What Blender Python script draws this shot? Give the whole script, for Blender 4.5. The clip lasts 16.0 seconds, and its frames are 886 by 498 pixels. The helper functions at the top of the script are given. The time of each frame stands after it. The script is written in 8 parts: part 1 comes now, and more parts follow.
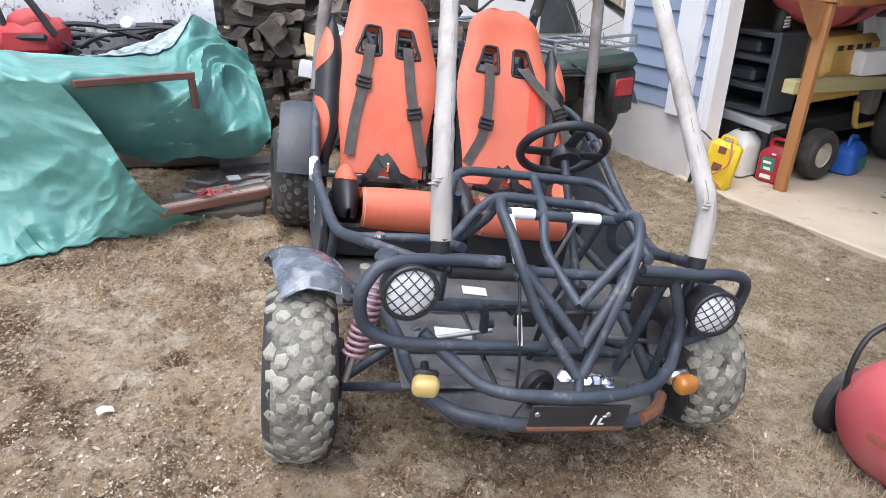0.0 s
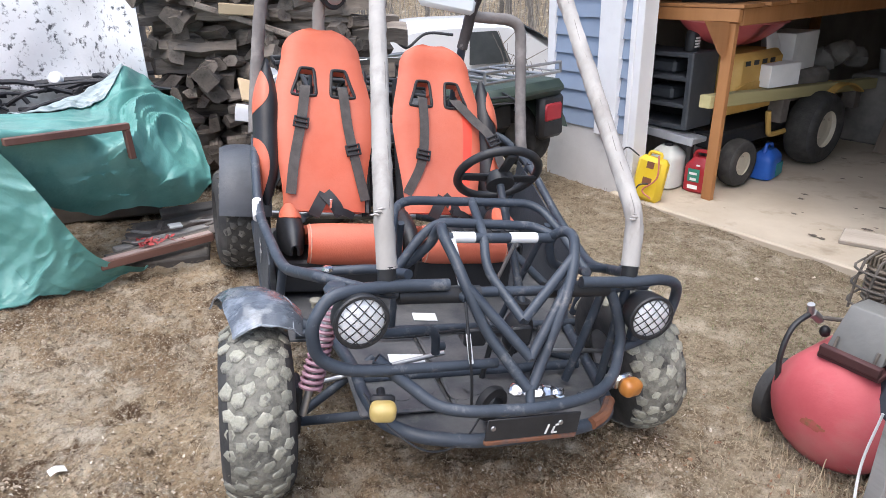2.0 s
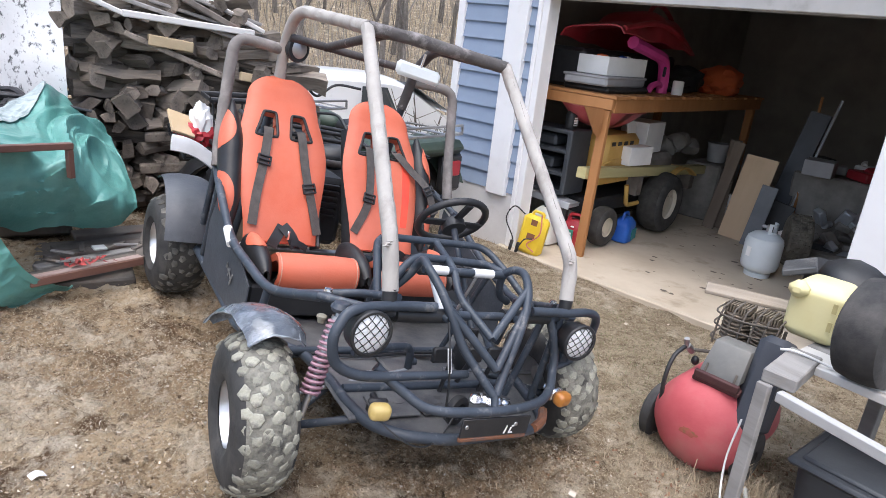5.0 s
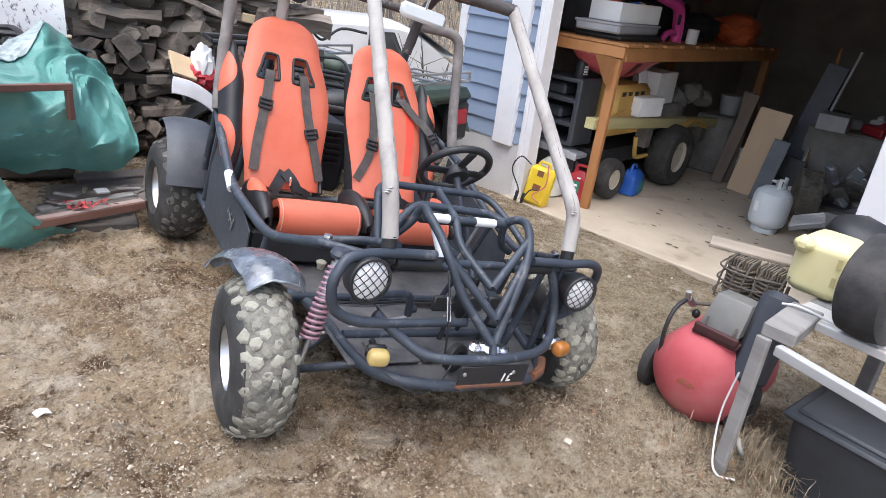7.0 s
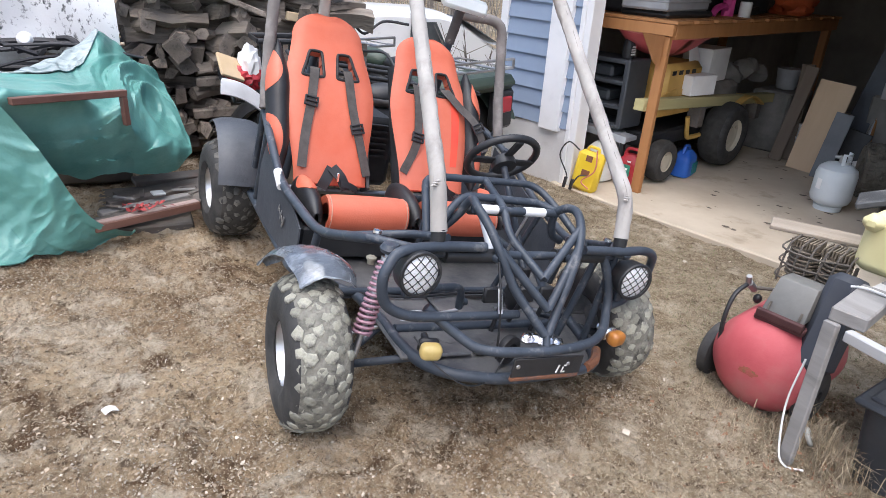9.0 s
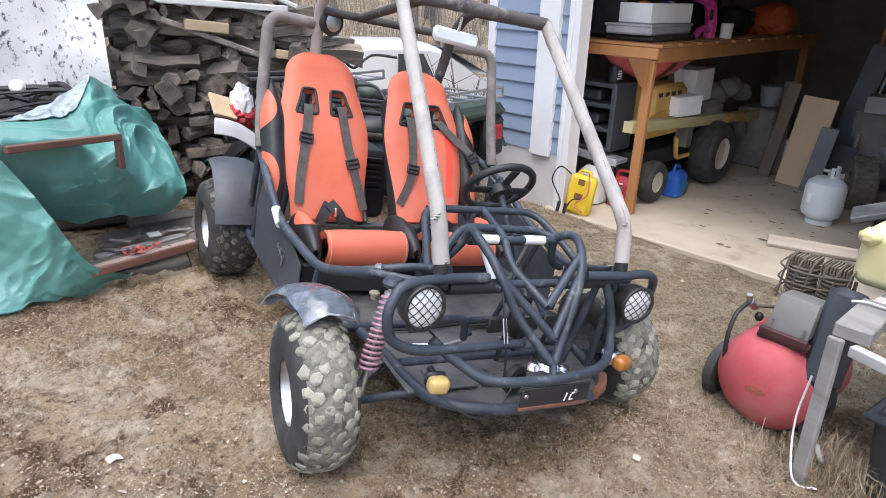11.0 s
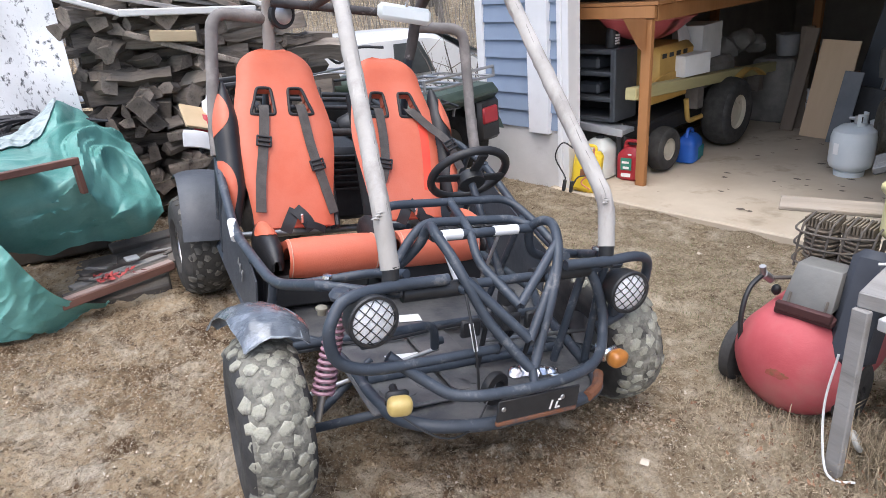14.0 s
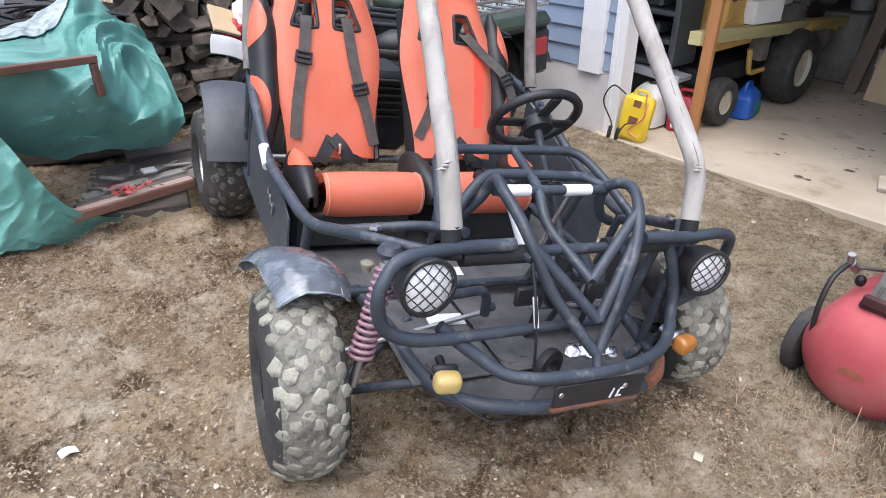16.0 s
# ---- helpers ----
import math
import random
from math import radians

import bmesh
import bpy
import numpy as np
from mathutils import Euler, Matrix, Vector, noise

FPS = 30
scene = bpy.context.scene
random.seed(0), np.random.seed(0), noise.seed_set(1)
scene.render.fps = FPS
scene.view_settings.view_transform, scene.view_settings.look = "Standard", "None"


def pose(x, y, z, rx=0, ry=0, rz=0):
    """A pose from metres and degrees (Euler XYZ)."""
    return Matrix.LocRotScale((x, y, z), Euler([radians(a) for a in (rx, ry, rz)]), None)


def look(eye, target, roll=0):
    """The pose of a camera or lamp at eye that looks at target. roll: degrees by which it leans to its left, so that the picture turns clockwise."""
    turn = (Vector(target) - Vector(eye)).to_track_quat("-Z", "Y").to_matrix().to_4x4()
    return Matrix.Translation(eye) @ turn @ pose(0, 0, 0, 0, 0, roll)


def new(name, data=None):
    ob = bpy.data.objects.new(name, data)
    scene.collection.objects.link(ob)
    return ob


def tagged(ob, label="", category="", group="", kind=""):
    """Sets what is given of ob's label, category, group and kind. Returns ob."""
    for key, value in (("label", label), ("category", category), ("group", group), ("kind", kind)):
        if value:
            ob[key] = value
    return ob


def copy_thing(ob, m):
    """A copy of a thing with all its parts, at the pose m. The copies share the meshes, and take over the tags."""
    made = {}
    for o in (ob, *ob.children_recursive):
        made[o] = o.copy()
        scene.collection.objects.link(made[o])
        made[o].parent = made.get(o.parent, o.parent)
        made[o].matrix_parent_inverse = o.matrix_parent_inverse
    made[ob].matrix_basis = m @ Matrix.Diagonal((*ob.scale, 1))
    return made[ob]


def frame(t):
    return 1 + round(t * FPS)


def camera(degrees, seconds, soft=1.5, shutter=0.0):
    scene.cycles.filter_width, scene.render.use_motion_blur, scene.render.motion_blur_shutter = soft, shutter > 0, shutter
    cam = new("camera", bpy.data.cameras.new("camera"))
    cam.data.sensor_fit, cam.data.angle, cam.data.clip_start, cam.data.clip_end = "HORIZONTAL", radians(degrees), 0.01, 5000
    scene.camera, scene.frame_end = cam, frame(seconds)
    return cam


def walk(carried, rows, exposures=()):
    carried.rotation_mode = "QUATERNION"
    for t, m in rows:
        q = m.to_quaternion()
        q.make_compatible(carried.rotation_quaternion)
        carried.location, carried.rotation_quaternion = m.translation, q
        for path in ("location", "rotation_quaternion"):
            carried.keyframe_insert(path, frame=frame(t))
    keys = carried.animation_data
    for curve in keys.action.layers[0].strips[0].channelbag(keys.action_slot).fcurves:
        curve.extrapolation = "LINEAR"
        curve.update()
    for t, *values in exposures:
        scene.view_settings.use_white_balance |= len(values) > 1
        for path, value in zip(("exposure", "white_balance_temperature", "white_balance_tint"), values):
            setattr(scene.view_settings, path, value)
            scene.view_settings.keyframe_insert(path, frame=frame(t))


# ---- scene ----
cam = camera(68.4, 16.0, soft=0.72)
PATH = [
    (0, (-0.561, -1.27, 1.467), (-0.183, 0.489, 0.594), 0.5),
    (0.5, (-0.544, -1.292, 1.469), (-0.07, 0.414, 0.538), 0.3),
    (1, (-0.559, -1.272, 1.472), (-0.05, 0.433, 0.559), -1.6),
    (1.5, (-0.544, -1.269, 1.486), (-0.054, 0.474, 0.636), -4.5),
    (2, (-0.567, -1.338, 1.482), (-0.027, 0.42, 0.695), -2.0),
    (2.5, (-0.6, -1.397, 1.461), (0.013, 0.345, 0.694), -4.0),
    (3, (-0.802, -1.383, 1.498), (-0.153, 0.339, 0.714), -0.4),
    (3.5, (-1.061, -1.434, 1.553), (-0.295, 0.246, 0.783), 3.6),
    (4, (-1.101, -1.478, 1.563), (-0.281, 0.211, 0.872), 4.5),
    (4.5, (-1.091, -1.51, 1.563), (-0.177, 0.152, 0.928), 5.5),
    (5, (-1.096, -1.514, 1.558), (-0.115, 0.11, 0.926), 6.3),
    (7.5, (-1.065, -1.509, 1.545), (-0.141, 0.075, 0.747), 7.0),
    (8, (-1.063, -1.503, 1.546), (-0.238, 0.13, 0.738), 4.5),
    (10.5, (-1.081, -1.478, 1.555), (-0.248, 0.139, 0.723), 2.7),
    (11, (-1.089, -1.474, 1.563), (-0.243, 0.18, 0.821), 1.6),
    (11.5, (-1.061, -1.471, 1.551), (-0.191, 0.178, 0.827), 1.3),
    (12, (-0.902, -1.426, 1.514), (0.022, 0.156, 0.712), 1.6),
    (12.5, (-0.771, -1.38, 1.485), (0.0, 0.25, 0.621), -3.8),
    (13, (-0.782, -1.351, 1.528), (0.063, 0.291, 0.759), -4.8),
    (13.5, (-0.781, -1.352, 1.495), (0.013, 0.315, 0.727), -5.2),
    (14, (-0.773, -1.367, 1.495), (-0.027, 0.322, 0.726), -5.1),
    (14.5, (-0.765, -1.356, 1.491), (0.005, 0.315, 0.706), -4.0),
    (15, (-0.772, -1.347, 1.49), (0.002, 0.315, 0.688), -2.8),
    (15.5, (-0.773, -1.308, 1.468), (-0.021, 0.346, 0.631), -1.9),
    (16, (-0.798, -1.079, 1.474), (-0.123, 0.535, 0.506), -0.1),
]
walk(cam, [(t, look(eye, target, roll)) for t, eye, target, roll in PATH], [(0.0, 1.08, 6050, 10), (2.0, 1.05, 6050, 10), (5.0, 1.01, 6050, 10), (16.0, 1.0, 6050, 10)])

# ---- world, sun, exposure ----
world = bpy.data.worlds.new("sky")
scene.world = world
world.use_nodes = True
wt = world.node_tree
sky = wt.nodes.new("ShaderNodeTexSky")
sky.sky_type, sky.sun_disc = "NISHITA", False
sky.sun_elevation, sky.sun_rotation = radians(60), radians(211)
sky.air_density, sky.dust_density, sky.ozone_density = 1.0, 4.0, 1.0
wt.links.new(sky.outputs[0], wt.nodes["Background"].inputs[0])
wt.nodes["Background"].inputs[1].default_value = 0.14
sun = new("sun", bpy.data.lights.new("sun", "SUN"))
sun.data.energy, sun.data.angle, sun.data.color = 1.5, radians(50), (1.0, 0.98, 0.95)
sun.matrix_world = look((-1.2, 1.7, 10), (0, 0, 0))
# added fill lamp in the garage opening, on top of the sky's own light
door_sky = new("door_sky", bpy.data.lights.new("door_sky", "AREA"))
door_sky.data.shape, door_sky.data.size, door_sky.data.size_y, door_sky.data.energy = "RECTANGLE", 2.3, 1.9, 2.7
door_sky.matrix_world = pose(0, 0, 0, 0, 0, -73) @ pose(-0.8, 3.0, 0.87, 90, 0, 0)


# ---- builders ----
def thing(name, m, label, category, group="", kind=""):
    ob = new(name)
    ob.matrix_basis = m
    ob.empty_display_size = 0.1
    return tagged(ob, label, category, group, kind)


def finish(bm, name, mats, smooth=True):
    me = bpy.data.meshes.new(name)
    bmesh.ops.recalc_face_normals(bm, faces=bm.faces[:])
    for f in bm.faces:
        f.smooth = smooth
    bm.to_mesh(me)
    bm.free()
    for m in mats if isinstance(mats, (list, tuple)) else [mats]:
        me.materials.append(m)
    return me


def part(name, bm, material, parent, label="", m=None, smooth=True):
    ob = new(name, finish(bm, name, material, smooth))
    ob.parent = parent
    if m is not None:
        ob.matrix_basis = m
    if smooth:
        sharp(ob)
    return tagged(ob, label)


def sharp(ob, angle=38):
    me = ob.data
    bm = bmesh.new()
    bm.from_mesh(me)
    for e in bm.edges:
        if len(e.link_faces) == 2 and e.calc_face_angle(0) > radians(angle):
            e.smooth = False
    bm.to_mesh(me)
    bm.free()


def solid(name, bm, material, m, label, category, group="", kind="", smooth=True):
    ob = new(name, finish(bm, name, material, smooth))
    ob.matrix_basis = m
    if smooth:
        sharp(ob)
    return tagged(ob, label, category, group, kind)


def B():
    return bmesh.new()


def box(bm, x0, y0, z0, x1, y1, z1, bev=0.004, m=None, mi=0, seg=1):
    n0 = len(bm.verts)
    r = bmesh.ops.create_cube(bm, size=1.0)
    vs = r["verts"]
    for v in vs:
        v.co = Vector((x0 + (v.co.x + 0.5) * (x1 - x0), y0 + (v.co.y + 0.5) * (y1 - y0), z0 + (v.co.z + 0.5) * (z1 - z0)))
    fs = {f for v in vs for f in v.link_faces}
    if bev > 0:
        es = list({e for v in vs for e in v.link_edges})
        r = bmesh.ops.bevel(bm, geom=es, offset=bev, segments=seg, affect="EDGES", profile=0.5)
        fs = {f for f in fs if f.is_valid} | set(r["faces"])
    for f in fs:
        f.material_index = mi
    if m is not None:
        vv = {v for f in fs for v in f.verts}
        for v in vv:
            v.co = m @ v.co
    return bm


def dense(pts, step=0.022):
    """The same line with a point every few centimetres."""
    out = [Vector(pts[0])]
    for a, b in zip(pts, pts[1:]):
        a, b = Vector(a), Vector(b)
        n = max(1, int((b - a).length / step))
        out += [a.lerp(b, k / n) for k in range(1, n + 1)]
    return out


def smooth_path(pts, n=6, closed=False):
    P = [Vector(p) for p in pts]
    out = []
    N = len(P)
    for i in range(N if closed else N - 1):
        p0 = P[(i - 1) % N] if closed or i > 0 else P[0] * 2 - P[1]
        p1, p2 = P[i], P[(i + 1) % N]
        p3 = P[(i + 2) % N] if closed or i + 2 < N else P[-1] * 2 - P[-2]
        for k in range(n):
            t = k / n
            out.append(0.5 * (2 * p1 + (p2 - p0) * t + (2 * p0 - 5 * p1 + 4 * p2 - p3) * t * t + (3 * p1 - p0 - 3 * p2 + p3) * t ** 3))
    if not closed:
        out.append(P[-1])
    return out


def corner_path(pts, r=0.05, n=5):
    """Straight runs with rounded bends of about radius r."""
    P = [Vector(p) for p in pts]
    out = [P[0]]
    for a, b, c in zip(P, P[1:], P[2:]):
        u, w = a - b, c - b
        k = min(r, u.length * 0.48, w.length * 0.48)
        s, e = b + u.normalized() * k, b + w.normalized() * k
        for i in range(n + 1):
            t = i / n
            out.append(s * (1 - t) ** 2 + b * 2 * t * (1 - t) + e * t * t)
    out.append(P[-1])
    return out


def tube(bm, pts, r, seg=10, closed=False, caps=True, mi=0, wob=0.0):
    """A round tube through the points; r is a radius or one for each point."""
    P = [Vector(p) for p in pts]
    N = len(P)
    R = r if isinstance(r, (list, tuple)) else [r] * N
    prev = None
    rings = []
    for i in range(N):
        a, b = P[(i - 1) % N] if closed or i else P[0], P[(i + 1) % N] if closed or i < N - 1 else P[-1]
        d = (b - a).normalized()
        if prev is None:
            up = Vector((0, 0, 1)) if abs(d.z) < 0.9 else Vector((1, 0, 0))
            x = d.cross(up).normalized()
        else:
            x = (prev - d * prev.dot(d)).normalized()
        prev = x
        y = d.cross(x)
        ring = []
        for k in range(seg):
            a = 2 * math.pi * k / seg
            rr = R[i] * (1 + wob * noise.noise(P[i] * 25 + Vector((k, 0, 0))))
            ring.append(bm.verts.new(P[i] + (x * math.cos(a) + y * math.sin(a)) * rr))
        rings.append(ring)
    for i in range(N if closed else N - 1):
        A, C = rings[i], rings[(i + 1) % N]
        for k in range(seg):
            f = bm.faces.new((A[k], A[(k + 1) % seg], C[(k + 1) % seg], C[k]))
            f.material_index = mi
    if caps and not closed:
        for ring in (rings[0][::-1], rings[-1]):
            bm.faces.new(ring).material_index = mi
    return bm


def cyl(bm, a, b, r, seg=16, r2=None, mi=0):
    return tube(bm, [a, b], [r, r if r2 is None else r2], seg, mi=mi)


def lathe(bm, prof, m=None, seg=24, mi=0, closed=False, caps=True):
    """Turns (radius, height) pairs round the local z axis."""
    m = m or Matrix()
    rings = [[bm.verts.new(m @ Vector((r * math.cos(2 * math.pi * k / seg), r * math.sin(2 * math.pi * k / seg), h))) for k in range(seg)] for r, h in prof]
    pairs = list(zip(rings, rings[1:])) + ([(rings[-1], rings[0])] if closed else [])
    for A, C in pairs:
        for k in range(seg):
            bm.faces.new((A[k], A[(k + 1) % seg], C[(k + 1) % seg], C[k])).material_index = mi
    if caps and not closed:
        for ring, (r, h) in ((rings[0][::-1], prof[0]), (rings[-1], prof[-1])):
            if r > 1e-5:
                bm.faces.new(ring).material_index = mi
    return bm


def grid(bm, fn, nu, nv, mi=0, thick=0.0, keep=None):
    """A sheet fn(u, v) -> Vector over 0..1; thick gives it a back at that depth along the normal."""
    V = [[bm.verts.new(fn(i / nu, j / nv)) for j in range(nv + 1)] for i in range(nu + 1)]
    fs = []
    for i in range(nu):
        for j in range(nv):
            if keep is None or keep((i + 0.5) / nu, (j + 0.5) / nv):
                f = bm.faces.new((V[i][j], V[i + 1][j], V[i + 1][j + 1], V[i][j + 1]))
                f.material_index = mi
                fs.append(f)
    for row in V:
        for v in row:
            if not v.link_faces:
                bm.verts.remove(v)
    if thick:
        bm.normal_update()
        bmesh.ops.solidify(bm, geom=fs, thickness=thick)
    return bm


def blob(bm, c, s, seg=12, rough=0.0, freq=3.0, m=None, mi=0):
    """A rounded lump with radii s."""
    r = bmesh.ops.create_icosphere(bm, subdivisions=2 if seg <= 12 else 3, radius=1.0)
    for v in r["verts"]:
        k = 1 + rough * noise.noise(v.co * freq + Vector(c) * 7)
        p = Vector((v.co.x * s[0] * k, v.co.y * s[1] * k, v.co.z * s[2] * k))
        v.co = (m @ p if m is not None else p) + Vector(c)
    for f in {f for v in r["verts"] for f in v.link_faces}:
        f.material_index = mi
    return bm


def turned(m, bm):
    for v in bm.verts:
        v.co = m @ v.co
    return bm


# ---- materials ----
def surface(name, c1, c2=None, scale=8.0, rough=0.6, metal=0.0, bump=0.15, bscale=80.0, c3=None, scale3=2.0, amount3=0.5,
            rnd=0.0, stretch=(1, 1, 1), coat=0.0, rough2=None, spec=0.5, island=0.0, edge3=0.08, crumple=0.0, crumple_k=1.0):
    """Two-colour noise, a second layer of stains, fine relief, and a shade of its own for each object."""
    mt = bpy.data.materials.new(name)
    mt.use_nodes = True
    nt = mt.node_tree
    N, Lk = nt.nodes, nt.links
    bs = N["Principled BSDF"]
    co = N.new("ShaderNodeTexCoord")
    mp = N.new("ShaderNodeMapping")
    mp.inputs["Scale"].default_value = stretch
    Lk.new(co.outputs["Object"], mp.inputs[0])

    def nz(sc, det=6.0, ro=0.6):
        n = N.new("ShaderNodeTexNoise")
        n.inputs["Scale"].default_value, n.inputs["Detail"].default_value, n.inputs["Roughness"].default_value = sc, det, ro
        Lk.new(mp.outputs[0], n.inputs["Vector"])
        return n.outputs["Fac"]

    def ramp(fac, a, b):
        r = N.new("ShaderNodeMapRange")
        r.inputs[1].default_value, r.inputs[2].default_value = a, b
        Lk.new(fac, r.inputs[0])
        return r.outputs[0]

    def mix(fac, a, b, mode="MIX"):
        m = N.new("ShaderNodeMix")
        m.data_type, m.blend_type = "RGBA", mode
        for s, v in ((0, fac), (6, a), (7, b)):
            if isinstance(v, bpy.types.NodeSocket):
                Lk.new(v, m.inputs[s])
            else:
                m.inputs[s].default_value = v if s == 0 else (*v, 1.0)
        return m.outputs[2]

    c2 = c2 or tuple(min(1, c * 1.25 + 0.01) for c in c1)
    f1 = ramp(nz(scale), 0.32, 0.68)
    col = mix(f1, c1, c2)
    if c3:
        f3 = ramp(nz(scale3, 8.0, 0.65), 1 - amount3 - edge3, 1 - amount3 + edge3)
        col = mix(f3, col, c3)
    if rnd or island:
        src = N.new("ShaderNodeObjectInfo").outputs["Random"] if rnd else N.new("ShaderNodeNewGeometry").outputs["Random Per Island"]
        k = rnd or island
        r = N.new("ShaderNodeMapRange")
        r.inputs[3].default_value, r.inputs[4].default_value = 1 - k, 1 + k
        Lk.new(src, r.inputs[0])
        h = N.new("ShaderNodeHueSaturation")
        Lk.new(r.outputs[0], h.inputs["Value"])
        Lk.new(col, h.inputs["Color"])
        col = h.outputs[0]
    Lk.new(col, bs.inputs["Base Color"])
    bs.inputs["Metallic"].default_value = metal
    bs.inputs["Specular IOR Level"].default_value = spec
    bs.inputs["Coat Weight"].default_value = coat
    r = N.new("ShaderNodeMapRange")
    r.inputs[3].default_value, r.inputs[4].default_value = rough, rough2 if rough2 is not None else min(1, rough + 0.15)
    Lk.new(nz(scale * 2.3), r.inputs[0])
    Lk.new(r.outputs[0], bs.inputs["Roughness"])
    if bump:
        b = N.new("ShaderNodeBump")
        b.inputs["Strength"].default_value, b.inputs["Distance"].default_value = min(1, bump), 0.01
        Lk.new(nz(bscale, 8.0), b.inputs["Height"])
        Lk.new(b.outputs[0], bs.inputs["Normal"])
        last = b
        for k in (1.0, 2.7) if crumple else ():
            wv = N.new("ShaderNodeVectorMath")
            wv.operation = "MULTIPLY_ADD"
            wn_ = N.new("ShaderNodeTexNoise")
            wn_.inputs["Scale"].default_value = crumple * k * 0.8
            Lk.new(mp.outputs[0], wn_.inputs["Vector"])
            Lk.new(wn_.outputs["Color"], wv.inputs[0])
            wv.inputs[1].default_value = (0.35 / crumple / k,) * 3
            Lk.new(mp.outputs[0], wv.inputs[2])
            vo = N.new("ShaderNodeTexVoronoi")
            vo.feature = "F1"
            vo.inputs["Scale"].default_value = crumple * k
            Lk.new(wv.outputs[0], vo.inputs["Vector"])
            c = N.new("ShaderNodeBump")
            c.inputs["Strength"].default_value, c.inputs["Distance"].default_value = (0.85 if k == 1.0 else 0.5) * crumple_k, 0.16 / (crumple * k)
            Lk.new(vo.outputs["Distance"], c.inputs["Height"])
            Lk.new(c.outputs[0], last.inputs["Normal"])
            last = c
    return mt


M_paint = surface("dark_blue_grey_paint", (0.03, 0.039, 0.053), (0.052, 0.063, 0.081), 11, 0.4, bump=0.1, bscale=120, c3=(0.15, 0.152, 0.155), scale3=22, amount3=0.36, edge3=0.07)
M_pan = surface("dusty_black_floor", (0.06, 0.062, 0.068), (0.15, 0.147, 0.143), 7, 0.42, bump=0.25, bscale=40, c3=(0.2, 0.19, 0.17), scale3=11, amount3=0.3, edge3=0.12)
M_black = surface("black_plastic", (0.014, 0.015, 0.017), (0.03, 0.03, 0.032), 12, 0.42, bump=0.08, bscale=120)
M_blackvinyl = surface("black_vinyl", (0.013, 0.013, 0.014), (0.024, 0.024, 0.026), 12, 0.38, bump=0.12, bscale=160)
M_foam = surface("grey_foam_sleeve", (0.33, 0.31, 0.285), (0.44, 0.415, 0.385), 9, 0.7, bump=0.4, bscale=30, c3=(0.2, 0.175, 0.155), scale3=6, amount3=0.33, edge3=0.12, stretch=(1, 1, 0.5))
M_foamdark = surface("speckled_dark_foam", (0.04, 0.036, 0.036), (0.085, 0.076, 0.073), 10, 0.6, bump=0.4, bscale=40, c3=(0.36, 0.33, 0.32), scale3=13, amount3=0.31, edge3=0.06)
M_foammid = surface("worn_foam_sleeve", (0.15, 0.135, 0.128), (0.24, 0.22, 0.205), 9, 0.7, bump=0.35, bscale=36, c3=(0.37, 0.34, 0.32), scale3=6, amount3=0.36, edge3=0.12)
M_orange = surface("orange_vinyl", (0.57, 0.118, 0.057), (0.63, 0.15, 0.079), 5, 0.42, bump=0.14, bscale=150, c3=(0.64, 0.19, 0.12), scale3=3.4, amount3=0.42, edge3=0.22)
M_orangered = surface("red_stained_vinyl", (0.8, 0.06, 0.04), (0.82, 0.1, 0.05), 5, 0.45, bump=0.1, bscale=170)
M_belt = surface("seat_belt_webbing", (0.06, 0.052, 0.048), (0.095, 0.085, 0.078), 30, 0.7, bump=0.3, bscale=240)
M_rubber = surface("tyre_rubber", (0.022, 0.022, 0.023), (0.05, 0.048, 0.046), 14, 0.7, bump=0.2, bscale=70, c3=(0.12, 0.11, 0.1), scale3=5, amount3=0.3, edge3=0.2)
M_tread = surface("dusty_tread_blocks", (0.25, 0.245, 0.195), (0.42, 0.41, 0.335), 40, 0.9, bump=0.8, bscale=60, c3=(0.13, 0.124, 0.11), scale3=26, amount3=0.45, edge3=0.1, rnd=0.3)
# mud between the tread blocks, darkened for the shadow in the gaps
M_treaddark = surface("shaded_muddy_tread", (0.13, 0.125, 0.104), (0.27, 0.258, 0.215), 30, 0.9, bump=0.9, bscale=60, c3=(0.05, 0.048, 0.043), scale3=14, amount3=0.42)
M_treadmud = surface("dark_tread_base", (0.025, 0.024, 0.022), (0.055, 0.052, 0.047), 12, 0.9, bump=0.4, bscale=60)
M_treadblack = surface("clean_tread_blocks", (0.07, 0.067, 0.06), (0.15, 0.143, 0.125), 16, 0.8, bump=0.3, bscale=60, c3=(0.2, 0.19, 0.17), scale3=9, amount3=0.36, edge3=0.12, rnd=0.35)
M_rim = surface("brushed_rim", (0.5, 0.51, 0.53), (0.68, 0.69, 0.71), 10, 0.28, metal=0.85, bump=0.05, bscale=100, c3=(0.35, 0.34, 0.33), scale3=7, amount3=0.25, edge3=0.2)
M_steel = surface("dull_steel", (0.35, 0.35, 0.36), (0.5, 0.5, 0.5), 12, 0.35, metal=0.9, bump=0.08, bscale=120, c3=(0.22, 0.15, 0.1), scale3=9, amount3=0.25)
M_chrome = surface("bright_steel", (0.75, 0.75, 0.76), (0.85, 0.85, 0.86), 12, 0.16, metal=1.0, bump=0.03)
# near-white base puts the sky's reflection into the clear lens
M_lens = surface("headlight_glass", (0.92, 0.93, 0.94), (0.99, 0.99, 0.99), 60, 0.22, bump=0.25, bscale=70, coat=1.0, stretch=(3, 1, 0.4))
M_amber = surface("amber_lens", (0.5, 0.37, 0.12), (0.6, 0.46, 0.19), 10, 0.3, bump=0.05, coat=0.3, c3=(0.62, 0.52, 0.26), scale3=14, amount3=0.3, edge3=0.2)
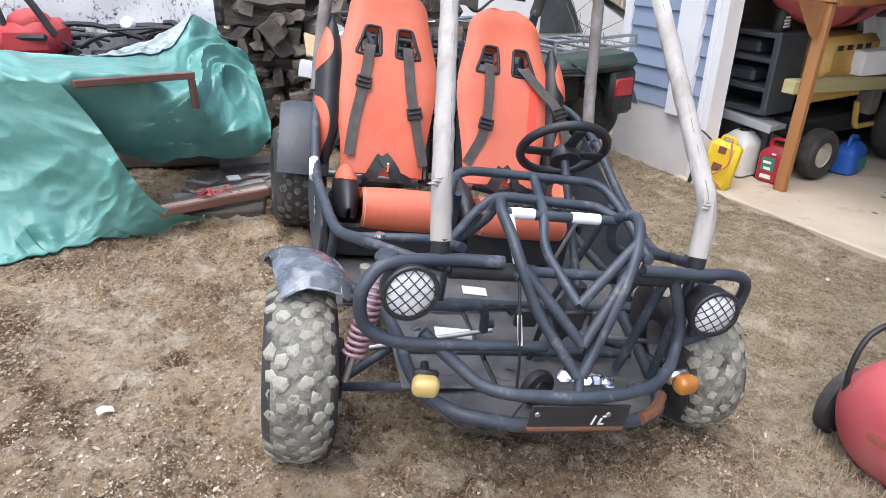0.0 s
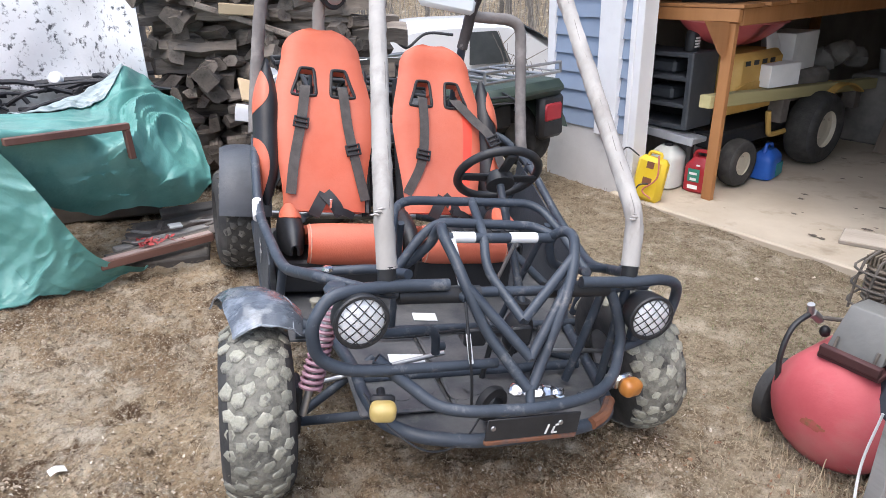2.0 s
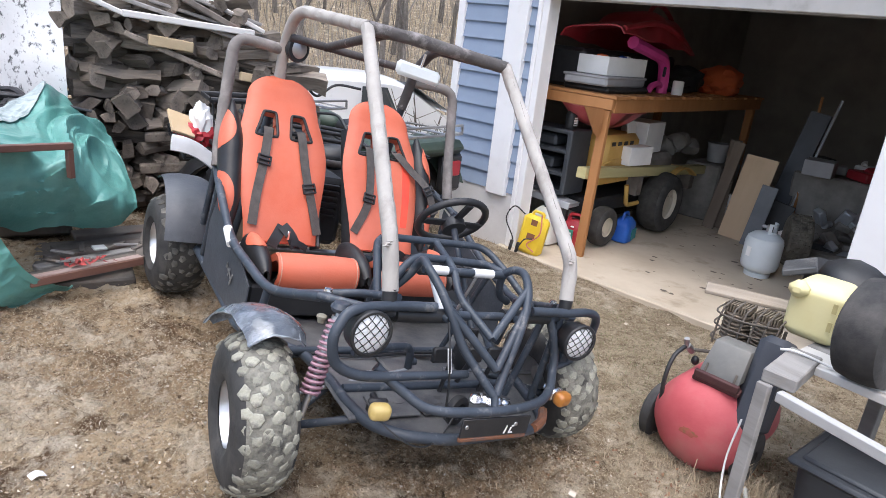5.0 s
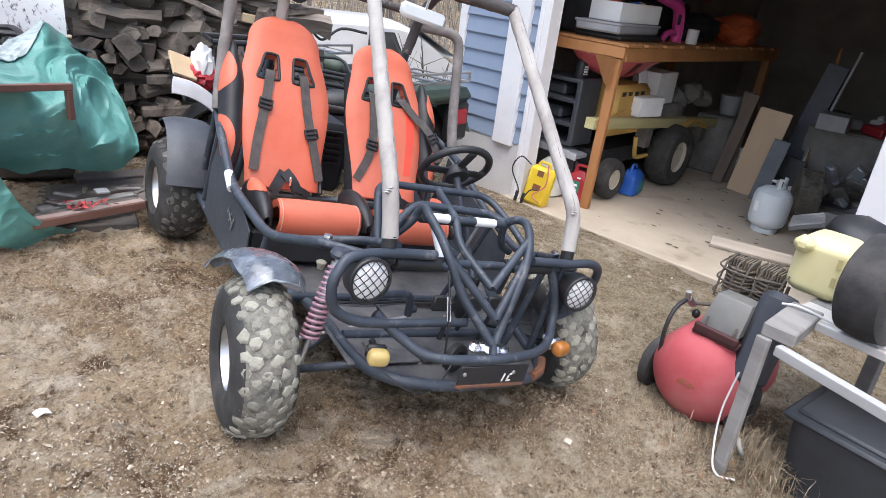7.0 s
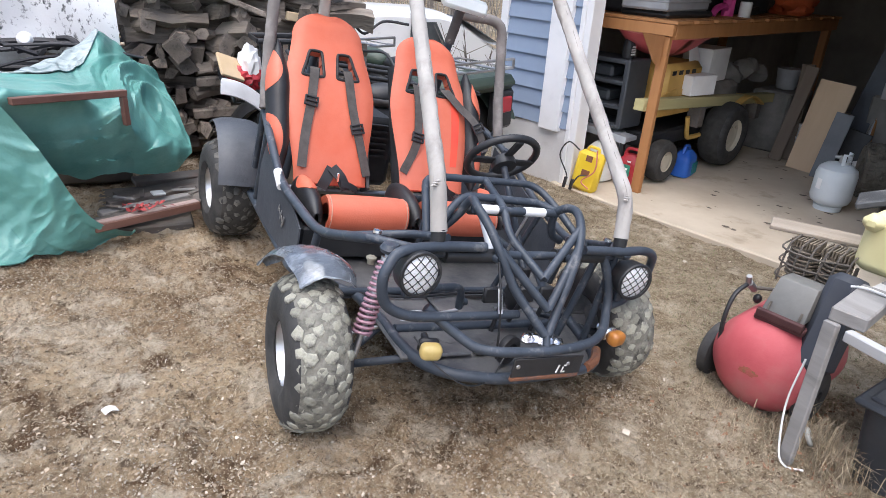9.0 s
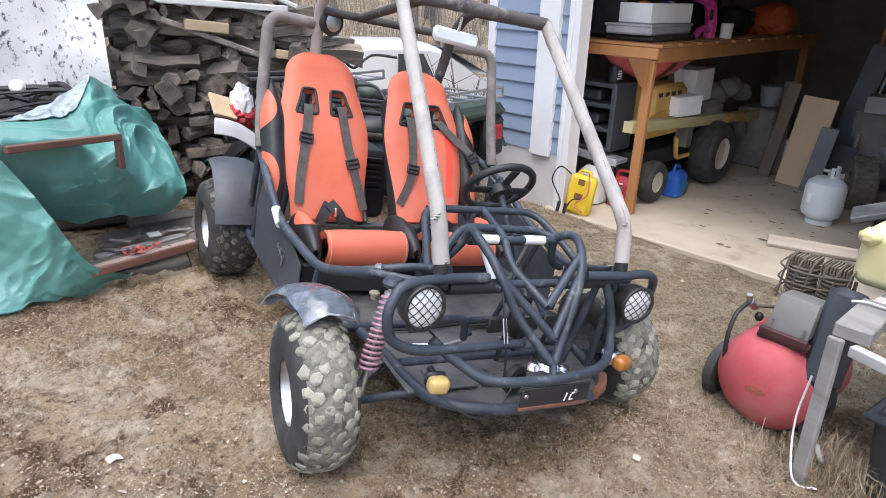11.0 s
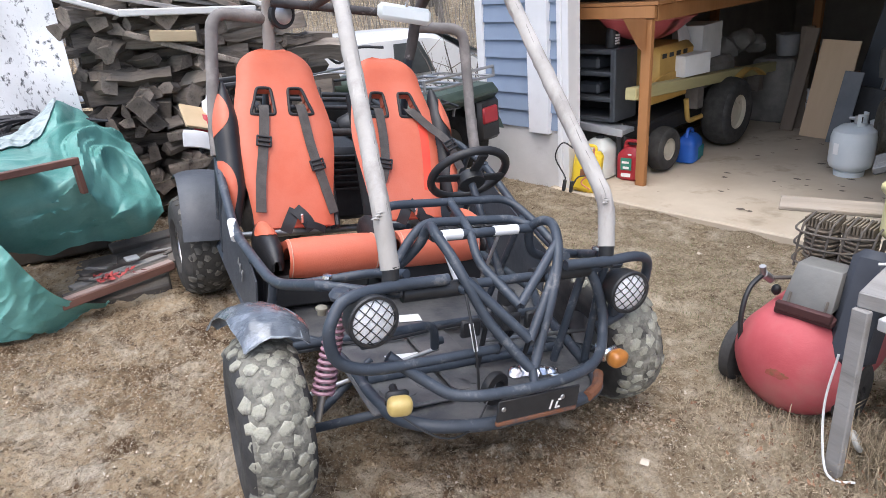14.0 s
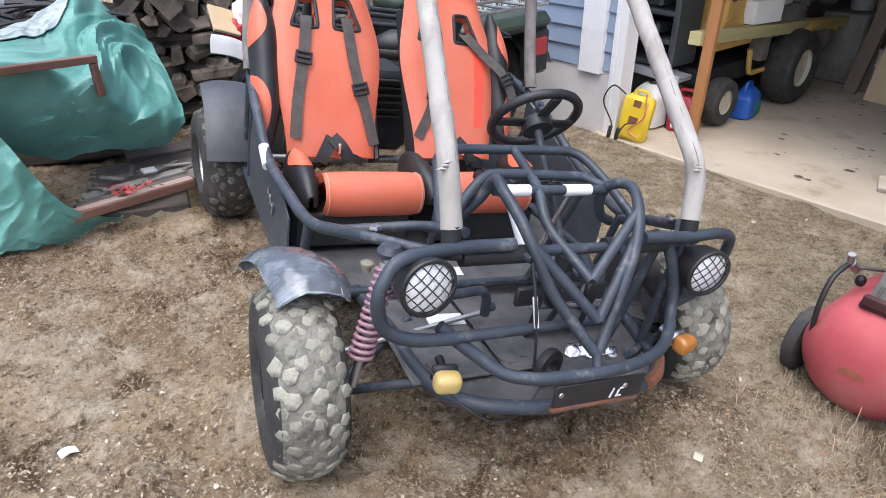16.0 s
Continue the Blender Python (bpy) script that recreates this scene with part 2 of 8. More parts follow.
M_amberdark = surface("dark_amber_lens", (0.36, 0.13, 0.02), (0.46, 0.2, 0.045), 10, 0.3, bump=0.05, coat=0.4, c3=(0.2, 0.07, 0.02), scale3=20, amount3=0.32)
M_rust = surface("rusty_steel", (0.17, 0.068, 0.034), (0.26, 0.112, 0.055), 14, 0.8, bump=0.3, bscale=90, c3=(0.06, 0.06, 0.065), scale3=7, amount3=0.42)
M_wrap = surface("plastic_wrapped_fender", (0.07, 0.08, 0.095), (0.12, 0.135, 0.155), 7, 0.2, bump=0.5, bscale=16, c3=(0.3, 0.33, 0.37), scale3=9, amount3=0.40, edge3=0.08, coat=0.7, stretch=(1, 1.8, 1))
M_wraplight = surface("clear_film_edge", (0.2, 0.23, 0.26), (0.4, 0.44, 0.48), 24, 0.18, bump=0.7, bscale=26, coat=0.6)
M_spring = surface("pink_spring_paint", (0.27, 0.15, 0.19), (0.38, 0.23, 0.275), 14, 0.45, bump=0.1)
M_white = surface("white_sticker", (0.78, 0.78, 0.77), (0.86, 0.86, 0.85), 12, 0.4, bump=0.03)
M_mirrorback = surface("pale_mirror_back", (0.72, 0.76, 0.76), (0.8, 0.84, 0.84), 8, 0.3, bump=0.04)
M_fendergrey = surface("matt_grey_fender", (0.042, 0.047, 0.057), (0.068, 0.074, 0.086), 7, 0.42, bump=0.2, bscale=60, c3=(0.12, 0.12, 0.125), scale3=4, amount3=0.3, edge3=0.2)
M_cap = surface("pale_dusty_cap", (0.15, 0.14, 0.105), (0.22, 0.205, 0.16), 20, 0.6, bump=0.1)
M_marks = surface("faded_white_marks", (0.7, 0.7, 0.68), (0.8, 0.8, 0.78), 30, 0.6, bump=0.0)



def ground_material():
    """Trodden dirt: damp dark patches, pale dry crumbs, matted dry grass on the garage side; rut and clod shade is in
    the colour.
    """
    mt = bpy.data.materials.new("bare_dirt_ground")
    mt.use_nodes = True
    N, Lk = mt.node_tree.nodes, mt.node_tree.links
    bs = N["Principled BSDF"]
    co = N.new("ShaderNodeTexCoord").outputs["Object"]

    def nz(sc, det=6.0, ro=0.6, dist=0.0):
        n = N.new("ShaderNodeTexNoise")
        for k, v in (("Scale", sc), ("Detail", det), ("Roughness", ro), ("Distortion", dist)):
            n.inputs[k].default_value = v
        Lk.new(co, n.inputs["Vector"])
        return n.outputs["Fac"]

    def rng_(fac, a, b, c=0.0, d=1.0):
        r = N.new("ShaderNodeMapRange")
        for k, v in ((1, a), (2, b), (3, c), (4, d)):
            r.inputs[k].default_value = v
        Lk.new(fac, r.inputs[0])
        return r.outputs[0]

    def calc(op, a, b):
        m = N.new("ShaderNodeMath")
        m.operation = op
        for k, v in ((0, a), (1, b)):
            if isinstance(v, float):
                m.inputs[k].default_value = v
            else:
                Lk.new(v, m.inputs[k])
        return m.outputs[0]

    def mix(fac, a, b, mode="MIX"):
        m = N.new("ShaderNodeMix")
        m.data_type, m.blend_type = "RGBA", mode
        for k, v in ((0, fac), (6, a), (7, b)):
            if isinstance(v, tuple):
                m.inputs[k].default_value = (*v, 1.0)
            else:
                Lk.new(v, m.inputs[k])
        return m.outputs[2]
    xyz = N.new("ShaderNodeSeparateXYZ")
    Lk.new(co, xyz.inputs[0])
    soil = mix(rng_(nz(1.3, 5.0, 0.6, 0.4), 0.36, 0.64), (0.22, 0.145, 0.085), (0.47, 0.36, 0.235))
    soil = mix(rng_(nz(6.5, 9.0, 0.7), 0.5, 0.7), soil, (0.6, 0.51, 0.385))
    straw = mix(rng_(nz(13.0, 8.0, 0.7), 0.35, 0.65), (0.21, 0.162, 0.105), (0.43, 0.355, 0.25))
    # dry grass keeps to the garage side, bare soil to the other
    edge = calc("ADD", xyz.outputs[0], calc("MULTIPLY", calc("ADD", nz(1.1, 6.0), -0.5), 3.2))
    col = mix(rng_(edge, 0.0, 1.1), soil, straw)
    # shadows of the ruts, put into the soil colour as dark bands
    rut_shade = calc("MULTIPLY", rng_(nz(2.3, 9.0, 0.68, 1.2), 0.5, 0.62), rng_(edge, 0.9, -0.1))
    col = mix(rut_shade, col, (0.115, 0.071, 0.041))
    # shade between clods as random dark specks at two scales
    col = mix(rng_(nz(10.5, 9.0, 0.72), 0.545, 0.66), col, (0.135, 0.096, 0.064))
    col = mix(rng_(nz(38.0, 6.0, 0.7), 0.54, 0.66), col, (0.1, 0.066, 0.042))
    col = mix(rng_(nz(85.0, 5.0, 0.7), 0.54, 0.64), col, (0.5, 0.42, 0.3))
    col = mix(rng_(nz(3.4, 10.0, 0.75), 0.53, 0.64), col, (0.56, 0.48, 0.37))
    col = mix(rng_(nz(52.0, 4.0, 0.6), 0.62, 0.72), col, (0.44, 0.38, 0.29))
    Lk.new(col, bs.inputs["Base Color"])
    bs.inputs["Roughness"].default_value = 0.95
    bs.inputs["Specular IOR Level"].default_value = 0.05
    h = calc("ADD", calc("MULTIPLY", nz(8.0, 8.0, 0.65), 2.2), nz(36.0, 8.0, 0.7))
    b = N.new("ShaderNodeBump")
    b.inputs["Strength"].default_value, b.inputs["Distance"].default_value = 1.0, 0.034
    Lk.new(h, b.inputs["Height"])
    Lk.new(b.outputs[0], bs.inputs["Normal"])
    return mt


M_ground = ground_material()
M_slab = surface("worn_concrete_slab", (0.48, 0.41, 0.315), (0.58, 0.51, 0.405), 2.2, 0.8, bump=0.12, bscale=60, c3=(0.3, 0.235, 0.165), scale3=2.6, amount3=0.34, edge3=0.1, spec=0.3)
M_siding = surface("blue_grey_vinyl_siding", (0.25, 0.315, 0.42), (0.28, 0.345, 0.455), 5, 0.5, bump=0.06, bscale=60, rnd=0.05)
M_trim = surface("white_vinyl_trim", (0.8, 0.8, 0.8), (0.85, 0.85, 0.85), 3, 0.4, bump=0.04, c3=(0.68, 0.68, 0.67), scale3=5, amount3=0.22, edge3=0.2)
M_found = surface("painted_block_foundation", (0.62, 0.61, 0.6), (0.7, 0.69, 0.68), 4, 0.8, bump=0.3, bscale=40, c3=(0.45, 0.42, 0.38), scale3=3, amount3=0.26, edge3=0.15)
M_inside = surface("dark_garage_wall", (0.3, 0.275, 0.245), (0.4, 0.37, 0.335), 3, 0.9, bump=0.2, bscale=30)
M_lumber = surface("orange_pine_lumber", (0.29, 0.125, 0.04), (0.38, 0.175, 0.062), 7, 0.6, bump=0.15, bscale=40, stretch=(1, 1, 0.15), c3=(0.24, 0.1, 0.035), scale3=5, amount3=0.3, rnd=0.08)

# ---- setting ----
GARAGE = pose(0, 0, 0, 0, 0, -73)      # x along the front wall, y into the garage
SLAB = -0.155
WALL = 2.93


def sd(x, y):
    """Along the garage wall, and into it."""
    a = radians(-73)
    return x * math.cos(a) + y * math.sin(a), -x * math.sin(a) + y * math.cos(a)


def step(a, b, x):
    t = max(0.0, min(1.0, (x - a) / (b - a)))
    return t * t * (3 - 2 * t)


def gz(x, y):
    """The height of the ground: it falls gently to the garage, and rises to a wooded slope far behind."""
    xx = max(-4.0, min(2.6, x))
    z = 0.012 - 0.079 * xx
    s, d = sd(x, y)
    z -= 0.10 * step(2.84, 3.0, d) * step(-3.4, -2.9, s)
    near = 1 - step(6, 12, math.hypot(x, y))
    z += near * (0.016 * noise.noise(Vector((x * 1.9, y * 2.6, 0))) + 0.016 * noise.noise(Vector((x * 4.3 + y, y * 5.2, 6))) + 0.012 * noise.noise(Vector((x * 8, y * 9, 3))) + 0.009 * noise.noise(Vector((x * 17, y * 17, 8))))
    if near > 0 and d < 2.8 and abs(x) < 3.6:
        # clods and ruts in the bare soil, gentler where dry grass mats it
        bare = 1 - 0.65 * step(0.2, 1.2, x + 0.8 * noise.noise(Vector((x, y, 2))))
        a = noise.noise(Vector((x * 3.1 + 0.8 * y, y * 4.4, 12)))
        z += bare * near * (0.055 * (0.25 - abs(a)) + 0.032 * (0.25 - abs(noise.noise(Vector((x * 11, y * 13, 15))))) + 0.016 * noise.noise(Vector((x * 26, y * 28, 18))) + 0.011 * noise.noise(Vector((x * 47, y * 52, 21))))
    r = math.hypot(x, y)
    z -= 0.5 * step(4.4, 6.6, y) * step(-0.5, 1.2, x)
    z += 0.20 * max(0, r - 13) * step(2, 14, y) * step(13, 30, r)
    return z


def ground_mesh():
    xs = np.concatenate([-np.geomspace(60, 3.6, 12), np.arange(-3.4, -2.2, 0.03), np.arange(-2.2, 1.6, 0.011), np.arange(1.6, 3.0, 0.03), np.geomspace(3.2, 60, 14)])
    ys = np.concatenate([-np.geomspace(40, 2.6, 9), np.arange(-2.0, -0.9, 0.03), np.arange(-0.9, 1.7, 0.011), np.arange(1.7, 4.6, 0.03), np.geomspace(4.9, 90, 18)])
    vs = [(x, y, gz(x, y)) for x in xs for y in ys]
    ny = len(ys)
    fs = [(i * ny + j, (i + 1) * ny + j, (i + 1) * ny + j + 1, i * ny + j + 1) for i in range(len(xs) - 1) for j in range(ny - 1)]
    me = bpy.data.meshes.new("ground")
    me.from_pydata(vs, [], fs)
    me.polygons.foreach_set("use_smooth", [True] * len(fs))
    me.materials.append(M_ground)
    return me


tagged(new("ground", ground_mesh()), "trampled bare brown dirt with dry straw and leaf litter", "ground", kind="structure")

# grey version of the white trim: the header's shade is in this colour
M_header = surface("shaded_trim_header", (0.4, 0.4, 0.39), (0.5, 0.5, 0.49), 3, 0.6, bump=0.06, c3=(0.3, 0.29, 0.28), scale3=4, amount3=0.35)
# concrete floor with an uneven outer edge
bm = B()
box(bm, -2.17, 2.87, SLAB - 0.14, 3.2, 9.2, SLAB, 0.012)
solid("floor", bm, M_slab, GARAGE, "pale stained concrete garage floor with oil marks", "floor", kind="structure", smooth=False)


def siding_wall(name, s0, s1, z0, z1, parent_label):
    bm = B()
    box(bm, s0, WALL + 0.012, z0, s1, WALL + 0.13, z1, 0)
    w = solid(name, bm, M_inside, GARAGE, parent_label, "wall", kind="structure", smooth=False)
    z, h = z0, 0.137
    while z < z1 - 0.02:
        t = min(z + h, z1)
        bm = B()
        v = [bm.verts.new(c) for c in ((s0, WALL - 0.016, z), (s1, WALL - 0.016, z), (s1, WALL + 0.004, t), (s0, WALL + 0.004, t),
                                       (s0, WALL + 0.011, z), (s1, WALL + 0.011, z), (s1, WALL + 0.011, t), (s0, WALL + 0.011, t))]
        for q in ((0, 1, 2, 3), (5, 4, 7, 6), (0, 4, 5, 1), (3, 2, 6, 7), (0, 3, 7, 4), (1, 5, 6, 2)):
            bm.faces.new([v[i] for i in q])
        part("siding_board", bm, M_siding, w, smooth=False)
        z = t
    return w


siding_wall("wall_front", -2.86, -2.375, 0.30, 2.75, "blue-grey lapped vinyl siding beside the garage door")
siding_wall("wall_front_strip", -2.175, -2.105, 0.30, 2.75, "narrow strip of blue-grey siding between white boards")
siding_wall("wall_header", -2.005, 0.41, 2.02, 2.75, "blue-grey siding above the garage door opening")
siding_wall("wall_front_far", 0.62, 3.2, 0.30, 2.75, "blue-grey lapped vinyl siding past the garage door")
for name, s0, s1 in (("foundation", -2.93, -2.02), ("foundation_far", 0.42, 3.2)):
    bm = B()
    box(bm, s0, WALL - 0.004, -0.45, s1, WALL + 0.16, 0.30, 0.006)
    solid(name, bm, M_found, GARAGE, "white painted concrete foundation under the siding", "foundation", kind="structure", smooth=False)
for name, s0, s1, d0, z0, z1 in (("corner_trim", -2.935, -2.86, -0.03, 0.29, 2.75), ("trim_board", -2.375, -2.175, -0.05, 0.27, 2.75),
                                 ("door_jamb_trim", -2.105, -2.065, -0.022, SLAB, 2.0), ("door_jamb", -2.065, -2.005, -0.01, SLAB, 2.0),
                                 ("door_jamb_far", 0.41, 0.62, -0.04, SLAB, 2.0), ("door_header_trim", -2.105, 0.62, -0.03, 1.88, 2.02)):
    bm = B()
    box(bm, s0, WALL + d0, z0, s1, WALL + 0.14, z1, 0.005)
    solid(name, bm, M_header if "header" in name else M_trim, GARAGE, "header board over the garage door, greyed for the shade on it" if "header" in name else "white vinyl trim board of the garage front", "trim", kind="structure", smooth=False)
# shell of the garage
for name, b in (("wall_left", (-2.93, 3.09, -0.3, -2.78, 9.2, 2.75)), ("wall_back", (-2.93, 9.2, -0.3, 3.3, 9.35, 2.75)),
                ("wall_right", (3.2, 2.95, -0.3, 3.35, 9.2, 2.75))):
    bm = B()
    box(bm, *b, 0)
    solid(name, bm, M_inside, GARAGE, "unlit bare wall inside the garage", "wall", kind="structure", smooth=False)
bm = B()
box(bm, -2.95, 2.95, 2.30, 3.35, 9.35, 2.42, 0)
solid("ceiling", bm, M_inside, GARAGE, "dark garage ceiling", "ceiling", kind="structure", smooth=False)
bm = B()
v = [bm.verts.new(c) for c in ((-3.1, 2.65, 2.76), (3.6, 2.65, 2.76), (3.6, 6.1, 4.3), (-3.1, 6.1, 4.3), (-3.1, 9.6, 2.76), (3.6, 9.6, 2.76),
                               (-3.1, 2.65, 2.88), (3.6, 2.65, 2.88), (3.6, 6.1, 4.42), (-3.1, 6.1, 4.42), (-3.1, 9.6, 2.88), (3.6, 9.6, 2.88))]
for q in ((0, 1, 2, 3), (3, 2, 5, 4), (6, 9, 8, 7), (9, 10, 11, 8), (0, 6, 7, 1), (4, 5, 11, 10), (0, 3, 9, 6), (3, 4, 10, 9), (1, 7, 8, 2), (2, 8, 11, 5)):
    bm.faces.new([v[i] for i in q])
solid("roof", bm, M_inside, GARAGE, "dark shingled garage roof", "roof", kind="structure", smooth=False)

# ---- the go-kart ----
KART = pose(-0.016, 0, 0, 0, 9.2, 0)
kart = thing("go_kart", KART, "two-seat off-road go-kart with dark tube frame and orange seats", "go-kart")


def tubes(name, paths, r, mat=M_paint, label="", bend=0.06, seg=10, parent=None):
    for pth in paths:
        bm = B()
        tube(bm, corner_path(pth, bend), r, seg)
        part(name, bm, mat, parent or kart, label)


# wheels
def tyre_mesh(name, R, W, rim, mats):
    """A balloon tyre round the local x axis, without its blocks."""
    bm = B()
    m = Matrix.Rotation(radians(90), 4, "Y")
    prof = []
    for i in range(17):
        a = math.pi * i / 16
        h = -math.cos(a) * W / 2
        k = math.sin(a) ** 0.55
        prof.append((rim + (R - 0.012 - rim) * k, h * (1.0 + 0.06 * math.sin(a * 2) ** 2)))
    prof.append((rim - 0.03, W * 0.42))
    prof.insert(0, (rim - 0.03, -W * 0.42))
    lathe(bm, prof, m, 56, caps=False)
    for f in bm.faces:
        c = f.calc_center_median()
        if abs(c.x) < W * 0.36 and math.hypot(c.y, c.z) > rim + 0.04:
            f.material_index = 1
    return finish(bm, name, mats)


def block_meshes(bw, bh, mats, seed=3):
    """A few worn, rounded tread blocks, lying on the local xy plane."""
    rng = random.Random(seed)
    out = []
    for k in range(7):
        bm = B()
        n = rng.choice((5, 6, 6))
        lo, mid, hi = [], [], []
        sq = rng.uniform(0.6, 1.0)
        for i in range(n):
            t = 2 * math.pi * (i + rng.uniform(0.3, 0.7)) / n
            q = Vector((math.cos(t) * bw * rng.uniform(0.8, 1.2), math.sin(t) * bh * sq * rng.uniform(0.8, 1.2), 0))
            lo.append(bm.verts.new(q * 1.14 + Vector((0, 0, -0.013))))
            mid.append(bm.verts.new(q + Vector((0, 0, 0.003))))
            hi.append(bm.verts.new(q * 0.80 + Vector((0, 0, 0.0058 + rng.uniform(-0.001, 0.001)))))
        bm.faces.new(hi).material_index = 1
        for i in range(n):
            j = (i + 1) % n
            bm.faces.new((lo[i], lo[j], mid[j], mid[i])).material_index = 0
            bm.faces.new((mid[i], mid[j], hi[j], hi[i])).material_index = 1
        out.append(finish(bm, "tread_block", mats))
    return out


def add_blocks(wheel, meshes, R, W, blocks, cols, seed=3):
    rng = random.Random(seed)
    for c in range(cols):
        u = (c + 0.5) / cols * 2 - 1
        drop = (abs(u) ** 3.0) * 0.034
        for b in range(blocks):
            a = 2 * math.pi * (b + 0.5 * (c % 2)) / blocks
            tilt = rng.uniform(-0.35, 0.35) + (0.5 if u > 0.1 else -0.5 if u < -0.1 else 0)
            o = new("tread_block", rng.choice(meshes))
            o.parent = wheel
            o.matrix_basis = Matrix.Rotation(a, 4, "X") @ Matrix.Translation((u * W * 0.44 + rng.uniform(-0.006, 0.006), rng.uniform(-0.009, 0.009), R - 0.018 - drop)) @ Matrix.Rotation(u * 0.75, 4, "Y") @ Matrix.Rotation(tilt, 4, "Z") @ Matrix.Scale(rng.uniform(0.82, 1.12), 4)


def rim_mesh(R, W):
    bm = B()
    m = Matrix.Rotation(radians(-90), 4, "Y")
    h = W * 0.5
    lathe(bm, [(R + 0.012, h), (R + 0.012, h - 0.012), (R - 0.012, h - 0.014), (R - 0.03, h - 0.07), (R * 0.68, h - 0.115), (R * 0.62, h - 0.105), (R * 0.45, h - 0.10),
               (R * 0.40, h - 0.12), (R * 0.3, h - 0.12), (R * 0.28, h - 0.06), (0.02, h - 0.055), (0.0, h - 0.055)], m, 40, caps=False)
    lathe(bm, [(R + 0.01, -h), (R - 0.015, -h + 0.02), (R - 0.03, h - 0.07)], m, 40, caps=False)
    for k in range(4):
        a = math.pi / 4 + k * math.pi / 2
        p = Vector((-(h - 0.104), math.cos(a) * R * 0.55, math.sin(a) * R * 0.55))
        cyl(bm, p, p + Vector((-0.016, 0, 0)), 0.011, 6)
    return finish(bm, "rim", M_rim)


T_front = tyre_mesh("tyre", 0.272, 0.2, 0.135, [M_rubber, M_treaddark])
T_rear = tyre_mesh("tyre", 0.275, 0.25, 0.14, [M_rubber, M_treadmud])
K_front = block_meshes(0.0215, 0.0255, [M_treaddark, M_tread])
K_rear = block_meshes(0.024, 0.028, [M_treadmud, M_treadblack], 4)
R_front, R_rear = rim_mesh(0.135, 0.18), rim_mesh(0.14, 0.23)
KI = KART.inverted()
for ty, rm, w, side, camber, steer in ((T_front, R_front, (-0.637, 0.32, 0.335), -1, 6, -1), (T_front, R_front, (0.606, 0.34, 0.23), 1, 6, -3),
                                (T_rear, R_rear, (-0.628, 2.02, 0.338), -1, 6, 5), (T_rear, R_rear, (0.66, 2.04, 0.232), 1, 6, 0)):
    bm = B()
    cyl(bm, (-0.05, 0, 0), (0.05, 0, 0), 0.05, 16)
    wheel = part("wheel", bm, M_steel, kart, "knobbly off-road wheel", KI @ pose(*w, 0, camber, steer + (180 if side > 0 else 0)))
    for nm, me in (("tyre", ty), ("rim", rm)):
        o = new(nm, me)
        o.parent = wheel
    for o in wheel.children:
        sharp(o, 34)
    if ty is T_front:
        add_blocks(wheel, K_front, 0.272, 0.2, 25, 6)
    else:
        add_blocks(wheel, K_rear, 0.275, 0.25, 24, 6)

# front axle arms, hubs and coil springs
for sx in (-1, 1):
    hub = (sx * 0.575 if sx < 0 else 0.60, 0.32, 0.235 if sx < 0 else 0.30)
    tubes("wishbone", [[(sx * 0.30, 0.16, 0.29), (hub[0], 0.31, hub[2] - 0.06), (sx * 0.30, 0.46, 0.29)]], 0.014, bend=0.03)
    tubes("tie_rod", [[(sx * 0.08, 0.40, 0.33), (hub[0] - sx * 0.02, 0.40, hub[2])]], 0.008, M_steel)
    bm = B()
    box(bm, hub[0] - 0.03, 0.27, hub[2] - 0.09, hub[0] + 0.03, 0.37, hub[2] + 0.08, 0.01)
    part("steering_knuckle", bm, M_black, kart)
    a, b = Vector((sx * 0.478, 0.235, 0.63)), Vector((sx * 0.555, 0.19, hub[2] + 0.05))
    d = (b - a).normalized()
    bm = B()
    cyl(bm, a, b, 0.011, 10)
    cyl(bm, a + d * 0.02, a + d * 0.15, 0.02, 12)
    sh = part("shock_absorber", bm, M_steel, kart, "steel shock absorber rod")
    x = d.cross(Vector((0, 1, 0))).normalized()
    y = d.cross(x)
    bm = B()
    tube(bm, [a + d * (0.03 + 0.25 * k / 154) + (x * math.cos(k * 2 * math.pi / 11) + y * math.sin(k * 2 * math.pi / 11)) * (0.022 + 0.007 * k / 154) for k in range(155)], 0.0058, 6)
    part("coil_spring", bm, M_spring, sh, "faded pink coil spring")
    bm = B()
    lathe(bm, [(0.0, 0), (0.03, 0), (0.034, 0.012), (0.024, 0.028), (0.0, 0.03)], Matrix.Translation(a + Vector((0, 0, 0.0))), 14)
    part("shock_cap", bm, M_paint, sh)
    bm = B()
    lathe(bm, [(0.0, 0.006), (0.012, 0.0055), (0.017, 0.002), (0.017, -0.004), (0.012, -0.006), (0.012, -0.02)], pose(sx * 0.526, 0.256, 0.60), 14)
    part("bolt_cap", bm, M_cap, kart, "pale dusty bolt cap")

# lower frame and floor
nose = [(-0.41, 0.66, 0.285), (-0.375, 0.42, 0.286), (-0.372, 0.26, 0.288), (-0.347, 0.13, 0.29), (-0.28, 0.055, 0.29), (-0.20, 0.02, 0.29), (-0.09, 0.0, 0.288), (0.08, 0.0, 0.29), (0.20, 0.012, 0.288), (0.30, 0.042, 0.285), (0.37, 0.11, 0.28), (0.42, 0.26, 0.28), (0.50, 0.62, 0.285)]
bm = B()
tube(bm, smooth_path(nose, 6), 0.02, 12)
part("nose_tube", bm, M_paint, kart)
for sx in (-1, 1):
    tubes("lower_rail", [[(sx * (0.42 if sx < 0 else 0.50), 0.64, 0.285), (sx * 0.60, 0.85, 0.285), (sx * 0.60, 1.75, 0.30)]], 0.02)
bm = B()
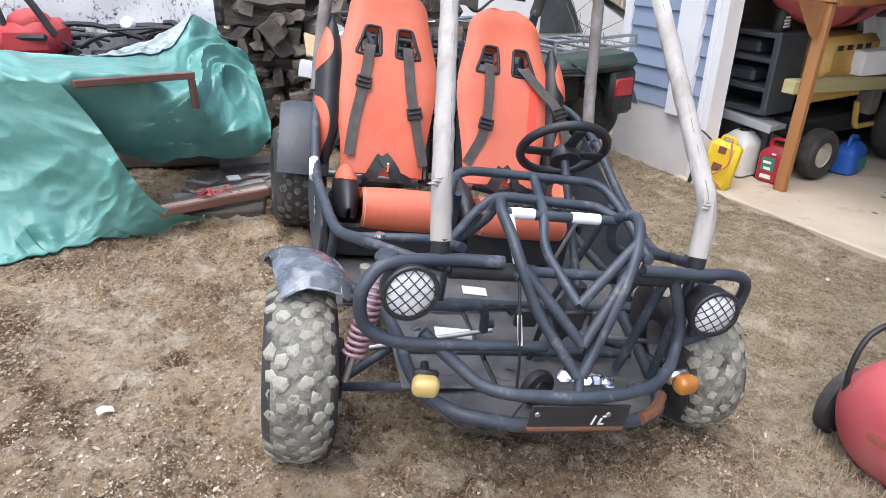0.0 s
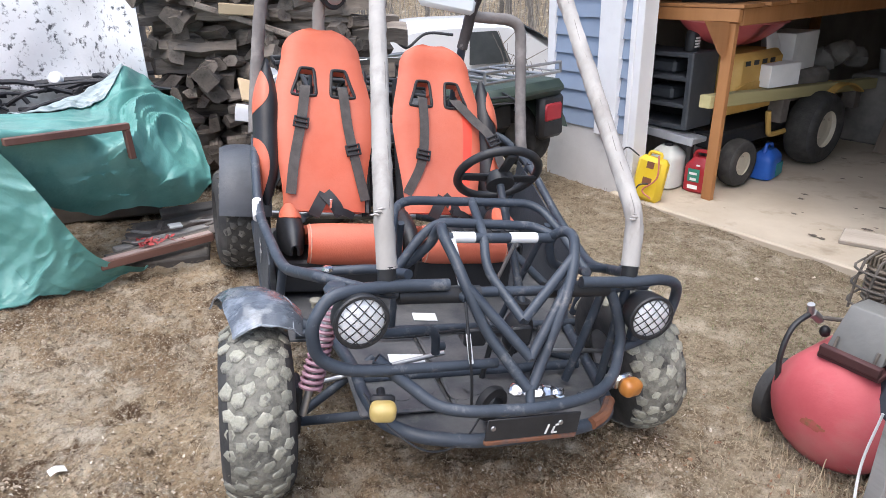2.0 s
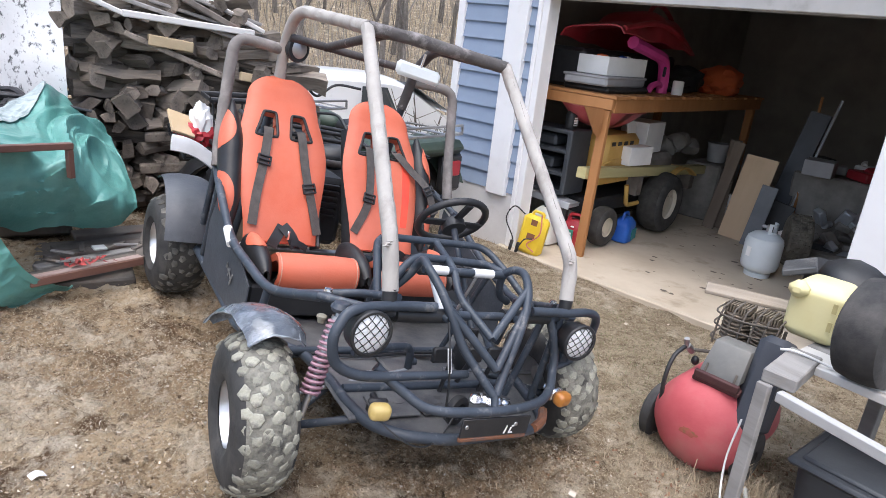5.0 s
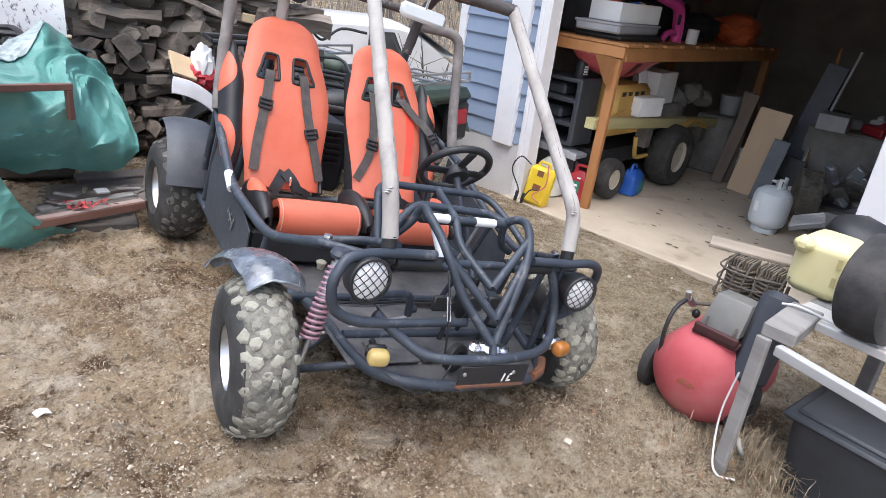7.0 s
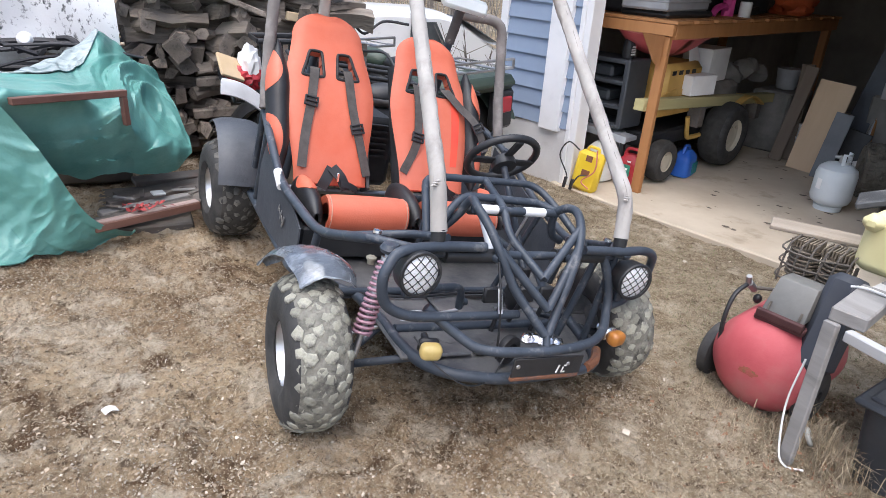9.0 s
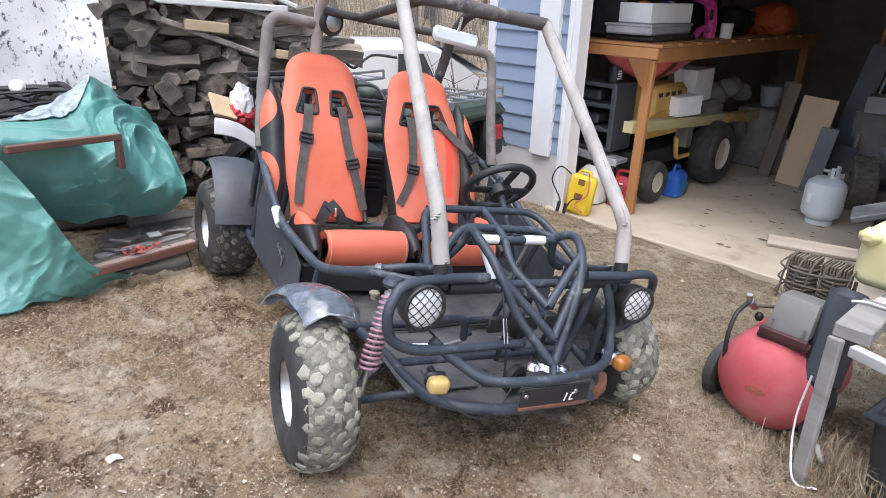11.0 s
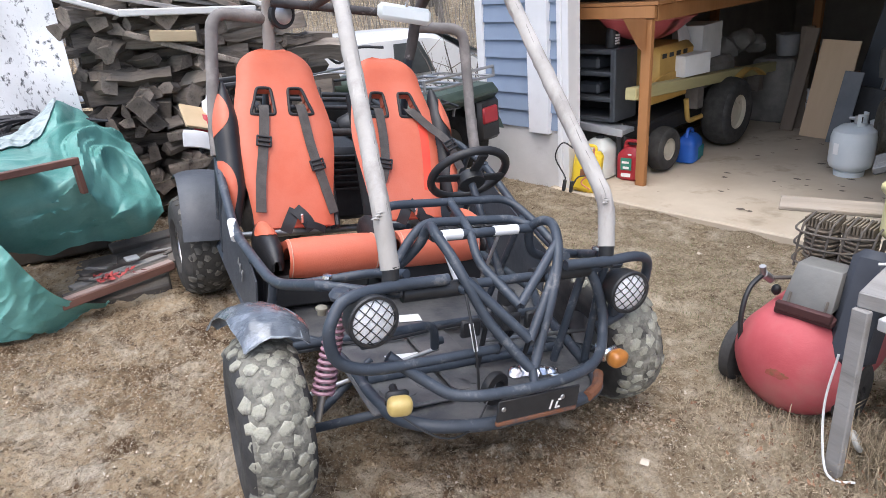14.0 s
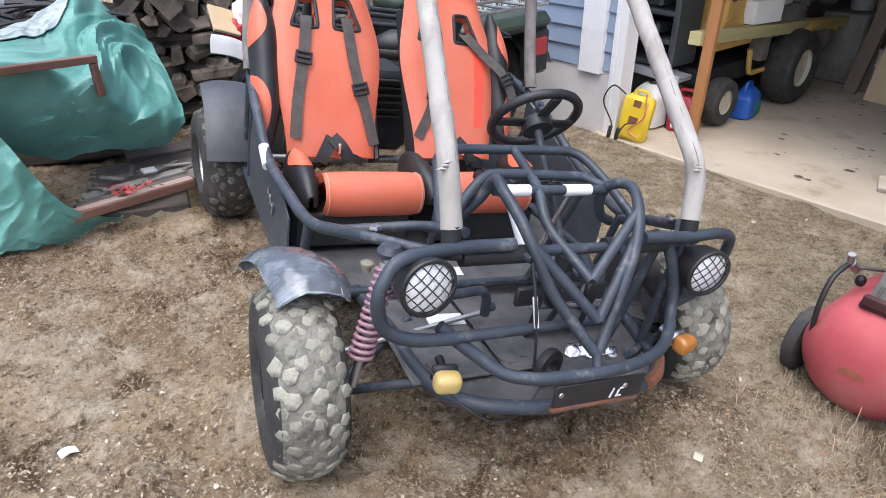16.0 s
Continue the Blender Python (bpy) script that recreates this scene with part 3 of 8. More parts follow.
L_, R_ = smooth_path(nose, 4), None
low, top = [bm.verts.new(Vector((p.x * 0.985, p.y + 0.008, 0.262))) for p in L_], [bm.verts.new(Vector((p.x * 0.985, p.y + 0.008, 0.270))) for p in L_]
bm.faces.new(low)
bm.faces.new(top[::-1])
n = len(low)
for i in range(n):
    bm.faces.new((low[i], top[i], top[(i + 1) % n], low[(i + 1) % n]))
part("nose_floor_plate", bm, M_pan, kart, "dusty dark floor plate in the nose", smooth=False)
bm = B()
box(bm, -0.595, 0.625, 0.266, 0.595, 1.75, 0.274, 0.003)
part("cabin_floor_plate", bm, M_pan, kart, smooth=False)
# raised foot plates with round holes
for x0, x1 in ((-0.40, -0.13), (-0.115, 0.04)):
    bm = B()
    box(bm, x0, 0.16, 0.276, x1, 0.60, 0.292, 0.006)
    for k in range(3):
        cyl(bm, (x0 + (x1 - x0) * (0.2 + 0.3 * k), 0.22 + 0.02 * k, 0.29), (x0 + (x1 - x0) * (0.2 + 0.3 * k), 0.22 + 0.02 * k, 0.2935), 0.034, 20)
    part("foot_plate", bm, M_pan, kart, smooth=False)
for x, y, w, d, a in ((-0.194, 0.43, 0.118, 0.06, -6),):
    bm = B()
    box(bm, -w / 2, -d / 2, 0, w / 2, d / 2, 0.002, 0)
    part("warning_sticker", bm, M_white, kart, "blank white warning sticker", pose(x, y, 0.2945, 0, 0, a), smooth=False)
bm = B()
box(bm, -0.045, -0.03, 0, 0.045, 0.03, 0.002, 0)
part("warning_sticker", bm, M_white, kart, "blank white warning sticker", pose(-0.035, 0.755, 0.2765, 0, 0, -8), smooth=False)
bm = B()
tube(bm, smooth_path([(-0.40, 0.60, 0.30), (-0.2, 0.56, 0.305), (0.1, 0.60, 0.30), (0.4, 0.58, 0.30)], 6), 0.006, 6)
part("brake_line", bm, M_black, kart)
# cross tubes under the bumper
tubes("cross_tube", [[(-0.36, 0.33, 0.30), (0.38, 0.33, 0.30)], [(-0.53, 0.62, 0.30), (0.53, 0.62, 0.30)]], 0.016)
tubes("upright", [[(0.40, 0.22, 0.29), (0.385, 0.17, 0.69)], [(0.30, 0.26, 0.29), (0.33, 0.2, 0.66)]], 0.014)
tubes("foot_hoop", [[(-0.37, 0.20, 0.52), (-0.175, 0.255, 0.50), (-0.16, 0.27, 0.41)], [(-0.16, 0.27, 0.43), (-0.135, 0.275, 0.43)]], 0.014, bend=0.05)
tubes("pedal_arm", [[(0.02, 0.30, 0.29), (0.02, 0.27, 0.46), (-0.04, 0.27, 0.47)], [(0.20, 0.30, 0.29), (0.20, 0.26, 0.45)], [(0.11, 0.34, 0.29), (0.11, 0.28, 0.43)]], 0.009, M_black, bend=0.02)
for x in (-0.04, 0.2, 0.11):
    bm = B()
    box(bm, x - 0.035, 0.255, 0.43, x + 0.035, 0.275, 0.49, 0.006)
    part("pedal", bm, M_black, kart)
bm = B()
lathe(bm, [(0.03, -0.016), (0.052, -0.012), (0.056, 0), (0.052, 0.012), (0.03, 0.016), (0.028, 0)], pose(-0.035, 0.10, 0.335, 90, 0, 20), 24, closed=True)
part("horn", bm, M_black, kart, "round black horn")
bm = B()
for k in range(5):
    blob(bm, (0.05 + 0.035 * k, 0.12 + 0.01 * (k % 2), 0.36 - 0.006 * k), (0.026, 0.024, 0.02), rough=0.4)
part("cable_bracket", bm, M_chrome, kart, "bright metal bracket wrapped in film")
bm = B()
blob(bm, (0.17, 0.40, 0.40), (0.055, 0.05, 0.085), rough=0.1)
cyl(bm, (0.17, 0.40, 0.46), (0.17, 0.40, 0.51), 0.03, 14)
part("brake_reservoir", bm, M_black, kart)
bm = B()
tube(bm, smooth_path([(-0.16, 0.10, 0.66), (-0.15, 0.06, 0.56), (-0.13, 0.05, 0.45), (-0.12, 0.04, 0.34)], 6), 0.004, 6)
part("cable", bm, M_black, kart)
bm = B()
tube(bm, [(-0.152, 0.07, 0.58), (-0.137, 0.055, 0.50)], 0.0065, 6)
part("cable_sleeve", bm, M_white, kart, "white cable sleeve")
bm = B()
tube(bm, smooth_path([(-0.42, 0.07, 0.42), (-0.37, 0.02, 0.36), (-0.27, -0.03, 0.30), (-0.16, 0.0, 0.285), (-0.09, 0.03, 0.36)], 6), 0.003, 5)
part("cable", bm, M_black, kart)

# bumper: the lower hoop, the two lamp hoops and the upper bar
bm = B()
tube(bm, smooth_path([(-0.39, 0.09, 0.51), (-0.345, 0.07, 0.475), (-0.295, 0.042, 0.442), (-0.24, 0.002, 0.414), (-0.175, -0.027, 0.41), (-0.087, -0.038, 0.41), (0.01, -0.042, 0.41), (0.144, -0.027, 0.41), (0.25, 0.01, 0.41),
                      (0.325, 0.062, 0.425), (0.372, 0.12, 0.458), (0.378, 0.142, 0.52), (0.348, 0.15, 0.60), (0.312, 0.17, 0.68)], 6), 0.0165, 12)
part("bumper_hoop", bm, M_paint, kart, "scuffed dark blue-grey bumper tube")
for sx in (-1, 1):
    pts = [(sx * 0.20, 0.135, 0.695), (sx * 0.36, 0.13, 0.695)]
    if sx < 0:
        pts += [(-0.50, 0.10, 0.69), (-0.55, 0.075, 0.648), (-0.56, 0.067, 0.597), (-0.538, 0.062, 0.535), (-0.465, 0.06, 0.500), (-0.36, 0.062, 0.490)]
    else:
        pts += [(0.47, 0.135, 0.698), (0.545, 0.155, 0.672), (0.577, 0.178, 0.61), (0.555, 0.175, 0.535), (0.475, 0.16, 0.486), (0.375, 0.145, 0.462)]
    bm = B()
    tube(bm, smooth_path(pts, 6), 0.0165, 12)
    part("lamp_hoop", bm, M_paint, kart, "bent tube hoop round the headlight")
tubes("upper_bar", [[(-0.52, 0.33, 0.64), (-0.36, 0.16, 0.66), (0.36, 0.16, 0.66), (0.52, 0.33, 0.64)], [(-0.40, 0.062, 0.49), (-0.05, 0.08, 0.482)]], 0.0145, bend=0.05)
tubes("rubber_sleeve", [[(-0.33, 0.155, 0.657), (-0.10, 0.155, 0.657)], [(0.10, 0.165, 0.66), (0.31, 0.165, 0.66)]], 0.024, M_black)
# number plate panel with worn marks, rusty lip
bm = B()
box(bm, -0.112, -0.050, 0.323, 0.165, -0.042, 0.390, 0.002)
plate = part("front_plate", bm, M_black, kart, "black front plate with worn white marks and screws")
bm = B()
box(bm, -0.112, -0.051, 0.305, 0.165, -0.034, 0.325, 0.006)
tube(bm, smooth_path([(0.25, 0.008, 0.300), (0.31, 0.04, 0.305), (0.365, 0.10, 0.31)], 4), 0.017, 8)
part("rusty_lip", bm, M_rust, plate, "rust-eaten lower lip")
for x, w, h, a in ((0.063, 0.005, 0.03, 14), (0.083, 0.005, 0.022, 14), (0.091, 0.014, 0.005, 0), (0.095, 0.010, 0.0045, 0)):
    bm = B()
    z_ = 0.355 if x > 0.094 else 0.331
    box(bm, -w / 2, -0.001, 0.0, w / 2, 0.001, h, 0, pose(x, -0.0515, z_, 0, a))
    part("worn_mark", bm, M_marks, plate, smooth=False)
for x in (-0.094, 0.105):
    bm = B()
    lathe(bm, [(0.0, 0.004), (0.006, 0.003), (0.008, 0)], pose(x, -0.0505, 0.363, 90), 10)
    part("screw", bm, M_steel, plate)

# headlights: bucket, lens, wire guard
for x, z, yaw, y in ((-0.440, 0.626, 6, 0.092), (0.437, 0.592, -3, 0.112)):
    base = pose(x, y - 0.015, z, 86 if x < 0 else 91, 0, yaw) @ Matrix.Scale(0.82, 4)
    bm = B()
    lathe(bm, [(0.0, -0.125), (0.03, -0.122), (0.06, -0.10), (0.08, -0.06), (0.087, -0.01), (0.089, 0.006), (0.085, 0.012), (0.076, 0.012), (0.074, 0.0)], base, 36)
    hl = part("headlight", bm, M_black, kart, "round headlight in a black bucket behind a wire guard")
    bm = B()
    lathe(bm, [(0.0755, 0.0), (0.064, 0.007), (0.04, 0.013), (0.02, 0.016), (0.0, 0.017)], base, 32)
    part("lens", bm, M_lens, hl, "ribbed clear headlight lens")
    for k in (-2, -1, 0, 1, 2):
        for ang in (45, 135):
            o = k * 0.0275
            half = math.sqrt(max(0.0, 0.077 ** 2 - o * o))
            c, s = math.cos(radians(ang)), math.sin(radians(ang))
            pts = [base @ Vector((c * t * half - s * o, s * t * half + c * o, 0.012 + 0.013 * (1 - t * t))) for t in (-1, -0.6, -0.2, 0.2, 0.6, 1)]
            bm = B()
            tube(bm, pts, 0.0017, 5)
            part("guard_wire", bm, M_black, hl)
    bm = B()
    box(bm, x - 0.015, y + 0.03, z - 0.105, x + 0.015, y + 0.06, z - 0.06, 0.004)
    part("bracket", bm, M_paint, hl)

# turn signals
for x, mt in ((-0.375, M_amber), (0.388, M_amberdark)):
    bm = B()
    m = pose(x, 0.025 if x < 0 else 0.042, 0.388, 96, 0, -8 if x < 0 else 14)
    box(bm, -0.035, -0.027, -0.03, 0.035, 0.027, 0.02, 0.02, m, seg=4)
    sg = part("turn_signal", bm, mt, kart, "amber plastic turn signal lens")
    bm = B()
    box(bm, -0.033, -0.025, -0.05, 0.033, 0.025, -0.028, 0.008, m)
    cyl(bm, m @ Vector((0, 0, -0.05)), m @ Vector((0.0, 0.0, -0.09)), 0.012, 8)
    part("signal_base", bm, M_chrome if x > 0 else M_black, sg)

# the crossed V of the nose: two looped tubes that run back to the side braces, and two inner chevrons
for name_pts in ([(0.008, -0.012, 0.452), (-0.04, 0.03, 0.51), (-0.098, 0.078, 0.585), (-0.145, 0.115, 0.675), (-0.172, 0.18, 0.745), (-0.186, 0.255, 0.785), (-0.176, 0.312, 0.793), (-0.175, 0.35, 0.765), (-0.188, 0.365, 0.722), (-0.24, 0.378, 0.66), (-0.30, 0.385, 0.63)],
                 [(0.020, -0.012, 0.452), (0.058, 0.022, 0.53), (0.098, 0.05, 0.635), (0.142, 0.10, 0.722), (0.178, 0.165, 0.775), (0.206, 0.235, 0.797), (0.207, 0.29, 0.792), (0.196, 0.33, 0.762), (0.20, 0.348, 0.72), (0.235, 0.37, 0.66), (0.29, 0.385, 0.63)]):
    bm = B()
    tube(bm, smooth_path(name_pts, 6), 0.0155, 10)
    part("grille_tube", bm, M_paint, kart)
tubes("grille_bar", [[(0.012, 0.012, 0.532), (-0.148, 0.122, 0.69)], [(0.012, 0.012, 0.532), (0.136, 0.095, 0.712)], [(-0.004, 0.056, 0.622), (0.168, 0.15, 0.765)]], 0.0145)
tubes("grille_stem", [[(0.014, -0.008, 0.462), (0.012, -0.04, 0.40)], [(-0.15, 0.115, 0.66), (-0.165, 0.165, 0.66)], [(0.125, 0.085, 0.66), (0.155, 0.165, 0.66)]], 0.013)
# luggage rack over the steering column: two hoops, the bar between the loops, and a bent strut that ends in the upper chevron
for pts in ([(-0.295, 0.36, 0.635), (-0.285, 0.44, 0.74), (-0.245, 0.56, 0.795), (0.24, 0.56, 0.795), (0.28, 0.45, 0.745), (0.30, 0.27, 0.668)],
            [(-0.30, 0.33, 0.64), (-0.215, 0.37, 0.745), (-0.155, 0.405, 0.777), (0.16, 0.405, 0.768), (0.20, 0.375, 0.757), (0.205, 0.335, 0.757)]):
    bm = B()
    tube(bm, corner_path(pts, 0.075), 0.0145, 10)
    part("rack_hoop", bm, M_paint, kart)
tubes("rack_bar", [[(-0.165, 0.318, 0.760), (0.20, 0.332, 0.755)]], 0.0145)
tubes("rack_strut", [[(0.008, 0.562, 0.797), (-0.036, 0.325, 0.765), (-0.058, 0.225, 0.70), (-0.004, 0.056, 0.622)]], 0.014, bend=0.05)
for x0, x1 in ((-0.138, -0.067), (0.049, 0.139)):
    bm = B()
    cyl(bm, (x0, 0.3185 + 0.037 * (x0 + 0.165), 0.7605 - 0.0137 * (x0 + 0.165)), (x1, 0.3185 + 0.037 * (x1 + 0.165), 0.7605 - 0.0137 * (x1 + 0.165)), 0.0165, 10)
    part("white_sticker", bm, M_white, kart, "white sticker wrapped round the rack bar")
bm = B()
box(bm, -0.12, 0.42, 0.700, 0.14, 0.56, 0.735, 0.01)
for k in range(5):
    box(bm, -0.10 + 0.047 * k, 0.435, 0.733, -0.07 + 0.047 * k, 0.545, 0.741, 0.003)
part("dash_panel", bm, M_black, kart, "dark ribbed panel under the rack")
tubes("rack_rod", [[(0.075, 0.33, 0.75), (0.03, 0.36, 0.55)]], 0.006, M_steel)
tubes("rack_brace", [[(-0.25, 0.47, 0.75), (-0.20, 0.62, 0.30)], [(0.25, 0.47, 0.75), (0.20, 0.62, 0.30)]], 0.012)
bm = B()
cyl(bm, (-0.145, 0.30, 0.76), (-0.125, 0.20, 0.64), 0.012, 10)
part("white_handle", bm, M_white, kart, "white wrapped lever beside the rack")

# steering column and wheel
SW = Matrix.Translation((0.15, 0.70, 0.855)) @ Matrix.Rotation(radians(-48), 4, "X")
bm = B()
tube(bm, [SW @ Vector((0.143 * math.cos(2 * math.pi * k / 40), 0.143 * math.sin(2 * math.pi * k / 40), 0)) for k in range(40)], 0.0155, 10, closed=True)
stw = part("steering_wheel", bm, M_black, kart, "black three-spoke steering wheel")
for a in (0, 180, 270):
    bm = B()
    c, s = math.cos(radians(a)), math.sin(radians(a))
    box(bm, 0.03, -0.02, -0.006, 0.137, 0.02, 0.006, 0.005, SW @ Matrix.Translation((0, 0, -0.015)) @ Matrix.Rotation(radians(a), 4, "Z"))
    part("spoke", bm, M_black, stw)
bm = B()
lathe(bm, [(0.05, -0.03), (0.05, 0.0), (0.042, 0.012), (0.0, 0.014)], SW @ Matrix.Translation((0, 0, -0.015)), 24)
part("steering_hub", bm, M_black, stw)
bm = B()
cyl(bm, SW @ Vector((0, 0, -0.03)), (0.17, 0.40, 0.50), 0.014, 10)
part("steering_column", bm, M_paint, kart)

M_foambar = surface("dusty_dark_foam_sleeve", (0.075, 0.068, 0.066), (0.13, 0.118, 0.113), 10, 0.6, bump=0.4, bscale=40, c3=(0.34, 0.31, 0.3), scale3=9, amount3=0.4, edge3=0.08)
# roll cage: padded front posts, top rails, rear frame
for sx in (-1, 1):
    bm = B()
    tube(bm, [(sx * 0.365, 0.145, 0.67), (sx * 0.367, 0.155, 0.745)], 0.024, 14)
    part("post_socket", bm, M_black, kart)
    pts = [(sx * 0.367, 0.155, 0.735), (sx * 0.378, 0.20, 0.875), (sx * 0.335 + 0.042, 0.93, 1.512)]
    bm = B()
    tube(bm, dense(corner_path(pts, 0.05)), 0.0265, 14, wob=0.13)
    post = part("padded_post", bm, M_foam, kart, "roll-cage post in a taped grey foam sleeve")
    run = dense(corner_path(pts, 0.05), 0.03)
    bm = B()
    tube(bm, [p + Vector((-sx * 0.010 + 0.004 * noise.noise(p * 9), -0.0245 * 0.72, 0.0245 * 0.62)) for p in run[5:-2]], 0.0011, 5, wob=0.5)
    part("sleeve_seam", bm, M_foammid, post, "dark slit along the foam sleeve")
    bm = B()
    for k in range(3):
        blob(bm, (sx * 0.378 + 0.010 * (k - 1) - 0.016, 0.176 + 0.006 * k, 0.872 + 0.006 * k), (0.011, 0.005, 0.004), rough=0.8, freq=6.0)
    part("torn_foam", bm, M_foam, kart)
    bm = B()
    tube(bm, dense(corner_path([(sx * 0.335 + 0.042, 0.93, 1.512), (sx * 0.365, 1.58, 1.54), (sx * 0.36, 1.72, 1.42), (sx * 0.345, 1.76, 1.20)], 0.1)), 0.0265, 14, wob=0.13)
    # right rail takes the near-black sleeve, left rail the pale one
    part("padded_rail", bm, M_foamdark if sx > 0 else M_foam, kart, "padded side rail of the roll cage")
    bm = B()
    tube(bm, [(sx * 0.345, 1.76, 1.22), (sx * 0.36, 1.88, 0.70), (sx * 0.40, 1.9, 0.35)], 0.021, 12)
    part("rear_upright", bm, M_paint, kart)
    bm = B()
    tube(bm, dense(corner_path([(sx * 0.36, 1.74, 1.35), (sx * 0.60, 1.69, 1.36), (sx * 0.62, 1.60, 0.99), (sx * 0.625, 1.52, 0.78)], 0.08)), 0.0265, 14, wob=0.13)
    part("padded_hip_bar", bm, M_foammid, kart, "bent side bar in a dirty foam sleeve")
    tubes("side_rail", [[(sx * 0.50, 0.33, 0.635), (sx * 0.575, 0.66, 0.52), (sx * 0.63, 1.05, 0.575), (sx * 0.63, 1.42, 0.73), (sx * 0.60, 1.72, 0.80), (sx * 0.40, 1.85, 0.82)]], 0.018, bend=0.1)
    tubes("side_brace", [[(sx * 0.625, 1.40, 0.74), (sx * 0.60, 1.62, 0.32)], [(sx * 0.575, 0.66, 0.52), (sx * 0.58, 0.72, 0.29)], [(sx * 0.62, 1.55, 0.80), (sx * 0.605, 1.70, 0.45)]], 0.015)
    tubes("nose_brace", [[(sx * 0.545, 0.50, 0.575), (sx * 0.33, 0.40, 0.63), (sx * 0.28, 0.24, 0.68)]], 0.0145, bend=0.06)
    bm = B()
    lathe(bm, [(0.0, 0.012), (0.014, 0.01), (0.016, 0)], pose(sx * 0.485, 0.34, 0.652), 8)
    part("bolt", bm, M_chrome, kart)
    bm = B()
    grid(bm, lambda u, v: Vector((sx * (0.605 + 0.01 * u), 0.78 + 0.72 * u, 0.30 + v * (0.185 + 0.24 * u))), 6, 4, thick=0.006)
    sp = part("side_panel", bm, M_fendergrey, kart, "dark plastic side panel with a worn silver mark")
    for k, (w, h) in enumerate(((0.012, 0.06), (0.03, 0.01), (0.01, 0.045), (0.035, 0.009), (0.01, 0.03))):
        bm = B()
        box(bm, -0.001, -w / 2, -h / 2, 0.001, w / 2, h / 2, 0)
        part("worn_mark", bm, M_steel, sp, m=pose(sx * 0.6215, 0.99 + 0.022 * k, 0.43 + 0.008 * k, 30), smooth=False)
bm = B()
cyl(bm, (-0.632, 1.03, 0.568), (-0.632, 1.12, 0.605), 0.0195, 12)
part("white_sticker", bm, M_white, kart, "white sticker wrapped round the side rail")
bm = B()
tube(bm, dense([(-0.293, 0.93, 1.512), (-0.08, 0.93, 1.519), (0.14, 0.93, 1.515), (0.377, 0.93, 1.512)]), 0.0265, 14, wob=0.16)
part("padded_crossbar", bm, M_foambar, kart, "padded top crossbar in a dirty foam sleeve")
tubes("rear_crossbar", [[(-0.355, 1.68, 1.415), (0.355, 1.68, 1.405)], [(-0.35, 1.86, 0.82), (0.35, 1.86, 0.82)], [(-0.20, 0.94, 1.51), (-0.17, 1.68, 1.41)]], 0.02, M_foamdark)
# mirror
bm = B()
cyl(bm, (-0.02, 0.935, 1.475), (-0.022, 0.945, 1.42), 0.006, 8)
mir = part("mirror_stalk", bm, M_chrome, kart, "bright mirror stalk")
bm = B()
box(bm, -0.105, -0.016, -0.03, 0.105, 0.014, 0.03, 0.014, pose(-0.024, 0.955, 1.395, -8, 4, 0))
part("mirror_housing", bm, M_mirrorback, mir, "pale rear-view mirror seen from behind")
# spot lamp on the rear crossbar
bm = B()
lathe(bm, [(0.0, -0.06), (0.05, -0.05), (0.065, 0.0), (0.06, 0.012), (0.0, 0.014)], pose(-0.30, 1.70, 1.37, 90, 0, 20), 20)
spot = part("spot_lamp", bm, M_black, kart)
bm = B()
lathe(bm, [(0.044, 0.0145), (0.03, 0.021), (0.0, 0.023)], pose(-0.30, 1.70, 1.37, 90, 0, 20), 20)
part("spot_lens", bm, M_rim, spot, "dull chrome spot lamp face")


M_piping = surface("pale_piping", (0.55, 0.3, 0.22), (0.65, 0.4, 0.3), 9, 0.5, bump=0.05)
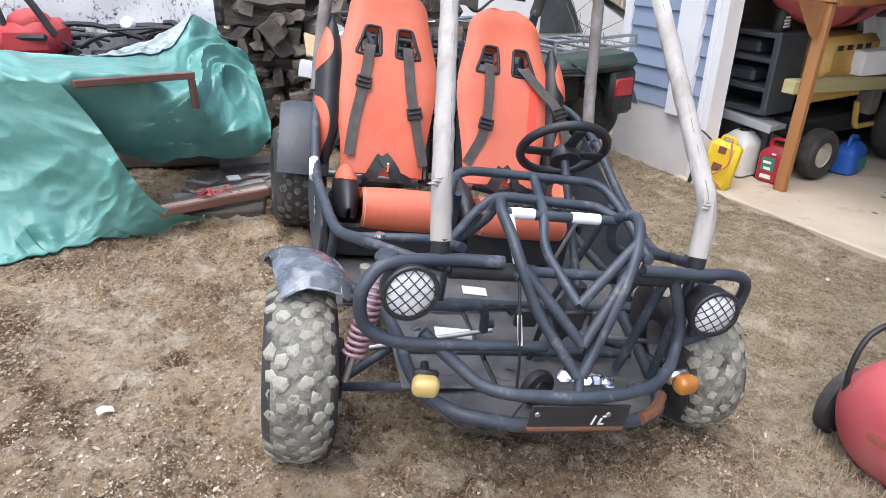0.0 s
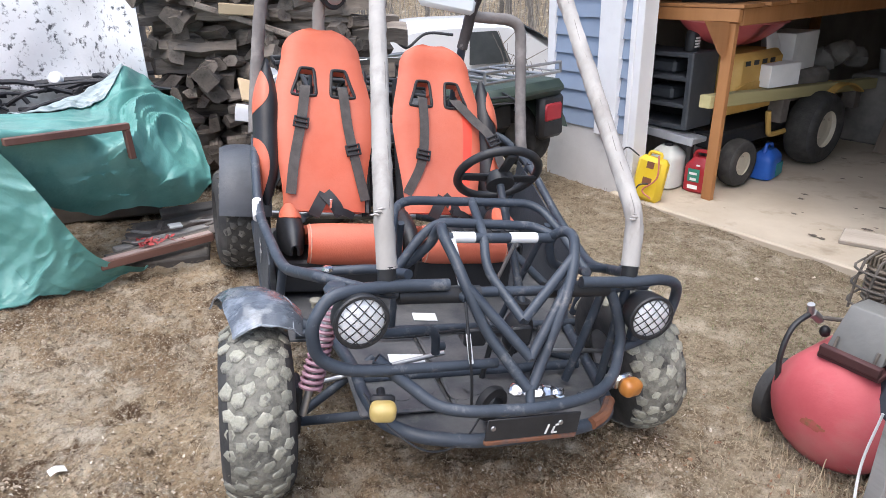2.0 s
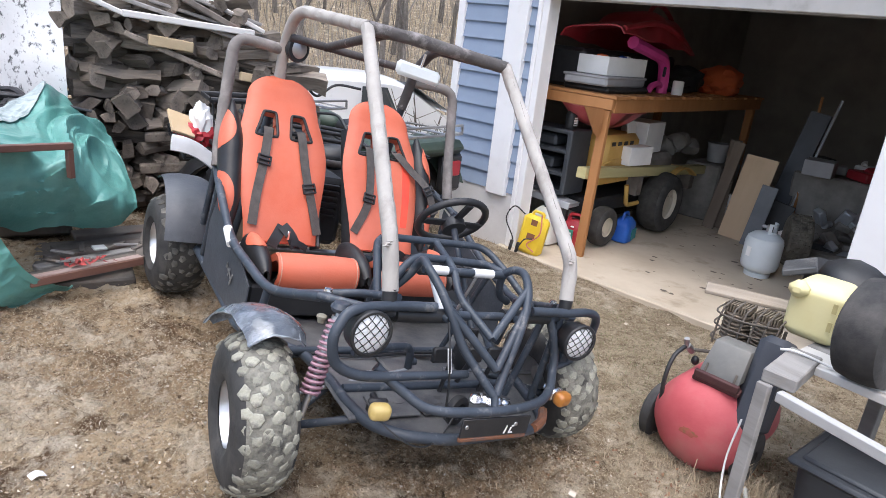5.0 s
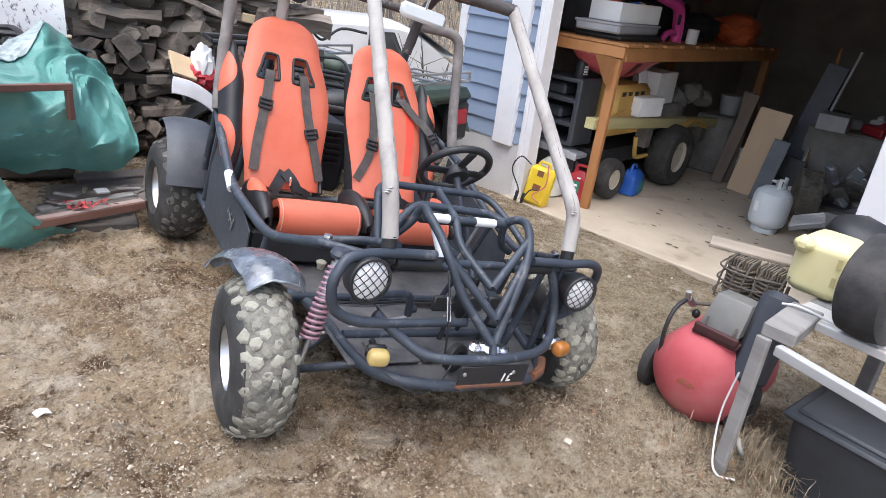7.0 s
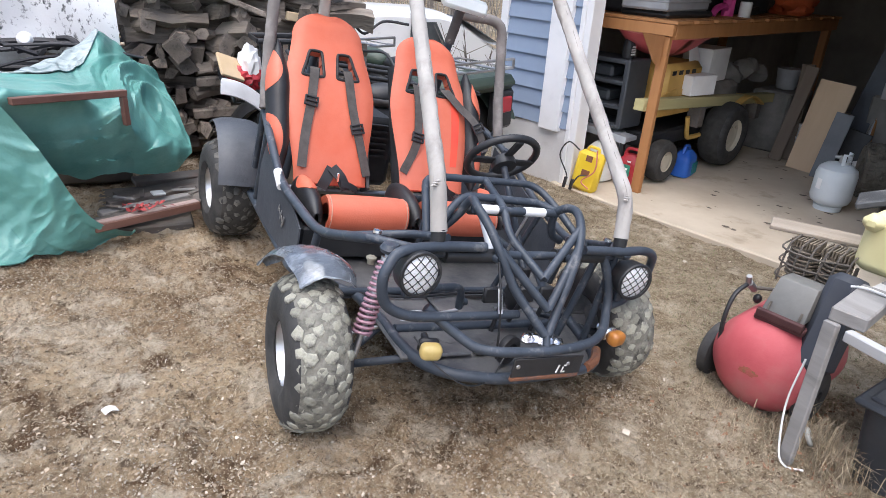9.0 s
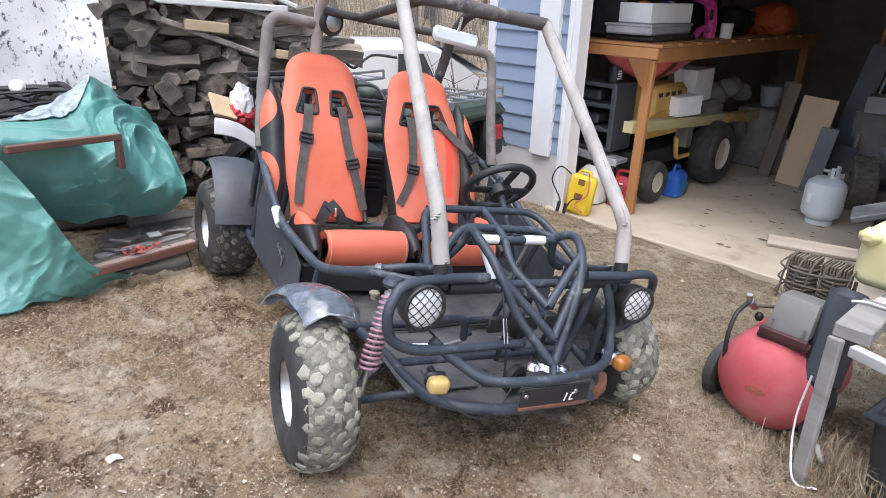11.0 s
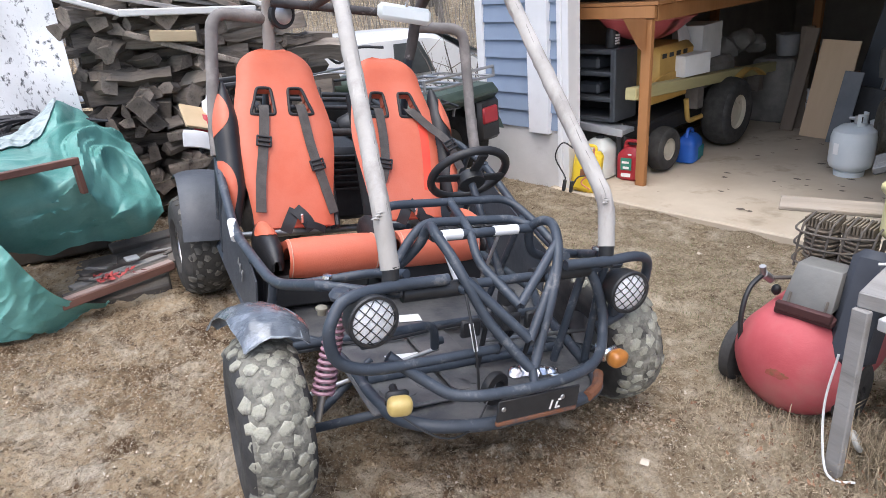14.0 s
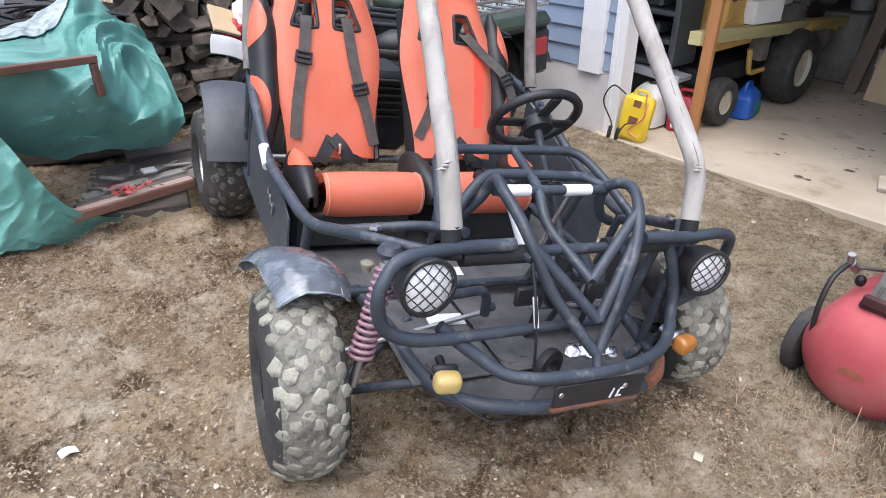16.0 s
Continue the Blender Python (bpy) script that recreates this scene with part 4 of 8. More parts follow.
# seats
def seat(cx, outer):
    o0, o1 = Vector((cx, 1.325, 0.49)), Vector((cx, 1.735, 1.203 if outer < 0 else 1.186))
    up = (o1 - o0)
    Ln = up.length
    up.normalize()
    nrm = Vector((0, -up.z, up.y))

    def w(v):
        if v < 0.84:
            return 0.172 + 0.044 * step(0.02, 0.52, v) - 0.048 * step(0.50, 0.90, v)
        t = (v - 0.84) / 0.16
        return w(0.8399) * max(0.0, 1 - t ** 2.3 * 0.90) ** 0.5 - 0.006 * t

    def P(x, v, d):
        return Vector((cx + x, 0, 0)) + Vector((0, o0.y, o0.z)) + up * (v * Ln) + nrm * d

    def front(u, v):
        x = (u * 2 - 1) * w(v)
        e = 1 - abs(u * 2 - 1) ** 5
        k = 1 - max(0, (v - 0.9) / 0.1) ** 2
        return P(x, v, 0.035 + 0.035 * e * max(0.1, k) + 0.02 * math.sin(math.pi * min(1, v * 1.2)) - 0.015 * (1 - (u * 2 - 1) ** 2))

    def hole(u, v):
        x = (u * 2 - 1) * w(v)
        for s in (-1, 1):
            t = (v - 0.61) / 0.145
            if 0 < t < 1 and 0.032 + 0.006 * t < s * x < 0.134 - 0.036 * t:
                return True
        return False

    bm = B()
    grid(bm, front, 60, 90, keep=lambda u, v: not hole(u, v), thick=0.05)
    bk = part("backrest", bm, M_orange, kart, "orange vinyl bucket seat back with two belt holes")
    if outer > 0:
        bm = B()
        grid(bm, lambda u, v: front(0.755 + 0.10 * u, 0.16 + 0.44 * v) + nrm * 0.0022, 4, 14, thick=0.002)
        part("red_stain", bm, M_orangered, bk, "deeper red vertical stain")
    for s in (-1, 1):
        pts = []
        for x, t in ((0.032, 0.06), (0.034, 0.5), (0.038, 0.94), (0.050, 1.02), (0.084, 1.02), (0.099, 0.94), (0.115, 0.5), (0.133, 0.06), (0.125, -0.02), (0.082, -0.04), (0.043, -0.02)):
            v = 0.61 + 0.145 * t
            x = s * x
            pts.append(front((x / w(v) + 1) / 2, v) + nrm * 0.0)
        bm = B()
        tube(bm, smooth_path(pts, 4, True), 0.007, 8, closed=True)
        part("belt_hole_trim", bm, M_blackvinyl, bk)
    # outer bolster
    for s, on in ((outer, 1), (-outer, 0)):
        if not on:
            bm = B()
            grid(bm, lambda u, v: P(s * (0.176 + 0.018 * math.sin(math.pi * u)), v * 0.78, -0.05 + 0.09 * u), 6, 20, thick=0.012)
            part("seat_side", bm, M_blackvinyl, bk)
            continue

        def bol(u, v, grow=0.0):
            k = math.sin(math.pi * min(1, max(0, v))) ** 0.45
            wide = 0.045 + 0.02 * math.sin(math.pi * v) + 0.014 * math.exp(-((v - 0.72) / 0.16) ** 2) + 0.012 * math.exp(-((v - 0.22) / 0.16) ** 2)
            a = math.pi * ((u if s < 0 else 1 - u) * 1.15 - 0.15)
            r = wide * k + grow
            x = 0.236 - math.cos(a) * r * 0.8
            d = 0.02 + math.sin(a) * (r * 1.05) + 0.0
            return P(s * x, 0.02 + v * 0.80, d)
        bm = B()
        grid(bm, lambda u, v: bol(u, 0.015 + v * 0.97), 18, 30, thick=-0.01)
        part("side_bolster", bm, M_blackvinyl, bk, "black vinyl side bolster")
        for a, b in ((0.60, 0.90), (0.06, 0.44)):
            def ins(u, v, a=a, b=b):
                m = math.sqrt(max(0.02, 1 - (2 * v - 1) ** 2))
                c = 0.96 - (1 - u) * 0.44 * m
                return bol(c if s < 0 else 1 - c, a + (b - a) * v, 0.0025)
            bm = B()
            grid(bm, ins, 12, 18, thick=-0.004)
            part("bolster_insert", bm, M_orange, bk, "orange vinyl insert")
    # cushion
    cu = -0.283 if outer < 0 else 0.165

    def cush(u, v):
        x = (u * 2 - 1) * 0.178
        a = v * 2.2
        e = 1 - 0.10 * abs(u * 2 - 1) ** 6
        if v < 0.42:
            t = v / 0.42
            an = -0.9 + t * 2.4
            return Vector((cu + x, 0.975 - math.cos(an) * 0.082 * e, 0.487 + math.sin(an) * 0.082 * e))
        t = (v - 0.42) / 0.58
        return Vector((cu + x, 0.975 - math.cos(1.5) * 0.082 + t * 0.36, 0.487 + math.sin(1.5) * 0.082 * e - 0.13 * step(0.0, 0.6, t)))
    bm = B()
    grid(bm, cush, 24, 34, thick=0.03)
    cs = part("seat_cushion", bm, M_orange, kart, "orange vinyl seat cushion with a rolled front edge")
    for s in (-1, 1):
        def side(u, v, grow=0.0, s=s):
            k = math.sin(math.pi * min(1, max(0, v))) ** 0.4
            r = 0.068 * k + grow
            a = math.pi * ((u if s < 0 else 1 - u) * 1.2 - 0.1)
            return Vector((cu + s * (0.225 - math.cos(a) * r * 0.75 * 1), 0.90 + 0.37 * v, 0.475 + math.sin(a) * r * 1.35 + 0.03 * v))
        bm = B()
        grid(bm, lambda u, v: side(u, 0.02 + 0.96 * v), 14, 18, thick=-0.01)
        part("cushion_bolster", bm, M_blackvinyl, cs)
        if s == outer:
            bm = B()
            grid(bm, lambda u, v: side(0.5 + 0.5 * (u - 0.5) * math.sin(math.pi * (0.08 + 0.84 * v)), 0.34 + 0.46 * v, 0.0025), 8, 12, thick=-0.004)
            part("bolster_insert", bm, M_orange, cs, "orange vinyl insert")
        bm = B()
        tube(bm, [cush(0.5 + s * 0.47, k / 30) + Vector((0, -0.002, 0.002)) for k in range(31)], 0.0022, 5)
        part("cushion_piping", bm, M_piping, cs)
    bm = B()
    box(bm, cx - 0.21, 0.94, 0.30, cx + 0.21, 1.30, 0.43, 0.01)
    part("seat_base", bm, M_black, kart, smooth=False)
    # belts: two straps with buckles, one lap tongue
    def strap(path, wd_, name="seat_belt", mat=M_belt):
        pts = smooth_path(path, 8)
        bm = B()
        L_ = []
        for i, p in enumerate(pts):
            d = (pts[min(i + 1, len(pts) - 1)] - pts[max(i - 1, 0)]).normalized()
            sdv = d.cross(nrm).normalized() * wd_ / 2
            L_.append([bm.verts.new(p + sdv), bm.verts.new(p - sdv), bm.verts.new(p - sdv + nrm * 0.003), bm.verts.new(p + sdv + nrm * 0.003)])
        for A, C in zip(L_, L_[1:]):
            for k in range(4):
                bm.faces.new((A[k], A[(k + 1) % 4], C[(k + 1) % 4], C[k]))
        bm.faces.new(L_[0])
        bm.faces.new(L_[-1][::-1])
        return part(name, bm, mat, kart, "dark grey webbing seat belt")

    def on(x, v, d=0.008):
        return front((x / w(v) + 1) / 2, v) + nrm * d
    if outer < 0:
        runs = [([(-0.078, 0.67, -0.03), (-0.08, 0.635, 0.012), (-0.10, 0.45, 0.01), (-0.13, 0.25, 0.012), (-0.145, 0.08, 0.02)], 0.44), ([(0.078, 0.67, -0.03), (0.08, 0.635, 0.012), (0.10, 0.42, 0.01), (0.135, 0.22, 0.01), (0.17, 0.06, 0.015)], 0.31)]
    else:
        runs = [([(-0.078, 0.67, -0.03), (-0.08, 0.635, 0.012), (-0.08, 0.45, 0.012), (-0.10, 0.27, 0.012), (-0.165, 0.10, 0.015)], 0.31), ([(0.078, 0.67, -0.03), (0.082, 0.635, 0.012), (0.15, 0.54, 0.02), (0.225, 0.42, 0.095), (0.275, 0.26, 0.085)], 0.40)]
    for run, bv in runs:
        path = [on(x, v, d) if abs(x) < 0.18 else P(x, v, d + 0.03) for x, v, d in run]
        st = strap(path, 0.042)
        pts = smooth_path(path, 8)
        c = min(pts, key=lambda p: abs((p - P(0, 0, 0)).dot(up) / Ln - bv))
        k = pts.index(c)
        d = (pts[k + 1] - pts[k - 1]).normalized()
        xx = d.cross(nrm).normalized()
        fr = Matrix((xx, d, nrm)).transposed().to_4x4()
        fr.translation = c + nrm * 0.008
        bm = B()
        for b in ((-0.03, 0.016, -0.006, 0.03, 0.024, 0.006), (-0.03, -0.024, -0.006, 0.03, -0.016, 0.006), (-0.03, -0.004, -0.006, 0.03, 0.004, 0.008), (-0.032, -0.024, -0.006, -0.024, 0.024, 0.006), (0.024, -0.024, -0.006, 0.032, 0.024, 0.006)):
            box(bm, *b, 0.002, fr)
        part("buckle", bm, M_black, st, "black belt adjuster buckle")
    strap([P(-0.055, -0.03, 0.075), P(-0.035, 0.02, 0.088), P(-0.006, 0.085, 0.082)], 0.05, "lap_belt", M_blackvinyl)
    strap([P(-0.008, 0.086, 0.092), P(0.03, 0.03, 0.096), P(0.058, -0.03, 0.085)], 0.05, "lap_belt", M_blackvinyl)
    strap([P(0.03, -0.005, 0.10), P(0.075, -0.012, 0.088), P(0.115, -0.03, 0.07)], 0.03, "lap_belt", M_blackvinyl)
    bm = B()
    box(bm, -0.006, -0.012, -0.02, 0.006, 0.0, 0.02, 0.002)
    part("belt_latch", bm, M_chrome, kart, "bright belt latch tongue", Matrix.Translation(P(0.012, 0.03, 0.108)))


seat(-0.344, -1)
seat(0.178, 1)

# fenders
def fender(name, mat, c, R, a0, a1, x0, x1, label, lip=0.03, n=16):
    bm = B()
    def fn(u, v):
        a = radians(a0 + (a1 - a0) * u)
        e = abs(v * 2 - 1) ** 3
        r = R - lip * e * 0.8
        return Vector((x0 + (x1 - x0) * v, c[0] + math.cos(a) * r, c[1] + math.sin(a) * r))
    grid(bm, fn, n, 10, thick=0.006)
    return part(name, bm, mat, kart, label)


fender("rear_fender", M_fendergrey, (2.04, 0.26), 0.345, 62, 166, -0.765, -0.525, "matt grey plastic rear fender")
fender("rear_fender", M_fendergrey, (2.04, 0.27), 0.335, 62, 172, 0.505, 0.735, "matt grey plastic rear fender")


def front_fender(sx, zt, mat):
    """A domed shell over the tyre that narrows to a point at its outer back corner."""
    bm = B()
    def fn(u, v):
        k = u * 2 - 1                                     # -1 at the inner side
        a = radians(107 - 70 * v)
        half = 0.102 * (1 - v ** 2.2 * 0.86) * (0.86 + 0.14 * step(0, 0.25, v))
        x = 0.648 + 0.135 * v ** 1.9 + half * k
        r = 0.322 + 0.012 * math.sin(math.pi * v) - 0.045 * abs(k) ** 2.4 * (1 - 0.6 * v) - 0.012 * (1 - step(0, 0.12, v))
        y, z = 0.335 + math.cos(a) * r, zt - 0.345 + math.sin(a) * r
        z += 0.005 * noise.noise(Vector((x * 26, y * 26, sx))) + 0.004 * abs(noise.noise(Vector((x * 50, y * 30, sx + 3))))
        return Vector((sx * x, y, z))
    grid(bm, fn, 26, 26, thick=0.005)
    f = part("front_fender", bm, mat, kart, "dark front fender still wrapped in clear plastic film")
    bm = B()
    for path in ([fn(k / 26, 0.0) for k in range(27)], [fn(1.0, k / 20) for k in range(21)], [fn(0.12 + 0.02 * math.sin(k), k / 16) for k in range(10)]):
        tube(bm, [p + Vector((0, 0, 0.002 + 0.004 * noise.noise(p * 40))) for p in path], 0.003, 6, wob=0.9)
    part("film_edge", bm, M_wraplight, f, "crumpled edge of the clear film")


front_fender(-1, 0.582, M_wrap)
# engine block and rear frame behind the seats
bm = B()
box(bm, -0.20, 1.95, 0.32, 0.22, 2.35, 0.72, 0.03)
eng = part("engine", bm, M_black, kart, "black finned engine behind the seats")
for k in range(6):
    bm = B()
    box(bm, -0.14, 1.92, 0.50 + 0.035 * k, 0.16, 2.0, 0.512 + 0.035 * k, 0.002)
    part("engine_fin", bm, M_black, eng, smooth=False)
tubes("rear_rack_bar", [[(-0.34, 2.05, 0.92), (0.34, 2.05, 0.92)], [(-0.34, 2.25, 0.94), (0.34, 2.25, 0.94)], [(-0.34, 1.88, 0.90), (-0.34, 2.42, 0.95)], [(0.34, 1.88, 0.90), (0.34, 2.42, 0.95)], [(-0.34, 2.40, 0.95), (0.34, 2.40, 0.95)]], 0.013, M_black)
tubes("rear_axle", [[(-0.56, 2.03, 0.25), (0.56, 2.03, 0.25)]], 0.02, M_steel)
tubes("swing_arm", [[(-0.38, 1.75, 0.32), (-0.30, 2.03, 0.25)], [(0.38, 1.75, 0.32), (0.30, 2.03, 0.25)]], 0.02)

# ---- left side and background ----
# c3 of the tarp is sheen on its folds, painted as pale patches
M_tarp = surface("green_woven_tarp", (0.058, 0.205, 0.172), (0.088, 0.262, 0.224), 2.5, 0.24, bump=0.25, bscale=70, c3=(0.165, 0.365, 0.325), scale3=3.2, amount3=0.5, edge3=0.22, spec=0.5, crumple=5.0, crumple_k=0.45, stretch=(0.9, 1, 1.1))
M_sheet = surface("dirty_white_sheeting", (0.62, 0.63, 0.64), (0.76, 0.77, 0.78), 2.5, 0.5, bump=0.5, bscale=14, c3=(0.07, 0.075, 0.08), scale3=20, amount3=0.40, edge3=0.05)
M_log = surface("weathered_grey_firewood", (0.11, 0.09, 0.072), (0.33, 0.285, 0.238), 22, 0.9, bump=1.0, bscale=44, stretch=(1, 0.1, 1), c3=(0.04, 0.033, 0.028), scale3=11, amount3=0.42, edge3=0.1, rnd=0.45)
M_whiteboard = surface("peeling_white_board", (0.55, 0.54, 0.52), (0.7, 0.69, 0.67), 9, 0.6, bump=0.3, stretch=(0.2, 1, 1), c3=(0.32, 0.3, 0.28), scale3=8, amount3=0.3)
M_logpale = surface("pale_split_wood", (0.4, 0.31, 0.19), (0.5, 0.4, 0.26), 9, 0.85, bump=0.4, bscale=30, stretch=(0.3, 1, 1), rnd=0.15)
M_oldwood = surface("grey_weathered_board", (0.2, 0.19, 0.178), (0.33, 0.315, 0.3), 7, 0.8, bump=0.5, bscale=30, stretch=(1, 0.12, 1), c3=(0.13, 0.12, 0.108), scale3=6, amount3=0.34, rnd=0.12)
M_redwood = surface("red_brown_timber", (0.11, 0.052, 0.04), (0.19, 0.095, 0.07), 8, 0.5, bump=0.3, bscale=40, c3=(0.36, 0.29, 0.26), scale3=7, amount3=0.3, edge3=0.06, stretch=(0.2, 1, 1))
M_darkwood = surface("dark_wet_board", (0.09, 0.078, 0.068), (0.17, 0.148, 0.128), 6, 0.7, bump=0.5, bscale=30, c3=(0.15, 0.1, 0.08), scale3=4, amount3=0.35, rnd=0.25)
M_scrap = surface("black_scrap_metal", (0.02, 0.02, 0.023), (0.05, 0.05, 0.055), 9, 0.5, bump=0.3, bscale=50)
M_red = surface("faded_red_paint", (0.42, 0.035, 0.04), (0.52, 0.06, 0.065), 6, 0.5, bump=0.12, bscale=60)
M_redplastic = surface("red_plastic", (0.34, 0.015, 0.025), (0.44, 0.03, 0.04), 6, 0.35, bump=0.05)
M_card = surface("brown_cardboard", (0.5, 0.37, 0.22), (0.58, 0.44, 0.28), 5, 0.85, bump=0.1)
M_car = surface("white_car_paint", (0.74, 0.76, 0.77), (0.8, 0.81, 0.82), 3, 0.22, bump=0.0, coat=0.6)
M_glass = surface("dark_window_glass", (0.08, 0.09, 0.095), (0.13, 0.145, 0.15), 3, 0.08, bump=0.0, coat=0.5)
M_olive = surface("dull_green_plastic", (0.035, 0.055, 0.04), (0.055, 0.08, 0.06), 6, 0.4, bump=0.1)
M_bark = surface("grey_bare_bark", (0.13, 0.115, 0.1), (0.22, 0.2, 0.18), 8, 0.9, bump=0.4, bscale=30, rnd=0.25)
M_leafred = surface("red_brown_leaves", (0.22, 0.025, 0.025), (0.34, 0.05, 0.045), 20, 0.6, bump=0.2, island=0.4)
M_road = surface("grey_asphalt", (0.15, 0.155, 0.165), (0.19, 0.195, 0.205), 3, 0.85, bump=0.3, bscale=40)


def lerp_stations(st, x):
    if x <= st[0][0]:
        return st[0][1]
    for (xa, A), (xb, C) in zip(st, st[1:]):
        if x <= xb:
            t = (x - xa) / (xb - xa)
            t = t * t * (3 - 2 * t) * 0.5 + t * 0.5
            return [(a[0] * (1 - t) + c[0] * t, a[1] * (1 - t) + c[1] * t) for a, c in zip(A, C)]
    return st[-1][1]


def along(prof, v):
    n = len(prof) - 1
    k = min(n - 1, int(v * n))
    P = [Vector((0, *prof[max(0, min(n, k + d))])) for d in (-1, 0, 1, 2)]
    t = v * n - k
    return 0.5 * (2 * P[1] + (P[2] - P[0]) * t + (2 * P[0] - 5 * P[1] + 4 * P[2] - P[3]) * t * t + (3 * P[1] - P[0] - 3 * P[2] + P[3]) * t ** 3)


UPPER = [(-3.4, [(2.60, 0.93), (2.45, 0.95), (2.30, 0.95), (2.10, 0.93), (1.97, 0.90), (1.98, 0.80)]),
         (-2.2, [(2.42, 0.88), (2.30, 0.92), (2.18, 0.925), (2.04, 0.915), (1.90, 0.885), (1.93, 0.76)]),
         (-1.75, [(2.45, 0.85), (2.30, 0.895), (2.15, 0.915), (1.98, 0.905), (1.855, 0.875), (1.97, 0.68)]),
         (-1.58, [(2.60, 0.84), (2.40, 0.875), (2.20, 0.905), (1.98, 0.90), (1.83, 0.868), (2.05, 0.55)]),
         (-1.42, [(2.85, 0.90), (2.60, 0.875), (2.30, 0.885), (2.05, 0.88), (1.925, 0.84), (2.16, 0.44)]),
         (-1.28, [(3.03, 0.985), (2.80, 0.92), (2.45, 0.87), (2.14, 0.855), (2.02, 0.81), (2.26, 0.37)]),
         (-1.18, [(3.10, 1.055), (2.90, 0.965), (2.60, 0.875), (2.24, 0.82), (2.11, 0.755), (2.32, 0.345)]),
         (-1.08, [(3.26, 0.985), (3.0, 0.92), (2.70, 0.84), (2.36, 0.74), (2.20, 0.665), (2.40, 0.335)]),
         (-0.97, [(3.18, 0.88), (2.96, 0.80), (2.70, 0.71), (2.45, 0.60), (2.31, 0.51), (2.43, 0.33)]),
         (-0.86, [(3.02, 0.73), (2.86, 0.66), (2.68, 0.58), (2.50, 0.51), (2.40, 0.445), (2.45, 0.335)]),
         (-0.765, [(2.60, 0.47), (2.58, 0.46), (2.56, 0.45), (2.54, 0.44), (2.52, 0.43), (2.51, 0.40)])]


CREASES = ((1.6, 0.12, 3.0), (3.6, 0.13, 11.0), (7.0, 0.075, 23.0), (14.0, 0.022, 37.0))


def crease(p, k=1.0):
    """Crumpled cloth: sharp ridges that run aslant across the sheet, over finer ones."""
    h = 0.02 * noise.noise(Vector((p.x * 2.2 + p.z, p.y * 1.8, p.z * 1.2)))
    a, b = 0.8 * p.x - 0.55 * p.z - 0.2 * p.y, 0.55 * p.x + 0.9 * p.z - 0.3 * p.y
    w = 0.22 * noise.noise(p * 1.6 + Vector((5, 0, 0)))
    for f, amp, o in CREASES:
        n = noise.noise(Vector((a * 0.8 * f + w * f * 1.8, (b + w) * f, o + 0.5 * p.y)))
        h += amp * (0.5 - min(1.0, 2.6 * abs(n))) * (0.35 + 0.65 * step(-0.25, 0.25, noise.noise(p * 1.5 + Vector((0, o, 0)))))
    return k * h


def upper_tarp(u, v):
    x = -3.4 + (3.4 - 0.765) * u ** 0.62
    p = along(lerp_stations(UPPER, x), v)
    p.x = x
    k = crease(p, (0.6 + 0.3 * step(-1.5, -1.1, x)) * min(1, 6 * (1 - u) + 0.25))
    return p + Vector((0.2 * k, -0.55 * k, 0.8 * k))


def lower_tarp(u, v):
    f = u ** 0.7
    x0 = -3.4 + (3.4 - 1.576) * f
    top = Vector((x0, np.interp(x0, [-3.4, -1.8, -1.576], [1.95, 1.85, 1.818]) - 0.004, np.interp(x0, [-3.4, -1.8, -1.576], [0.90, 0.885, 0.876])))
    hx = -3.9 + (3.9 - 1.12) * f
    hy = np.interp(hx, [-3.9, -1.9, -1.51, -1.28, -1.12], [0.60, 1.54, 1.79, 1.92, 2.05])
    low = Vector((hx, hy, gz(hx, hy) + 0.016))
    w = v ** 0.85
    p = top.lerp(low, w)
    # hangs steeply, then flares over the dirt; the free edge leans out where it meets the timber
    flare = w ** 2.4 - w
    p.y += (low.y - top.y) * flare - 0.11 * (w ** 3 * (1 - w) / 0.105) * u ** 2
    p.x -= 0.06 * (w ** 3 * (1 - w) / 0.105) * u ** 2
    p.z -= 0.16 * math.sin(math.pi * w ** 1.3) * (1 - u ** 3)
    k = crease(p * 0.8, 0.6 * math.sin(math.pi * min(1, 0.06 + 0.88 * v)))
    p += Vector((0, -0.7 * k, 0.55 * k))
    p.z = max(p.z, gz(p.x, p.y) + 0.012)
    return p


tarp = thing("tarp", Matrix(), "creased green woven tarp draped over a stack", "tarp")
bm = B()
grid(bm, upper_tarp, 220, 120, thick=0.004)
part("upper_sheet", bm, M_tarp, tarp)
bm = B()
grid(bm, lower_tarp, 170, 120)
part("lower_flap", bm, M_tarp, tarp, "loose lower flap lying on the dirt")


# Added pale strip along the ridge: the tarp's sheen there, as colour.
def ridge_strip(u, v):
    x = -1.66 + 0.49 * u
    s0 = (x + 3.4) / (3.4 - 0.765)
    w = 0.04 + 0.30 * math.sin(math.pi * min(1, 0.05 + 0.95 * u)) ** 0.8
    p = upper_tarp(s0 ** (1 / 0.62), v * w)
    return p + Vector((0, -0.006, 0.012 + 0.006 * noise.noise(p * 18)))


M_sheen = surface("ridge_sheen", (0.27, 0.33, 0.33), (0.42, 0.47, 0.47), 5, 0.35, bump=0.4, bscale=20, c3=(0.12, 0.18, 0.18), scale3=6, amount3=0.42, stretch=(0.5, 2, 2), crumple=6.0)
bm = B()
grid(bm, ridge_strip, 60, 14, thick=0.004)
part("turned_back_edge", bm, M_sheen, tarp, "pale strip standing in for the sheen along the ridge")
bm = B()
tube(bm, [lower_tarp(k / 90, 1.0) + Vector((0, 0, 0.006)) for k in range(91)], 0.006, 6, wob=0.5)
part("hem", bm, M_tarp, tarp)
